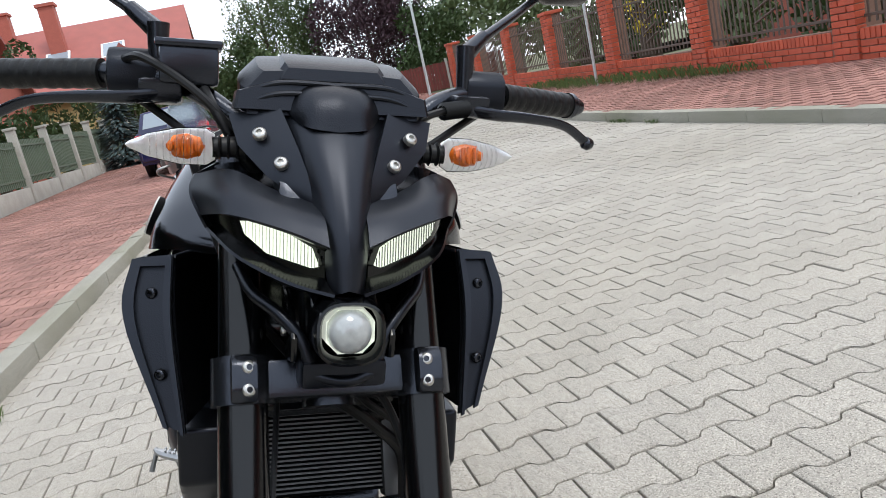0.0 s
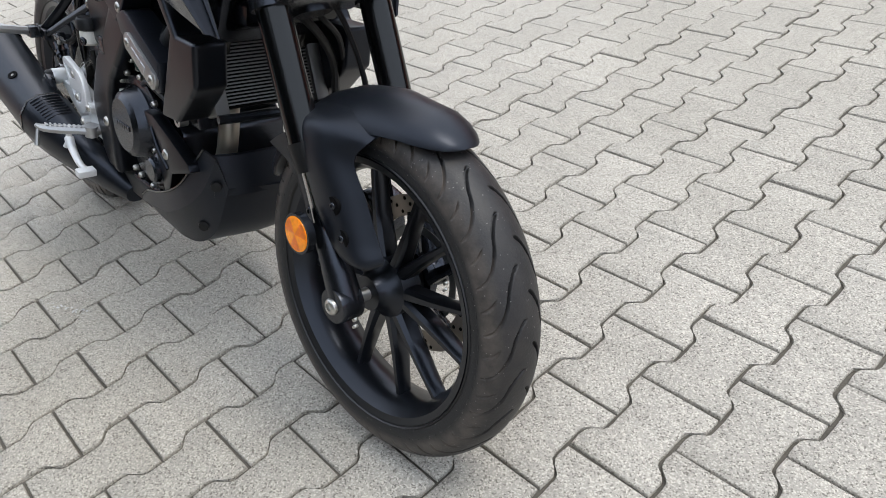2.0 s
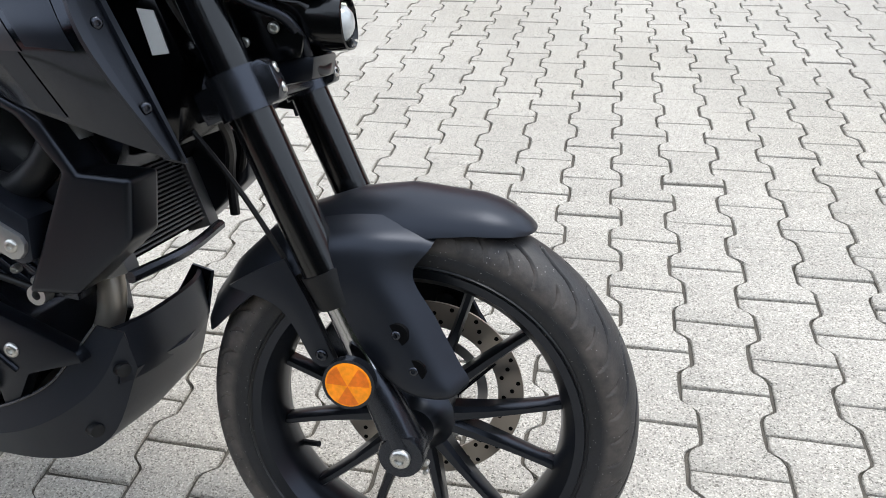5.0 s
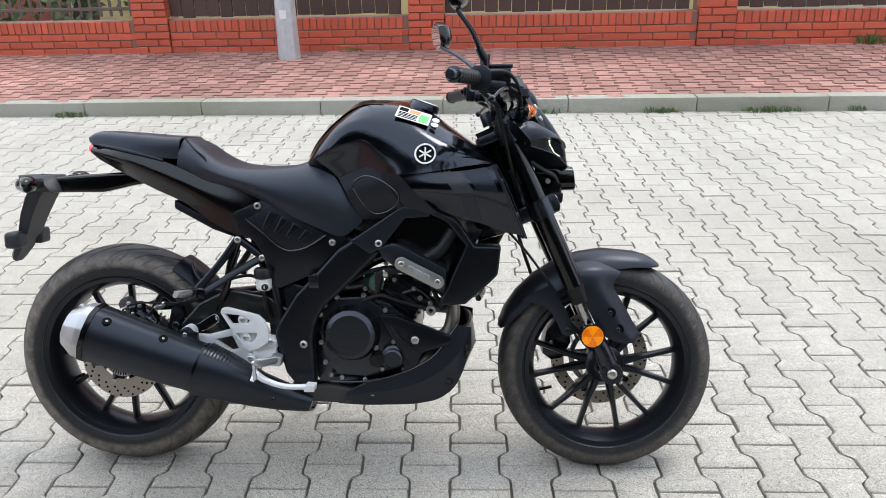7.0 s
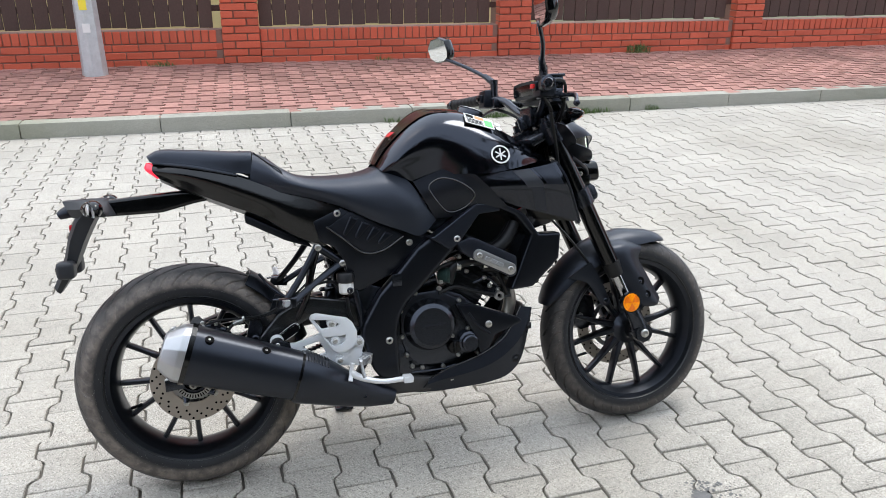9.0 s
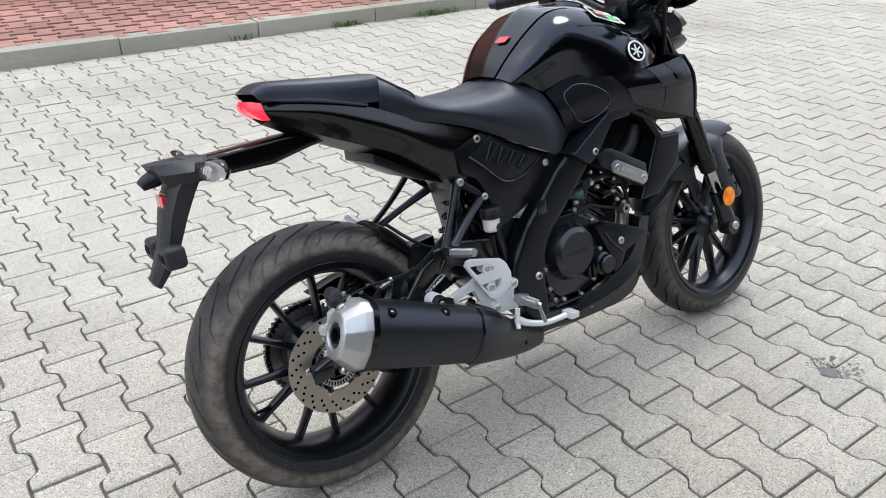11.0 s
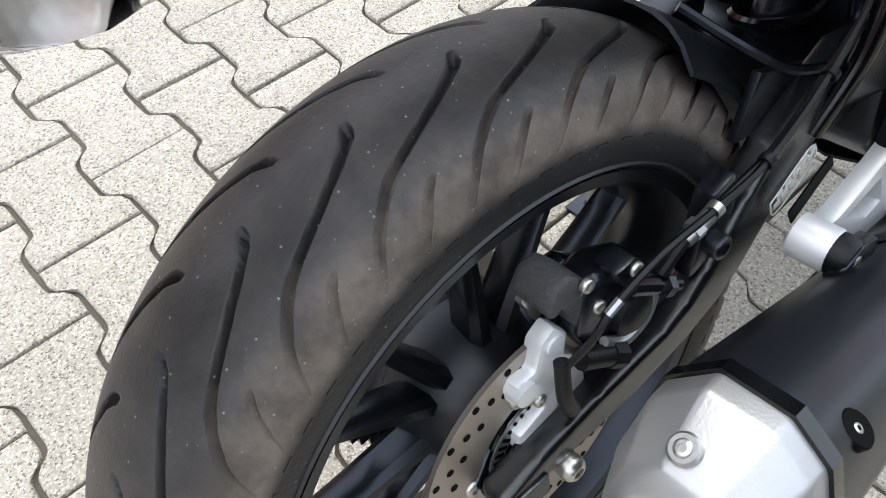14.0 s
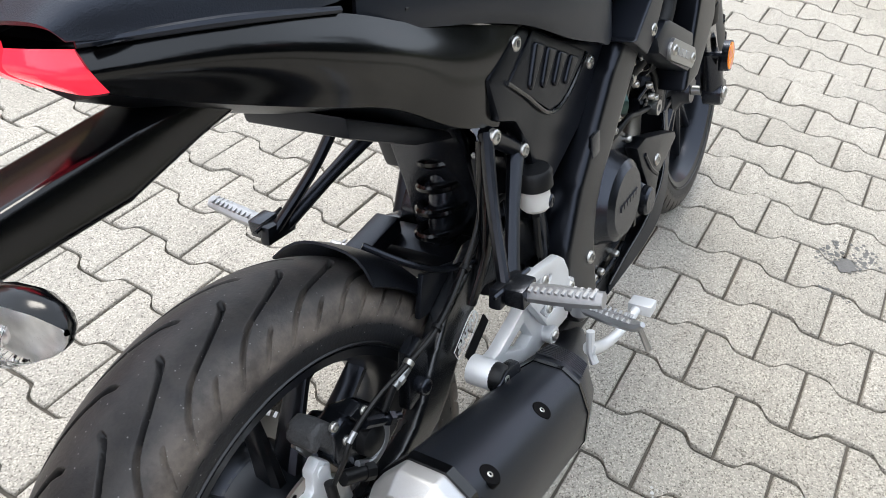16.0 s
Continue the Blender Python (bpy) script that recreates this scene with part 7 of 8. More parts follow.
cyl("cylinder_head", prism([(-0.06, 0.07), (0.06, 0.07), (0.068, 0.11), (0.05, 0.155), (-0.04, 0.16), (-0.066, 0.12)], -0.085, 0.085, 0.01), CASTBLACK)
cyl("head_cover", lathe([(0, -0.098), (0.026, -0.098), (0.032, -0.092), (0.034, -0.08), (0, -0.08)], 28, (0.0, 0, 0.115)), CASTBLACK)
part("starter_motor", tube([(0.62, -0.07, 0.50), (0.70, -0.07, 0.515)], 0.028, 20), CASTBLACK, engine)
part("thermostat", merge(tube([(0.715, -0.10, 0.523), (0.735, -0.125, 0.523)], 0.022, 18), tube([(0.725, -0.125, 0.523), (0.73, -0.131, 0.523)], 0.012, 12)), material("dark_green_zinc", (0.05, 0.09, 0.08), 0.3, 0.7), engine)
for pts, r, mt in ((((0.73, -0.115, 0.50), (0.745, -0.12, 0.545), (0.80, -0.12, 0.555), (0.83, -0.115, 0.55)), 0.013, RUBBER), (((0.83, -0.118, 0.535), (0.86, -0.118, 0.53), (0.905, -0.115, 0.525)), 0.012, RUBBER),
                   (((0.66, -0.11, 0.52), (0.70, -0.12, 0.545), (0.76, -0.118, 0.56)), 0.006, RUBBER), (((0.80, -0.12, 0.495), (0.84, -0.125, 0.505), (0.87, -0.12, 0.48)), 0.0045, CASTBLACK),
                   (((0.70, -0.12, 0.475), (0.745, -0.128, 0.49), (0.79, -0.122, 0.475), (0.86, -0.118, 0.455)), 0.005, RUBBER), (((0.62, -0.10, 0.50), (0.66, -0.115, 0.535), (0.72, -0.11, 0.575)), 0.008, RUBBER), (((0.86, -0.10, 0.56), (0.88, -0.12, 0.50), (0.90, -0.11, 0.45)), 0.006, RUBBER), (((0.64, -0.08, 0.53), (0.74, -0.09, 0.585), (0.80, -0.08, 0.60)), 0.018, CASTBLACK)):
    part("hose", tube(pts, r, 10, 20), mt, engine)
for at in ((0.758, -0.132, 0.548), (0.835, -0.131, 0.545)):
    part("hose_clip", lathe([(0.0135, -0.006), (0.015, -0.006), (0.015, 0.006), (0.0135, 0.006)], 18, (at[0], -0.119, at[2]), (1, 0, 0), True), ZINC, engine)
for bx, by, bz in ((0.655, -0.118, 0.512), (0.705, -0.125, 0.507), (0.78, -0.125, 0.53), (0.83, -0.128, 0.508), (0.845, -0.126, 0.483), (0.87, -0.124, 0.47), (0.905, -0.10, 0.495), (0.76, -0.127, 0.572), (0.79, -0.127, 0.582)):
    bolt(engine, (bx, by, bz), (0.2, -1, 0.1), 0.0062, h=1.1)
part("oil_banjo", lathe([(0.006, -0.132), (0.013, -0.132), (0.013, -0.115), (0.006, -0.115)], 18, (0.872, 0, 0.452), closed=True), BRUSHED, engine)
part("coil_bracket", prism([(0.84, 0.48), (0.91, 0.47), (0.915, 0.44), (0.85, 0.445)], -0.11, -0.06, 0.004), CASTBLACK, engine)
part("cable_tag", box(0.790, 0.80, -0.131, -0.128, 0.545, 0.572, 0.001, 1), LABELWHITE, engine)

# header pipe, belly pan, silencer
part("header_pipe", tube([(0.868, -0.02, 0.50), (0.905, -0.045, 0.485), (0.925, -0.06, 0.44), (0.915, -0.065, 0.385), (0.87, -0.07, 0.33), (0.80, -0.09, 0.27), (0.70, -0.10, 0.235)], 0.0185, 18, 40), HEADERPIPE, bike, "heat-stained header pipe")
part("belly_pan", skin([[(0.655, 0.130, 0.235), (0.709, 0.138, 0.263), (0.771, 0.142, 0.281), (0.833, 0.143, 0.306), (0.878, 0.138, 0.334), (0.905, 0.130, 0.366), (0.938, 0.116, 0.412)],
                        [(0.650, 0.132, 0.224), (0.700, 0.140, 0.236), (0.770, 0.147, 0.248), (0.835, 0.149, 0.266), (0.893, 0.142, 0.296), (0.938, 0.128, 0.335), (0.974, 0.112, 0.405)],
                        [(0.625, 0.105, 0.196), (0.690, 0.112, 0.195), (0.760, 0.117, 0.198), (0.830, 0.122, 0.204), (0.890, 0.116, 0.216), (0.934, 0.106, 0.250), (0.972, 0.092, 0.345)],
                        [(0.600, 0, 0.190), (0.660, 0, 0.188), (0.740, 0, 0.190), (0.820, 0, 0.194), (0.890, 0, 0.208), (0.940, 0, 0.246), (0.985, 0, 0.340)]], 28, 4, 1, 0.004, True, cross=False), SATIN, bike, "matt black belly pan", smooth=28)
for s in (-1, 1):
    bolt(bike.children[-1], (0.720, s * 0.149, 0.236), (0, s, 0), 0.0095)
front_rows = [[(0.978 - dx - 0.02 * (abs(y) / 0.113) ** 3, y, z) for y in np.linspace(-0.113, 0.113, 13)] for z, dx in ((0.330, 0.0), (0.350, -0.004), (0.385, 0.002), (0.404, 0.006), (0.406, 0.012))]
pan_bm = grid(front_rows)
bmesh.ops.recalc_face_normals(pan_bm, faces=pan_bm.faces)
bmesh.ops.solidify(pan_bm, geom=pan_bm.faces[:], thickness=0.004)
part("pan_front", pan_bm, SATIN, bike, "matt black front wall of the belly pan")
part("pan_lip", tube([(0.655, -0.131, 0.237), (0.709, -0.139, 0.265), (0.771, -0.143, 0.283), (0.833, -0.144, 0.308), (0.878, -0.139, 0.336), (0.905, -0.131, 0.368), (0.938, -0.117, 0.414)], 0.0022, 8, 40), GLOSSEDGE, bike)
for bx, by, bz in ((0.960, -0.108, 0.352), (0.915, -0.118, 0.262)):
    part("pan_stop", lathe([(0, 0.012), (0.009, 0.010), (0.011, 0), (0.011, -0.01)], 14, (bx, by, bz), (0.8, -0.5, 0)), RUBBER, bike)
part("pan_rear", prism([(0.50, 0.205), (0.66, 0.200), (0.70, 0.235), (0.62, 0.250), (0.50, 0.248)], -0.120, -0.065, 0.010, 3), CATALYST, bike, "dull grey exhaust chamber")

SIL = [(0.560, -0.110, 0.222, 0.022, 0.022), (0.500, -0.130, 0.240, 0.034, 0.030), (0.430, -0.158, 0.268, 0.045, 0.036), (0.360, -0.184, 0.303, 0.059, 0.047), (0.302, -0.197, 0.326, 0.067, 0.054), (0.290, -0.200, 0.331, 0.061, 0.053), (0.034, -0.215, 0.412, 0.071, 0.058)]
OCT = [(0.30, 1.0), (0.72, 0.80), (1.0, 0.30), (1.0, -0.30), (0.70, -0.82), (0.25, -1.0), (-0.40, -1.0), (-0.85, -0.6), (-1.0, 0.0), (-0.85, 0.65), (-0.4, 1.0)]
TILT_S = math.atan2(0.081, 0.256)


def sil_ring(x, y, z, h, w, shape=OCT):
    """A ring square to the silencer's line; outward is the machine's right."""
    return [(x + h * b * math.sin(TILT_S), y - w * a, z + h * b * math.cos(TILT_S)) for a, b in shape]


muffler = part("silencer", loft([sil_ring(*r) for r in SIL]), SILENCER, bike, "matt black silencer with faceted heat shield", smooth=50)
muffler.matrix_basis = Matrix.Translation((0.096, 0, 0.444)) @ Matrix.Rotation(radians(2.3), 4, "Y") @ Matrix.Translation((-0.090, 0, -0.450))
part("shield_edge", loft([sil_ring(0.038, -0.2148, 0.411, 0.0735, 0.0605), sil_ring(0.026, -0.2156, 0.4145, 0.0735, 0.0605)]), GLOSS, muffler, smooth=28)
part("shield_seam", loft([sil_ring(0.297, -0.199, 0.329, 0.0635, 0.0545), sil_ring(0.291, -0.1995, 0.331, 0.0625, 0.0545)]), GLOSS, muffler, smooth=28)
CIRC = [(math.sin(a), math.cos(a)) for a in (np.linspace(0, 2 * math.pi, 11, endpoint=False) + 0.29)]
cap_rings = [sil_ring(0.026, -0.2156, 0.4145, 0.071, 0.058), sil_ring(0.010, -0.2165, 0.419, 0.070, 0.057), sil_ring(-0.026, -0.2185, 0.4285, 0.046, 0.041), sil_ring(-0.030, -0.2187, 0.4297, 0.030, 0.029, CIRC), sil_ring(-0.026, -0.2186, 0.4285, 0.026, 0.025, CIRC), sil_ring(0.004, -0.217, 0.420, 0.025, 0.024, CIRC)]
cap_bm = loft(cap_rings, False)
bmesh.ops.recalc_face_normals(cap_bm, faces=cap_bm.faces)
bmesh.ops.bevel(cap_bm, geom=[e for e in cap_bm.edges if len(e.link_faces) == 2 and e.calc_face_angle(0) > 0.22], offset=0.0032, segments=3, affect="EDGES", profile=0.5, clamp_overlap=True)
capo = part("end_cap", cap_bm, SILVER, muffler, "faceted silver end cap", smooth=45)
# dark plug: the outlet's inner shade is put into its colour
part("outlet_back", loft([sil_ring(-0.0, -0.2172, 0.4212, 0.026, 0.025, CIRC), sil_ring(0.006, -0.2168, 0.4195, 0.024, 0.023, CIRC)]), INK_AND_GAP, capo)
ox = Vector((-math.cos(TILT_S), -0.03, math.sin(TILT_S)))
part("outlet_pipe", lathe([(0.0135, -0.005), (0.0135, 0.026), (0.0165, 0.026), (0.0165, -0.005)], 24, (0.0, -0.2172, 0.4212), ox, True), CASTBLACK, capo, "dark outlet pipe")
for at, ax in (((-0.004, -0.268, 0.405), (-0.45, -0.85, 0.0)), ((-0.004, -0.205, 0.484), (-0.5, 0.1, 0.85))):
    at = tuple(Vector(at) - 0.005 * Vector(ax).normalized())
    part("bolt_seat", lathe([(0, 0.0005), (0.0075, 0.0005), (0.009, -0.001), (0.009, -0.008)], 18, at, ax), BRUSHED, capo)
    bolt(capo, at, ax, 0.0052, h=0.4)
for at in ((0.0857, -0.2528, 0.4548), (0.2180, -0.2365, 0.4130)):
    # near-flat dark disc, painted as the shade of a recess
    part("bolt_recess", lathe([(0, 0.0010), (0.0095, 0.0010), (0.0105, 0.0012), (0.0115, 0), (0.0115, -0.01)], 20, at, (0.25, -0.5, 0.83)), INK_AND_GAP, muffler)
    bolt(muffler, at, (0.25, -0.5, 0.83), 0.0036, h=0.4)
for k in range(8):
    x = 0.304 + 0.0075 * k
    row = [float(np.interp(x, [q[0] for q in SIL[::-1]], [q[i] for q in SIL[::-1]])) for i in range(5)]
    part("shield_rib", tube(sil_ring(row[0], row[1], row[2], row[3] * 1.015, row[4] * 1.015, [(-0.4, 1.0), (0.10, 1.0), (0.50, 0.90), (0.72, 0.80)]), 0.0016, 6, 14), MATT, muffler)
part("silencer_bracket", prism([(0.225, 0.385), (0.285, 0.372), (0.280, 0.412), (0.255, 0.420), (0.235, 0.412)], -0.178, -0.163, 0.004), CASTBLACK, muffler)
bolt(muffler, (0.470, -0.172, 0.250), (0, -1, 0.3), 0.008, CASTBLACK)

# ---- foot controls ----
for s in (-1, 1):
    if s < 0:
        arm = part("footrest_bracket", merge(plate_with_holes([(0.246, 0.402), (0.262, 0.388), (0.300, 0.386), (0.352, 0.400), (0.372, 0.408), (0.457, 0.386), (0.474, 0.384), (0.482, 0.369), (0.473, 0.343), (0.492, 0.316), (0.480, 0.304), (0.437, 0.308), (0.362, 0.318), (0.310, 0.342), (0.278, 0.364), (0.250, 0.376)], [[(0.315, 0.374), (0.362, 0.384), (0.378, 0.350), (0.357, 0.346)]], -0.142, -0.124, 0.004),
            lathe([(0.013, -0.168), (0.0165, -0.168), (0.0178, -0.165), (0.0178, -0.138), (0, -0.138), (0, -0.160), (0.015, -0.160)], 28, (0.253, 0.006, 0.396))), ALUPAINT, bike, "cast silver footrest bracket")
        part("hanger_rubber", lathe([(0, -0.182), (0.013, -0.182), (0.0160, -0.178), (0.0168, -0.167), (0.012, -0.167), (0.012, -0.155), (0, -0.155)], 24, (0.253, 0.006, 0.396)), RUBBER, arm)
        bolt(arm, (0.253, -0.176, 0.396), (0, -1, 0), 0.0065)
        part("heel_guard", plate_with_holes([(0.338, 0.450), (0.344, 0.460), (0.357, 0.463), (0.436, 0.443), (0.450, 0.430), (0.461, 0.405), (0.461, 0.382), (0.450, 0.366), (0.433, 0.354), (0.410, 0.349), (0.392, 0.361), (0.366, 0.404)], [[(0.350, 0.446), (0.396, 0.441), (0.414, 0.429), (0.410, 0.423), (0.369, 0.420)], [(0.376, 0.396), (0.431, 0.397), (0.428, 0.384), (0.417, 0.373), (0.393, 0.374)]], -0.158, -0.145, 0.004), ALUPAINT, arm, "silver heel guard plate with triangular openings")
        for bx, bz in ((0.396, 0.431), (0.402, 0.384), (0.466, 0.374), (0.412, 0.330)):
            part("boss", tube([(bx, -0.156, bz), (bx, -0.132, bz)], 0.0125, 16), ALUPAINT, arm)
            bolt(arm, (bx, -0.157, bz), (0, -1, 0), 0.0075)
        peg0, peg1 = Vector((0.482, -0.162, 0.330)), Vector((0.451, -0.262, 0.347))
    else:
        arm = part("footrest_bracket", prism([(0.41, 0.39), (0.45, 0.385), (0.50, 0.33), (0.48, 0.305), (0.43, 0.325)], 0.150, 0.170, 0.006), ALUPAINT, bike, "cast silver footrest bracket")
        peg0, peg1 = Vector((0.480, 0.165, 0.330)), Vector((0.455, 0.262, 0.347))
    part("peg_mount", merge(lathe([(0, -0.012), (0.014, -0.012), (0.014, 0.012), (0, 0.012)], 16, peg0, (0.2, 0, 1)), tube([peg0 + Vector((0, -s * 0.02, 0)), peg0], 0.012, 10)), SILVER, arm)
    peg = part("footpeg", tube([peg0, peg0.lerp(peg1, 0.92), peg1 + Vector((0, 0, 0.006))], [0.010, 0.0105, 0.0085, 0.004], 8, 10, 1.0), SILVER, arm, "serrated silver footpeg")
    for k in range(9):
        p = peg0.lerp(peg1, 0.12 + 0.085 * k)
        for dx in (-0.006, 0.006):
            part("tooth", box(p.x + dx - 0.004, p.x + dx + 0.004, p.y - 0.0022, p.y + 0.0022, p.z + 0.006, p.z + 0.0092, 0.0008, 1), SILVER, peg)
    part("peg_feeler", tube([peg1 + Vector((0, -s * 0.004, 0)), peg1 + Vector((0.006, s * 0.006, -0.038))], [0.004, 0.003, 0.005], 8), BRUSHED, peg)
    # pillion footrest stay: a black triangle with a folded peg
    y0, y1 = s * 0.106, s * 0.172
    tri = part("pillion_stay", merge(tube([(0.378, y0, 0.632), (0.335, s * 0.132, 0.570), (0.278, y1, 0.500)], [0.012, 0.010, 0.011], 10, 14, 0.7), tube([(0.440, y0, 0.584), (0.370, s * 0.136, 0.545), (0.292, y1, 0.496)], [0.012, 0.009, 0.010], 10, 14, 0.7), tube([(0.378, y0, 0.632), (0.440, y0, 0.584)], 0.011, 10), prism([(0.255, 0.492), (0.308, 0.488), (0.310, 0.510), (0.262, 0.516)], s * 0.162, s * 0.178, 0.004)), MATT, bike, "black triangular pillion footrest stay")
    bolt(tri, (0.379, s * 0.117, 0.630), (0, s, 0), 0.0095)
    bolt(tri, (0.441, s * 0.117, 0.583), (0, s, 0), 0.0095)
    q0, q1 = Vector((0.280, s * 0.190, 0.506)), Vector((0.280, s * 0.285, 0.522))
    pp = part("pillion_peg", tube([q0, q1], [0.0105, 0.0115, 0.009], 8, 8, 0.7), SILVER, tri, "folded silver pillion footpeg")
    for k in range(10):
        p = q0.lerp(q1, 0.15 + 0.082 * k)
        part("tooth", box(p.x - 0.008, p.x + 0.008, p.y - 0.002, p.y + 0.002, p.z + 0.005, p.z + 0.0086, 0.0006, 1), SILVER, pp)
    part("peg_hinge", merge(box(q0.x - 0.016, q0.x + 0.016, q0.y - 0.012, q0.y + 0.012, q0.z - 0.012, q0.z + 0.012, 0.003), tube([(q0.x - 0.03, s * 0.175, q0.z + 0.008), (q0.x + 0.03, s * 0.185, q0.z + 0.008)], 0.003, 6)), CASTBLACK, tri)
pedal = part("brake_pedal", merge(tube([(0.432, -0.196, 0.305), (0.460, -0.200, 0.288), (0.510, -0.205, 0.274), (0.575, -0.210, 0.275)], [0.010, 0.008, 0.007, 0.0075], 10, 20), prism([(0.565, 0.268), (0.590, 0.268), (0.592, 0.283), (0.567, 0.285)], -0.232, -0.196, 0.003), tube([(0.438, -0.196, 0.330), (0.432, -0.198, 0.300), (0.428, -0.205, 0.285)], 0.006, 8, 8)), ALUPAINT, bike, "silver brake pedal")
part("gear_lever", tube([(0.47, 0.17, 0.31), (0.53, 0.185, 0.29), (0.60, 0.19, 0.30)], 0.007, 10, 12), SILVER, bike)
stand = part("side_stand", merge(tube([(0.52, 0.11, 0.25), (0.47, 0.20, 0.12), (0.455, 0.245, 0.066)], [0.013, 0.011, 0.010], 12, 10), prism([(0.43, 0.058), (0.485, 0.058), (0.485, 0.066), (0.43, 0.066)], 0.225, 0.27, 0.002)), CASTBLACK, bike, "black side stand holding the machine up")

# brake fluid bottle
res = part("rear_fluid_bottle", lathe([(0, -0.010), (0.016, -0.010), (0.020, -0.005), (0.020, 0.018), (0.018, 0.022)], 20, (0.445, -0.124, 0.512), (0, 0, 1)), RESERVOIR, bike, "frosted brake fluid bottle with a black cap")
part("bottle_cap", lathe([(0.020, 0.0), (0.0245, 0.003), (0.0245, 0.022), (0.021, 0.027), (0, 0.027)], 20, (0.445, -0.124, 0.532), (0, 0, 1)), RUBBER, res)
bolt(res, (0.452, -0.142, 0.512), (0.2, -1, 0), 0.009, CASTBLACK)
part("bottle_hose", tube([(0.445, -0.124, 0.49), (0.448, -0.122, 0.45), (0.458, -0.118, 0.42)], 0.005, 8, 12), RUBBER, res)

# ---- swing arm, shock, chain, hugger ----
GLOSSARM = material("satin_black_enamel", (0.0050, 0.0058, 0.0070), 0.27, vary=0.1, spec=0.85)
for s in (-1, 1):
    if s < 0:
        arm_bm = prism([(-0.030, 0.302), (-0.030, 0.320), (0.008, 0.332), (0.073, 0.343), (0.144, 0.351), (0.170, 0.362), (0.192, 0.381), (0.233, 0.428), (0.262, 0.460), (0.345, 0.500), (0.45, 0.480), (0.53, 0.425), (0.53, 0.385), (0.44, 0.410), (0.345, 0.440), (0.300, 0.418), (0.270, 0.382), (0.240, 0.350), (0.215, 0.332), (0.174, 0.316), (0.112, 0.306), (0.022, 0.305)], -0.118, -0.090, 0.011, 4)
    else:
        arm_bm = prism([(-0.045, 0.296), (-0.045, 0.322), (0.04, 0.340), (0.16, 0.372), (0.30, 0.425), (0.43, 0.452), (0.53, 0.420), (0.53, 0.375), (0.42, 0.385), (0.30, 0.372), (0.14, 0.322), (0.03, 0.294)], 0.085, 0.112, 0.006)
    sa = part("swing_arm", arm_bm, GLOSSARM, bike, "satin black swing arm")
    if s < 0:
        sa.matrix_basis = Matrix.Translation((0, 0.016, 0))
    part("axle_plate", prism([(-0.035, 0.288), (0.012, 0.292), (0.012, 0.316), (-0.035, 0.318)], s * 0.117, s * 0.121, 0.002), CASTBLACK, sa)
    bolt(sa, (RX, s * 0.119, RZ - 0.004), (0, s, 0), 0.011, h=0.9)
    bolt(sa, (0.200, s * 0.1185, 0.402), (0, s, 0), 0.0105, CASTBLACK)
    part("hose_bracket", prism([(0.172, 0.385), (0.190, 0.455), (0.214, 0.462), (0.222, 0.43), (0.210, 0.390)], s * 0.096, s * 0.1135, 0.004), CASTBLACK, sa)
part("swing_cross", box(0.37, 0.43, -0.09, 0.09, 0.40, 0.45, 0.01), MATT, bike)
part("information_label", prism([(0.259, 0.405), (0.308, 0.432), (0.316, 0.416), (0.268, 0.388)], -0.1200, -0.1185, 0), INK_AND_GAP, bike, "black information label with white print", smooth=0)
info = bike.children[-1]
info.matrix_basis = Matrix.Translation((0, 0.016, 0))
part("label_edge", tube([(0.259, -0.1205, 0.405), (0.308, -0.1205, 0.432), (0.316, -0.1205, 0.416), (0.268, -0.1205, 0.388), (0.259, -0.1205, 0.405)], 0.0007, 4, 60), LABELWHITE, info)
for k in range(5):
    for r in range(2):
        x, z = 0.268 + 0.0095 * k - 0.002 * r, 0.4035 + 0.0052 * k - 0.008 * (r - 0.4)
        part("text_bar", prism([(x, z), (x + 0.0065, z + 0.0035), (x + 0.0078, z - 0.0012), (x + 0.0014, z - 0.0046)], -0.1206, -0.1199, 0), LABELWHITE, info, smooth=0)
shock = part("shock_absorber", tube([(0.40, 0, 0.42), (0.47, 0, 0.66)], 0.02, 16), CASTBLACK, bike, "rear shock absorber with a black spring")
part("spring", tube([(0.41 + 0.06 * t + 0.034 * math.cos(t * 40), 0.034 * math.sin(t * 40), 0.45 + 0.2 * t) for t in np.linspace(0, 1, 90)], 0.006, 8, 200), GLOSS, shock)
part("inner_mudguard", prism([(0.432, 0.44), (0.420, 0.52), (0.402, 0.60), (0.375, 0.66), (0.390, 0.665), (0.416, 0.605), (0.434, 0.52), (0.446, 0.44)], -0.055, 0.060, 0.005), CASTBLACK, bike, "black inner mudguard")
hug = []
for deg in np.linspace(14, 58, 12):
    a = radians(deg)
    half_w = 0.070 if deg > 30 else 0.06
    hug.append([(RX + (0.316 - 0.030 * (abs(t) ** 3)) * math.cos(a), half_w * t * 1.05, RZ + (0.316 - 0.030 * (abs(t) ** 3)) * math.sin(a)) for t in np.linspace(-1, 1, 11)])
bm = grid(hug)
bmesh.ops.recalc_face_normals(bm, faces=bm.faces)
bmesh.ops.solidify(bm, geom=bm.faces[:], thickness=0.003)
hugger = part("rear_hugger", bm, GRAIN, bike, "black plastic rear hugger")
part("hugger_stay", prism([(0.24, 0.46), (0.33, 0.44), (0.35, 0.475), (0.26, 0.51)], -0.078, -0.070, 0.002), GRAIN, hugger)
part("hugger_rim", tube([(0.225, -0.03, 0.560), (0.25, -0.07, 0.53), (0.29, -0.085, 0.50), (0.33, -0.10, 0.49)], 0.004, 8, 16), MATT, hugger)
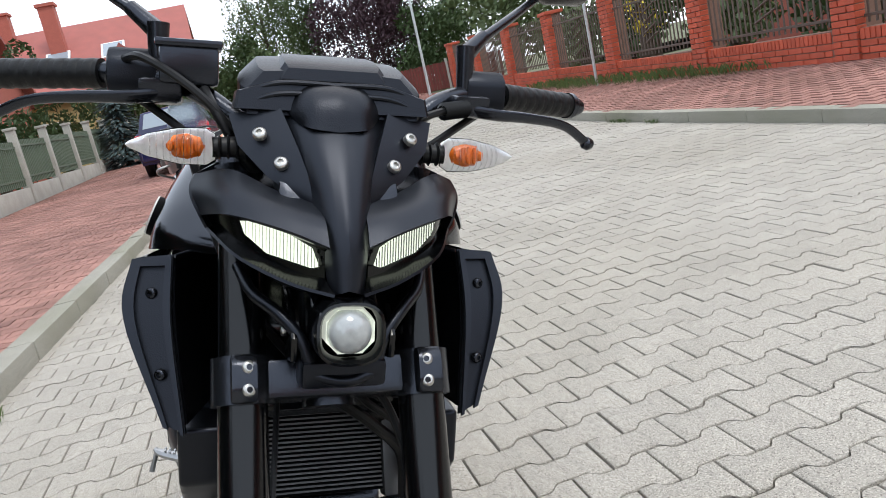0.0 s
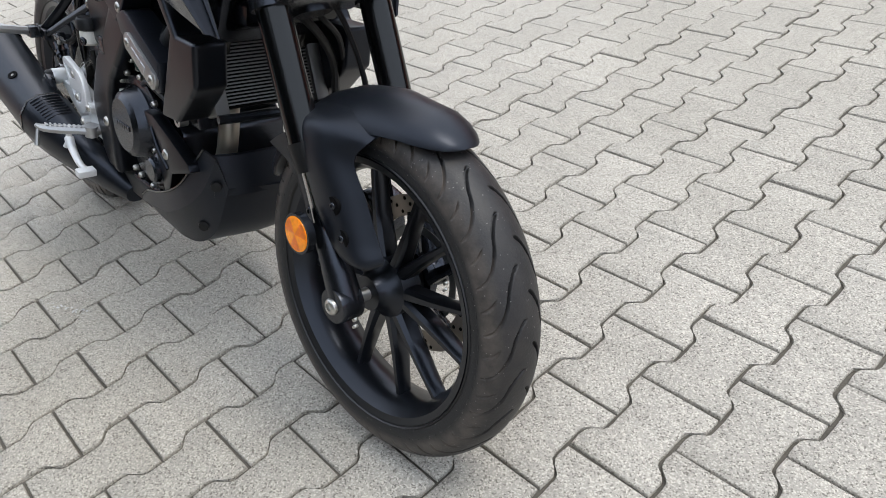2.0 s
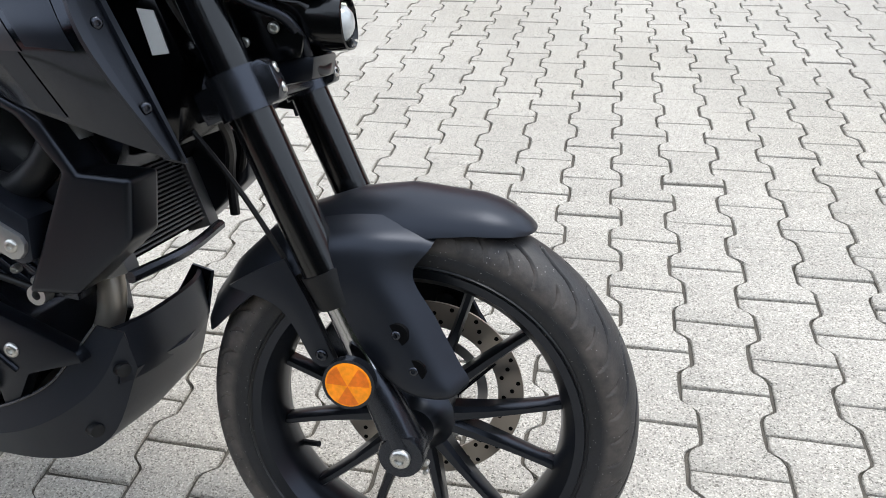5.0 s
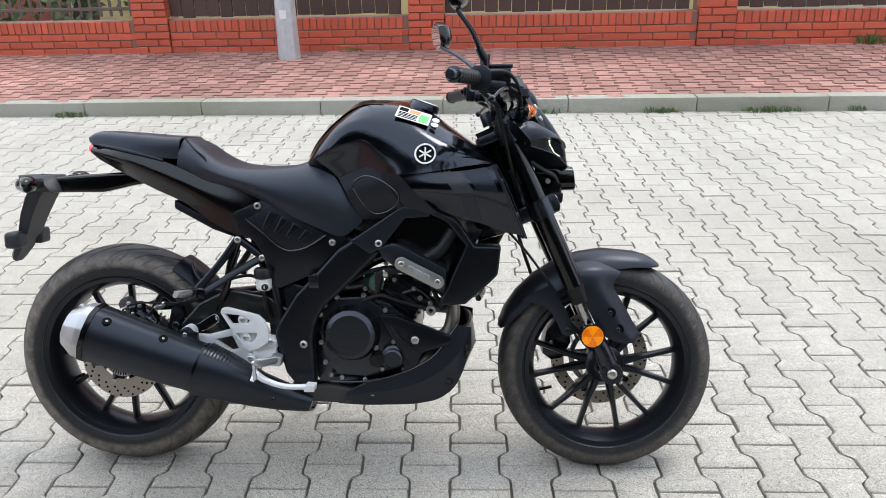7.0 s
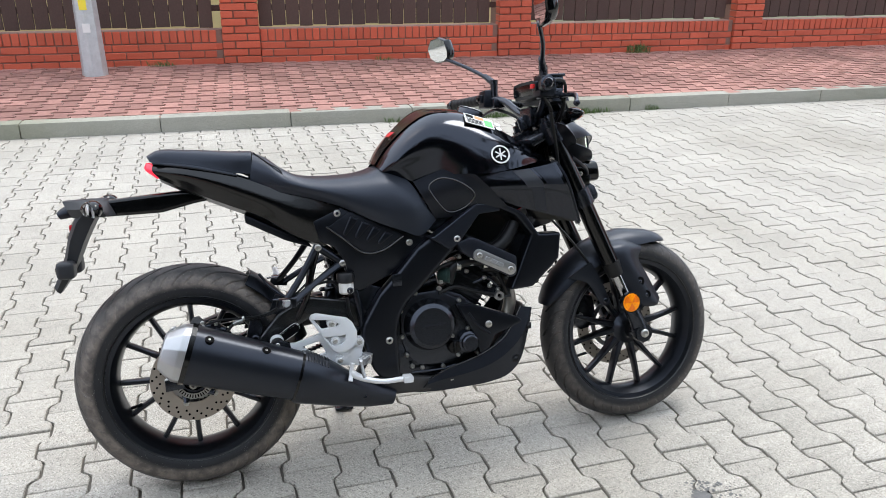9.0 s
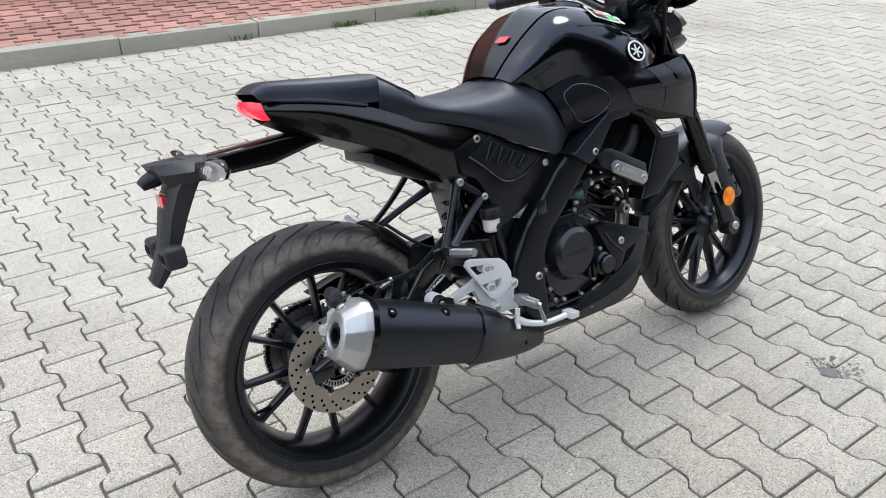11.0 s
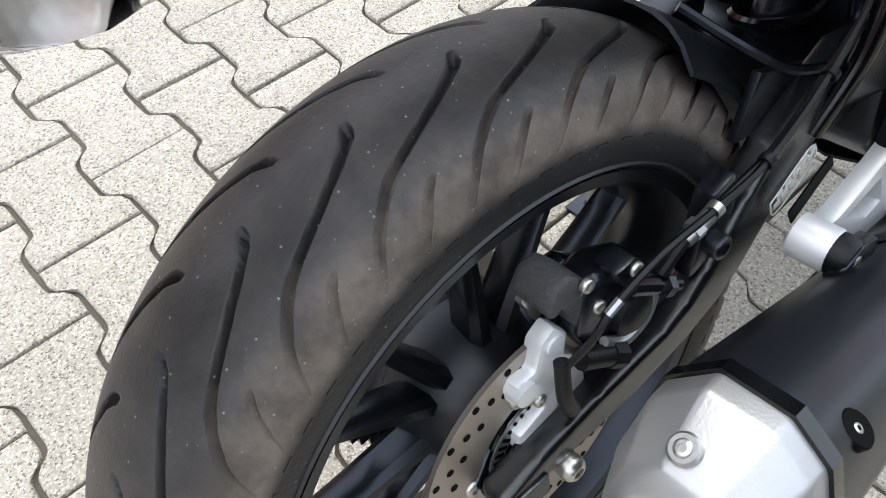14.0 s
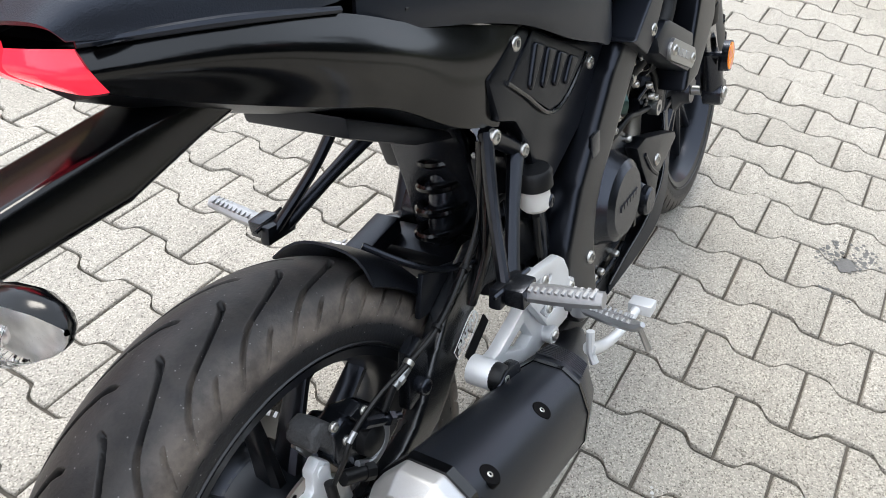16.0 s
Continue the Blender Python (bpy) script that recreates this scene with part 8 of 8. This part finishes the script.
# chain and sprocket on the left
spk = part("rear_sprocket", lathe([(0.05, 0.070), (0.098, 0.070), (0.098, 0.076), (0.05, 0.076)], 48, (RX, 0, RZ), closed=True), BRUSHED, bike, "toothed steel rear sprocket")
teeth = bmesh.new()
for k in range(48):
    a = 2 * math.pi * k / 48
    b = box(0.096, 0.105, 0.0705, 0.0755, -0.0025, 0.0025)
    bmesh.ops.transform(b, matrix=Matrix.Translation((RX, 0, RZ)) @ Matrix.Rotation(-a, 4, "Y"), verts=b.verts)
    teeth = merge(teeth, b)
tagged(part("tooth_ring", teeth, BRUSHED, spk, smooth=0), "sprocket teeth", kind="stuff")
def links(p, q, count):
    bm = bmesh.new()
    for k in range(count):
        c = Vector(p).lerp(Vector(q), (k + 0.5) / count)
        b = box(c.x - 0.0058, c.x + 0.0058, 0.066, 0.080, c.z - 0.005, c.z + 0.005, 0)
        bm = merge(bm, b)
    return bm
chain_bm = merge(links((RX, 0, RZ + 0.104), (0.52, 0, 0.425), 42), links((RX, 0, RZ - 0.104), (0.52, 0, 0.365), 42))
for k in range(26):
    a = radians(90 + 180 * k / 25)
    c = (RX + 0.104 * math.cos(a), RZ + 0.104 * math.sin(a))
    chain_bm = merge(chain_bm, box(c[0] - 0.0055, c[0] + 0.0055, 0.066, 0.080, c[1] - 0.005, c[1] + 0.005))
part("drive_chain", chain_bm, CASTBLACK, bike, "greasy dark drive chain", smooth=0)
part("chain_guard", prism([(0.05, 0.425), (0.12, 0.445), (0.40, 0.475), (0.40, 0.45), (0.10, 0.415)], 0.06, 0.10, 0.004), MATT, bike, "black chain guard")
part("cush_hub", lathe([(0.045, 0.03), (0.075, 0.03), (0.075, 0.062), (0.045, 0.066)], 32, (RX, 0, RZ), closed=True), WHEELBLACK, bike)
# rear caliper and hoses
rc = part("rear_caliper", merge(prism([(0.066, 0.450), (0.096, 0.454), (0.130, 0.434), (0.146, 0.408), (0.138, 0.385), (0.108, 0.366), (0.078, 0.374), (0.060, 0.410)], -0.112, -0.080, 0.009, 3), prism([(0.062, 0.444), (0.086, 0.446), (0.104, 0.430), (0.100, 0.396), (0.072, 0.400)], -0.082, -0.062, 0.007, 3), prism([(0.085, 0.46), (0.105, 0.462), (0.118, 0.44), (0.100, 0.432)], -0.122, -0.10, 0.004)), CASTBLACK, bike, "black rear brake caliper")
rc.matrix_basis = Matrix.Translation((0, 0.023, 0))
part("caliper_bridge", prism([(0.0382, 0.4538), (0.0462, 0.467), (0.062, 0.4683), (0.0792, 0.4472), (0.0818, 0.4195), (0.0739, 0.405), (0.0633, 0.4116), (0.0594, 0.4327), (0.0514, 0.4446), (0.0422, 0.4406)], -0.108, -0.072, 0.006, 3), CALIPERCOVER, rc, "rough dark caliper bridge over the disc")
part("brake_pad", prism([(0.040, 0.440), (0.056, 0.452), (0.066, 0.420), (0.052, 0.412)], -0.082, -0.074, 0.002), BRUSHED, rc)
part("piston_cover", lathe([(0, -0.126), (0.012, -0.126), (0.018, -0.122), (0.0195, -0.10)], 24, (0.108, 0, 0.404)), RUBBER, rc)
part("caliper_rim", tube([(0.082, -0.116, 0.392), (0.100, -0.117, 0.378), (0.124, -0.117, 0.384), (0.136, -0.117, 0.402)], [0.004, 0.006, 0.006, 0.004], 8, 14), SILVER, rc)
part("caliper_bracket", merge(prism([(0.034, 0.420), (0.048, 0.428), (0.060, 0.412), (0.056, 0.392), (0.074, 0.376), (0.078, 0.330), (0.050, 0.306), (0.006, 0.322), (0.008, 0.340), (0.034, 0.350), (0.030, 0.366), (0.006, 0.380), (0.010, 0.398), (0.028, 0.398)], -0.104, -0.088, 0.004), tube([(0.016, -0.108, 0.388), (0.016, -0.090, 0.388)], 0.0095, 16), tube([(0.046, -0.106, 0.412), (0.046, -0.090, 0.412)], 0.0075, 16)), ALUPAINT, rc, "cast silver caliper bracket")
part("slide_pin", merge(tube([(0.060, -0.114, 0.392), (0.086, -0.120, 0.378)], 0.0085, 12), tube([(0.084, -0.119, 0.379), (0.094, -0.122, 0.373)], 0.0105, 8)), RUBBER, rc)
part("bleed_nipple", merge(tube([(0.100, -0.122, 0.438), (0.122, -0.126, 0.424)], 0.0065, 8), tube([(0.122, -0.126, 0.424), (0.146, -0.128, 0.408)], 0.0048, 10), lathe([(0, -0.004), (0.0085, -0.004), (0.0085, 0.004), (0, 0.004)], 6, (0.132, -0.127, 0.417), (0.82, -0.1, -0.55))), CASTBLACK, rc)
for at in ((0.080, -0.113, 0.428), (0.030, -0.104, 0.364), (0.104, -0.123, 0.452), (0.070, -0.112, 0.456)):
    bolt(rc, at, (0, -1, 0), 0.0056)
part("sensor_plug", tube([(0.044, -0.112, 0.402), (0.040, -0.118, 0.372), (0.046, -0.118, 0.352)], [0.006, 0.006, 0.007], 10, 10), RUBBER, rc)
hose = part("rear_brake_hose", tube([(0.130, -0.124, 0.428), (0.150, -0.128, 0.450), (0.195, -0.128, 0.458), (0.246, -0.128, 0.466), (0.306, -0.127, 0.500), (0.360, -0.125, 0.528), (0.412, -0.122, 0.532), (0.440, -0.120, 0.500)], 0.0042, 8, 44), RUBBER, bike, "black rear brake hose")
hose.matrix_basis = Matrix.Translation((0, 0.023, 0))
part("rear_sensor_cable", tube([(0.046, -0.116, 0.400), (0.056, -0.128, 0.428), (0.070, -0.132, 0.450), (0.115, -0.132, 0.462), (0.170, -0.132, 0.462), (0.230, -0.132, 0.466), (0.306, -0.130, 0.507), (0.355, -0.124, 0.55), (0.375, -0.11, 0.60)], 0.0028, 6, 44), RUBBER, hose)
part("cable_sleeve", tube([(0.066, -0.1315, 0.447), (0.076, -0.133, 0.454)], 0.0034, 8), SILVER, hose)
part("banjo", merge(tube([(0.148, -0.127, 0.448), (0.172, -0.129, 0.456)], 0.0062, 10), tube([(0.155, -0.127, 0.451), (0.162, -0.128, 0.453)], 0.008, 6)), BRUSHED, hose)
for at, mt in (((0.174, -0.131, 0.461), ZINC), ((0.232, -0.131, 0.466), RUBBER), ((0.300, -0.13, 0.500), RUBBER)):
    part("hose_clip", lathe([(0.0045, -0.003), (0.0062, -0.003), (0.0062, 0.003), (0.0045, 0.003)], 14, at, (0.95, 0, 0.3), True), mt, hose)
part("frame_pipe", tube([(0.31, -0.10, 0.44), (0.34, -0.11, 0.50), (0.355, -0.11, 0.56), (0.375, -0.105, 0.625)], [0.008, 0.010, 0.011], 10, 16), GLOSS, bike)
part("frame_pipe", tube([(0.44, -0.10, 0.62), (0.46, -0.105, 0.55), (0.478, -0.11, 0.46), (0.485, -0.11, 0.40)], 0.010, 10, 16), CASTBLACK, bike)
part("swing_pivot_block", prism([(0.44, 0.46), (0.50, 0.52), (0.56, 0.50), (0.56, 0.33), (0.50, 0.29), (0.45, 0.34)], -0.095, 0.095, 0.01), CASTBLACK, bike)

# ---- number plate holder ----
PLATEGREY = material("satin_grey_black_plastic", (0.016, 0.0178, 0.021), 0.5, vary=0.1, scale=8, fine=900, bump=0.08, spec=0.4)
plate = part("plate_holder", merge(prism([(0.10, 0.800), (0.02, 0.796), (-0.10, 0.788), (-0.186, 0.782), (-0.20, 0.765), (-0.16, 0.744), (-0.006, 0.745), (0.08, 0.764), (0.12, 0.77)], -0.034, 0.034, 0.008, 3)), GLOSS, bike, "black number plate holder without a plate")
part("holder_head", loft([[(x + dx + 0.03, y * k, z) for x, y, z in ((-0.165, -0.062, 0.748), (-0.175, -0.070, 0.770), (-0.185, -0.045, 0.790), (-0.19, 0.045, 0.790), (-0.175, 0.070, 0.770), (-0.165, 0.062, 0.748))] for dx, k in ((0.02, 0.6), (0.0, 1.0), (-0.035, 1.0), (-0.065, 0.8), (-0.085, 0.55))]), PLATEGREY, plate, smooth=40)
part("holder_blade", loft([[(x + 0.03, -w - 0.004, z), (x + 0.024, -w * 0.6 - 0.004, z + 0.012), (x + 0.024, w * 0.6 - 0.004, z + 0.012), (x + 0.03, w - 0.004, z), (x + 0.03 + d, w * 0.9 - 0.004, z - 0.006), (x + 0.03 + d, -w * 0.9 - 0.004, z - 0.006)] for x, w, z, d in ((-0.205, 0.052, 0.780, 0.030), (-0.238, 0.050, 0.735, 0.034), (-0.258, 0.046, 0.690, 0.030), (-0.272, 0.040, 0.640, 0.022), (-0.290, 0.032, 0.595, 0.014), (-0.308, 0.018, 0.562, 0.008))]), PLATEGREY, plate, smooth=40)
part("blade_rib", loft([[(x + 0.027, -w, z), (x + 0.020, -w * 0.6, z + 0.003), (x + 0.020, w * 0.6, z + 0.003), (x + 0.027, w, z)] for x, w, z in ((-0.255, 0.010, 0.690), (-0.262, 0.019, 0.672), (-0.272, 0.019, 0.640), (-0.283, 0.015, 0.612), (-0.290, 0.006, 0.595))]), PLATEGREY, plate, smooth=25)
# dark disc in place of a shaded hole
part("blade_hole", lathe([(0, -0.002), (0.0055, -0.002), (0.0055, 0.004), (0, 0.004)], 14, (-0.268, -0.003, 0.582), (-0.9, 0, 0.4)), INK_AND_GAP, plate)
for s in (-1, 1):
    part("plate_lug", box(-0.264, -0.222, s * 0.026, s * 0.080, 0.598, 0.642, 0.013, 4), PLATEGREY, plate)
    # dark bar in place of a shaded slot
    part("lug_slot", box(-0.2655, -0.262, s * 0.040, s * 0.070, 0.613, 0.629, 0.0008, 1), INK_AND_GAP, plate)
part("plate_lamp", tube([(-0.185, 0.0, 0.776), (-0.248, 0.006, 0.757), (-0.258, 0.006, 0.752)], [0.020, 0.018, 0.011], 16, 8, 0.8), GRAIN, plate, "black number plate lamp")
part("rear_reflector", merge(box(-0.232, -0.222, -0.022, 0.026, 0.695, 0.729, 0.002)), REDLENS, plate, "red rear reflector")
part("reflector_back", box(-0.223, -0.196, -0.026, 0.030, 0.691, 0.733, 0.003), CASTBLACK, plate)
for s in (-1, 1):
    indicator(-0.157, 0.102, 0.772, s, part, (-0.160, s * 0.050, 0.770), True)

# ---- a second motorcycle and a car parked farther down the street ----
tourer = thing("touring_motorcycle", "grey touring motorcycle with a clear windscreen parked by the kerb", "motorcycle", Matrix.Translation((-9.0, -1.12, rise(-9))) @ Matrix.Rotation(radians(4), 4, "Z") @ Matrix.Rotation(radians(-9), 4, "X"))
GREYPAINT = material("silver_grey_paint", (0.17, 0.175, 0.18), 0.3, 0.6, vary=0.06, coat=0.4)
for name, x, w in (("front_wheel", 0.0, 0.055), ("rear_wheel", -1.48, 0.075)):
    wh = part(name, lathe([(0.215, -w * 0.7), (0.225, -w * 0.7), (0.21, 0), (0.225, w * 0.7), (0.215, w * 0.7), (0.195, 0)], 40, (x, 0, 0.305), closed=True), BRUSHED, tourer, "cast alloy wheel")
    part("tyre", lathe([(0.215, -w * 0.85), (0.262, -w), (0.29, -w * 0.72), (0.304, -w * 0.3), (0.304, w * 0.3), (0.29, w * 0.72), (0.262, w), (0.215, w * 0.85)], 48, (x, 0, 0.305)), RUBBER, wh)
    for k in range(6):
        a = k * math.pi / 3
        part("spoke", tube([(x + 0.03 * math.cos(a), 0, 0.305 + 0.03 * math.sin(a)), (x + 0.2 * math.cos(a), 0, 0.305 + 0.2 * math.sin(a))], [0.018, 0.013], 8), BRUSHED, wh)
    part("hub", lathe([(0, -0.05), (0.04, -0.05), (0.05, 0), (0.04, 0.05), (0, 0.05)], 16, (x, 0, 0.305)), CASTBLACK, wh)
    for s in (-1, 1):
        part("brake_disc", lathe([(0.09, s * 0.062), (0.145, s * 0.062), (0.145, s * 0.067), (0.09, s * 0.067)], 40, (x, 0, 0.305), closed=True), BRUSHED, wh)
for s in (-1, 1):
    part("fork_leg", tube([(0.02, s * 0.09, 0.30), (-0.12, s * 0.09, 0.62), (-0.26, s * 0.09, 0.92)], [0.028, 0.026, 0.022], 12), BRUSHED, tourer, "silver fork leg")
    part("fork_shield", skin([[(0.06, 0.105, 0.30), (-0.04, 0.108, 0.62)], [(0.0, 0.125, 0.30), (-0.09, 0.125, 0.62)], [(-0.05, 0.11, 0.30), (-0.14, 0.11, 0.60)]], 8, 7, s, 0.004), GREYPAINT, tourer)
rings = []
for deg in np.linspace(35, 165, 12):
    a = radians(deg)
    rings.append([((0.325 - 0.03 * abs(t) ** 2) * math.cos(a), 0.085 * t, 0.305 + (0.325 - 0.03 * abs(t) ** 2) * math.sin(a)) for t in np.linspace(-1, 1, 9)])
bm = grid(rings)
bmesh.ops.solidify(bm, geom=bm.faces[:], thickness=0.004)
part("front_mudguard", bm, GREYPAINT, tourer, "silver front mudguard")
fair = part("fairing", skin([[(-0.02, 0, 0.98), (-0.18, 0, 1.06), (-0.36, 0, 1.07)], [(-0.03, 0.16, 0.96), (-0.20, 0.24, 1.03), (-0.40, 0.26, 1.04)], [(-0.04, 0.20, 0.86), (-0.24, 0.34, 0.90), (-0.50, 0.36, 0.92)], [(-0.08, 0.17, 0.72), (-0.28, 0.32, 0.70), (-0.60, 0.36, 0.70)], [(-0.16, 0.12, 0.58), (-0.34, 0.24, 0.50), (-0.66, 0.30, 0.48)]], 14, 17, 1, 0.006, True), GREYPAINT, tourer, "broad silver grey fairing")
part("front_grille", prism([(-0.14, 0.56), (-0.04, 0.70), (-0.02, 0.85), (-0.30, 0.84), (-0.30, 0.56)], -0.19, 0.19, 0.02), CASTBLACK, fair)
part("headlamp", skin([[(-0.005, 0, 0.945), (-0.008, 0.07, 0.943), (-0.03, 0.15, 0.935)], [(0.002, 0, 0.90), (-0.002, 0.08, 0.90), (-0.025, 0.165, 0.90)], [(-0.002, 0, 0.855), (-0.006, 0.07, 0.858), (-0.03, 0.155, 0.87)]], 10, 9, 1, 0.006, True), REFLECTOR, fair, "wide clear headlamp")
for s in (-1, 1):
    part("indicator", lathe([(0, 0.02), (0.03, 0.018), (0.042, 0), (0, -0.01)], 16, (-0.055, s * 0.225, 0.78), (1, 0.2 * s, 0)), ORANGE, fair, "orange indicator")
    part("mirror", merge(tube([(-0.28, s * 0.26, 1.0), (-0.30, s * 0.40, 0.98)], 0.012, 8), lathe([(0, 0.04), (0.05, 0.03), (0.075, 0), (0.06, -0.03), (0, -0.035)], 16, (-0.30, s * 0.46, 0.97), (1, 0, 0))), GREYPAINT, tourer, "rounded mirror housing")
    part("crash_bar", tube([(-0.30, s * 0.22, 0.62), (-0.26, s * 0.42, 0.56), (-0.36, s * 0.43, 0.50), (-0.55, s * 0.25, 0.42)], 0.016, 8, 20), BRUSHED, tourer)
    part("pannier", box(-1.72, -1.22, s * 0.24, s * 0.44, 0.55, 0.95, 0.06, 3), GREYPAINT, tourer, "hard side pannier")
    part("fork_bar", tube([(-0.36, s * 0.06, 1.05), (-0.45, s * 0.22, 1.08), (-0.58, s * 0.36, 1.06)], 0.014, 8, 12), CASTBLACK, tourer)
part("windscreen", skin([[(-0.16, 0, 1.05), (-0.26, 0, 1.25), (-0.34, 0, 1.44)], [(-0.17, 0.12, 1.04), (-0.27, 0.16, 1.25), (-0.35, 0.14, 1.43)], [(-0.22, 0.23, 1.02), (-0.33, 0.25, 1.22), (-0.40, 0.20, 1.38)]], 10, 9, 1, 0.004, True), SCREEN, tourer, "tall hazy windscreen")
part("tank", loft([[(x, w * math.cos(a), z + h * math.sin(a)) for a in np.linspace(0, 2 * math.pi, 12, endpoint=False)] for x, w, z, h in ((-0.40, 0.10, 0.86, 0.10), (-0.55, 0.17, 0.88, 0.14), (-0.75, 0.16, 0.86, 0.13), (-0.9, 0.10, 0.80, 0.08))]), GREYPAINT, tourer)
part("engine", box(-0.85, -0.35, -0.22, 0.22, 0.28, 0.72, 0.05), CASTBLACK, tourer, "dark engine block")
part("seat", loft([[(x, w * math.cos(a), z + h * math.sin(a)) for a in np.linspace(0, 2 * math.pi, 12, endpoint=False)] for x, w, z, h in ((-0.85, 0.12, 0.80, 0.05), (-1.1, 0.17, 0.80, 0.06), (-1.35, 0.16, 0.86, 0.07), (-1.65, 0.12, 0.88, 0.05))]), VINYL, tourer, "black dual seat")
part("side_stand", merge(tube([(-0.72, 0.18, 0.30), (-0.62, 0.34, 0.10), (-0.60, 0.37, 0.055)], 0.014, 8), box(-0.65, -0.55, 0.34, 0.41, 0.052, 0.064, 0.003)), CASTBLACK, tourer, "side stand")
part("exhaust", tube([(-0.5, -0.2, 0.30), (-1.0, -0.22, 0.28), (-1.7, -0.26, 0.36)], [0.03, 0.05, 0.055], 14, 14), BRUSHED, tourer)

car = thing("car", "dark blue hatchback car parked half on the pavement", "car", pose(-18.6, -1.95, left_walk_level(-18, -2.1), 0, math.degrees(math.atan(0.018)), 180))
def car_ring(x, w, z0, z1, wt, n=5):
    """A body section: sill, flank, shoulder."""
    return [(x, -w, z0), (x, -w - 0.02, (z0 + z1) / 2), (x, -wt, z1), (x, 0, z1 + 0.02), (x, wt, z1), (x, w + 0.02, (z0 + z1) / 2), (x, w, z0), (x, 0, z0 - 0.02)]
part("body", loft([car_ring(*r) for r in ((-2.02, 0.70, 0.34, 0.80, 0.66), (-1.95, 0.80, 0.24, 0.94, 0.76), (-1.2, 0.82, 0.20, 0.97, 0.79), (0.0, 0.82, 0.20, 0.95, 0.79), (0.9, 0.82, 0.20, 0.92, 0.78), (1.7, 0.78, 0.22, 0.80, 0.70), (1.98, 0.68, 0.34, 0.66, 0.60))]), CARBLUE, car, smooth=50)
part("roof", loft([[(x, -w, z0), (x, -wt, z1), (x, 0, z1 + 0.03), (x, wt, z1), (x, w, z0)] for x, w, z0, wt, z1 in ((-1.95, 0.74, 0.93, 0.70, 0.96), (-1.62, 0.76, 0.95, 0.60, 1.36), (-0.6, 0.77, 0.95, 0.60, 1.44), (0.2, 0.77, 0.94, 0.58, 1.40), (1.0, 0.74, 0.90, 0.66, 0.93))]), CARBLUE, car, smooth=40)
part("rear_window", skin([[(-1.91, 0, 1.01), (-1.67, 0, 1.35)], [(-1.91, 0.60, 1.01), (-1.66, 0.52, 1.33)]], 6, 5, 1, 0.006, True), WINDOW, car).matrix_basis = Matrix.Translation((-0.02, 0, 0.0))
for s in (-1, 1):
    part("side_window", skin([[(-1.5, 0.765, 1.0), (-0.5, 0.775, 1.0), (0.6, 0.765, 0.98)], [(-1.4, 0.635, 1.32), (-0.5, 0.625, 1.39), (0.15, 0.62, 1.36)]], 9, 5, s, 0.004), WINDOW, car)
    part("tail_lamp", box(-2.03, -1.90, s * 0.60, s * 0.80, 0.66, 0.90, 0.02), REDLENS, car, "red tail lamp")
    part("lamp_stripe", box(-2.036, -1.96, s * 0.62, s * 0.78, 0.74, 0.79, 0.006), LABELWHITE, car)
    for x in (-1.25, 1.22):
        wh = part("wheel", lathe([(0.0, 0.09), (0.09, 0.09), (0.17, 0.07), (0.19, 0.08), (0.19, -0.06), (0, -0.06)], 28, (x, s * 0.74, 0.30), (0, s, 0)), BRUSHED, car)
        part("tyre", lathe([(0.19, 0.08), (0.27, 0.09), (0.30, 0.06), (0.30, -0.08), (0.27, -0.10), (0.19, -0.09)], 32, (x, s * 0.74, 0.30), (0, s, 0)), RUBBER, wh)
        part("wheel_arch", lathe([(0.30, 0.0), (0.335, 0.105), (0.35, 0.105), (0.35, 0.0)], 28, (x, s * 0.72, 0.30), (0, s, 0)), RUBBER, car)
part("bumper", box(-2.07, -1.86, -0.76, 0.76, 0.30, 0.52, 0.05, 3), CARBLUE, car)
part("plate_panel", box(-2.085, -2.06, -0.26, 0.26, 0.56, 0.67, 0.004), LABELWHITE, car)

# ---- near paving stones, each a piece of the road ----
def stone_mesh(seed):
    rng = random.Random(seed)
    bm = bmesh.new()
    rings, m = [], len(FINE)
    wob = [(rng.uniform(-0.0007, 0.0007), rng.uniform(-0.0007, 0.0007)) for _ in range(m)]
    for inset, z in ((0.0028, 0.0), (0.0008, -0.0016), (0.0, -0.0042), (0.0, -0.035)):
        rings.append([bm.verts.new((x + a, y + b, z)) for (x, y), (a, b) in zip(stone_points(inset, FINE) @ ASKEW.T, wob)])
    bm.faces.new(rings[0])
    for a, b in zip(rings, rings[1:]):
        for j in range(m):
            bm.faces.new((a[j], b[j], b[(j + 1) % m], a[(j + 1) % m]))
    return mesh("paver", bm, PAVER, 50)


STONES = [stone_mesh(k) for k in range(6)]
for i, (x, y) in enumerate(near_stones):
    ob = new("paver", STONES[i % 6])
    ob.parent = road
    ob.matrix_basis = pose(x, y, random.gauss(0, 0.001), random.gauss(0, 0.35), random.gauss(0, 0.35), random.gauss(0, 0.4) + (180 if i % 2 else 0))
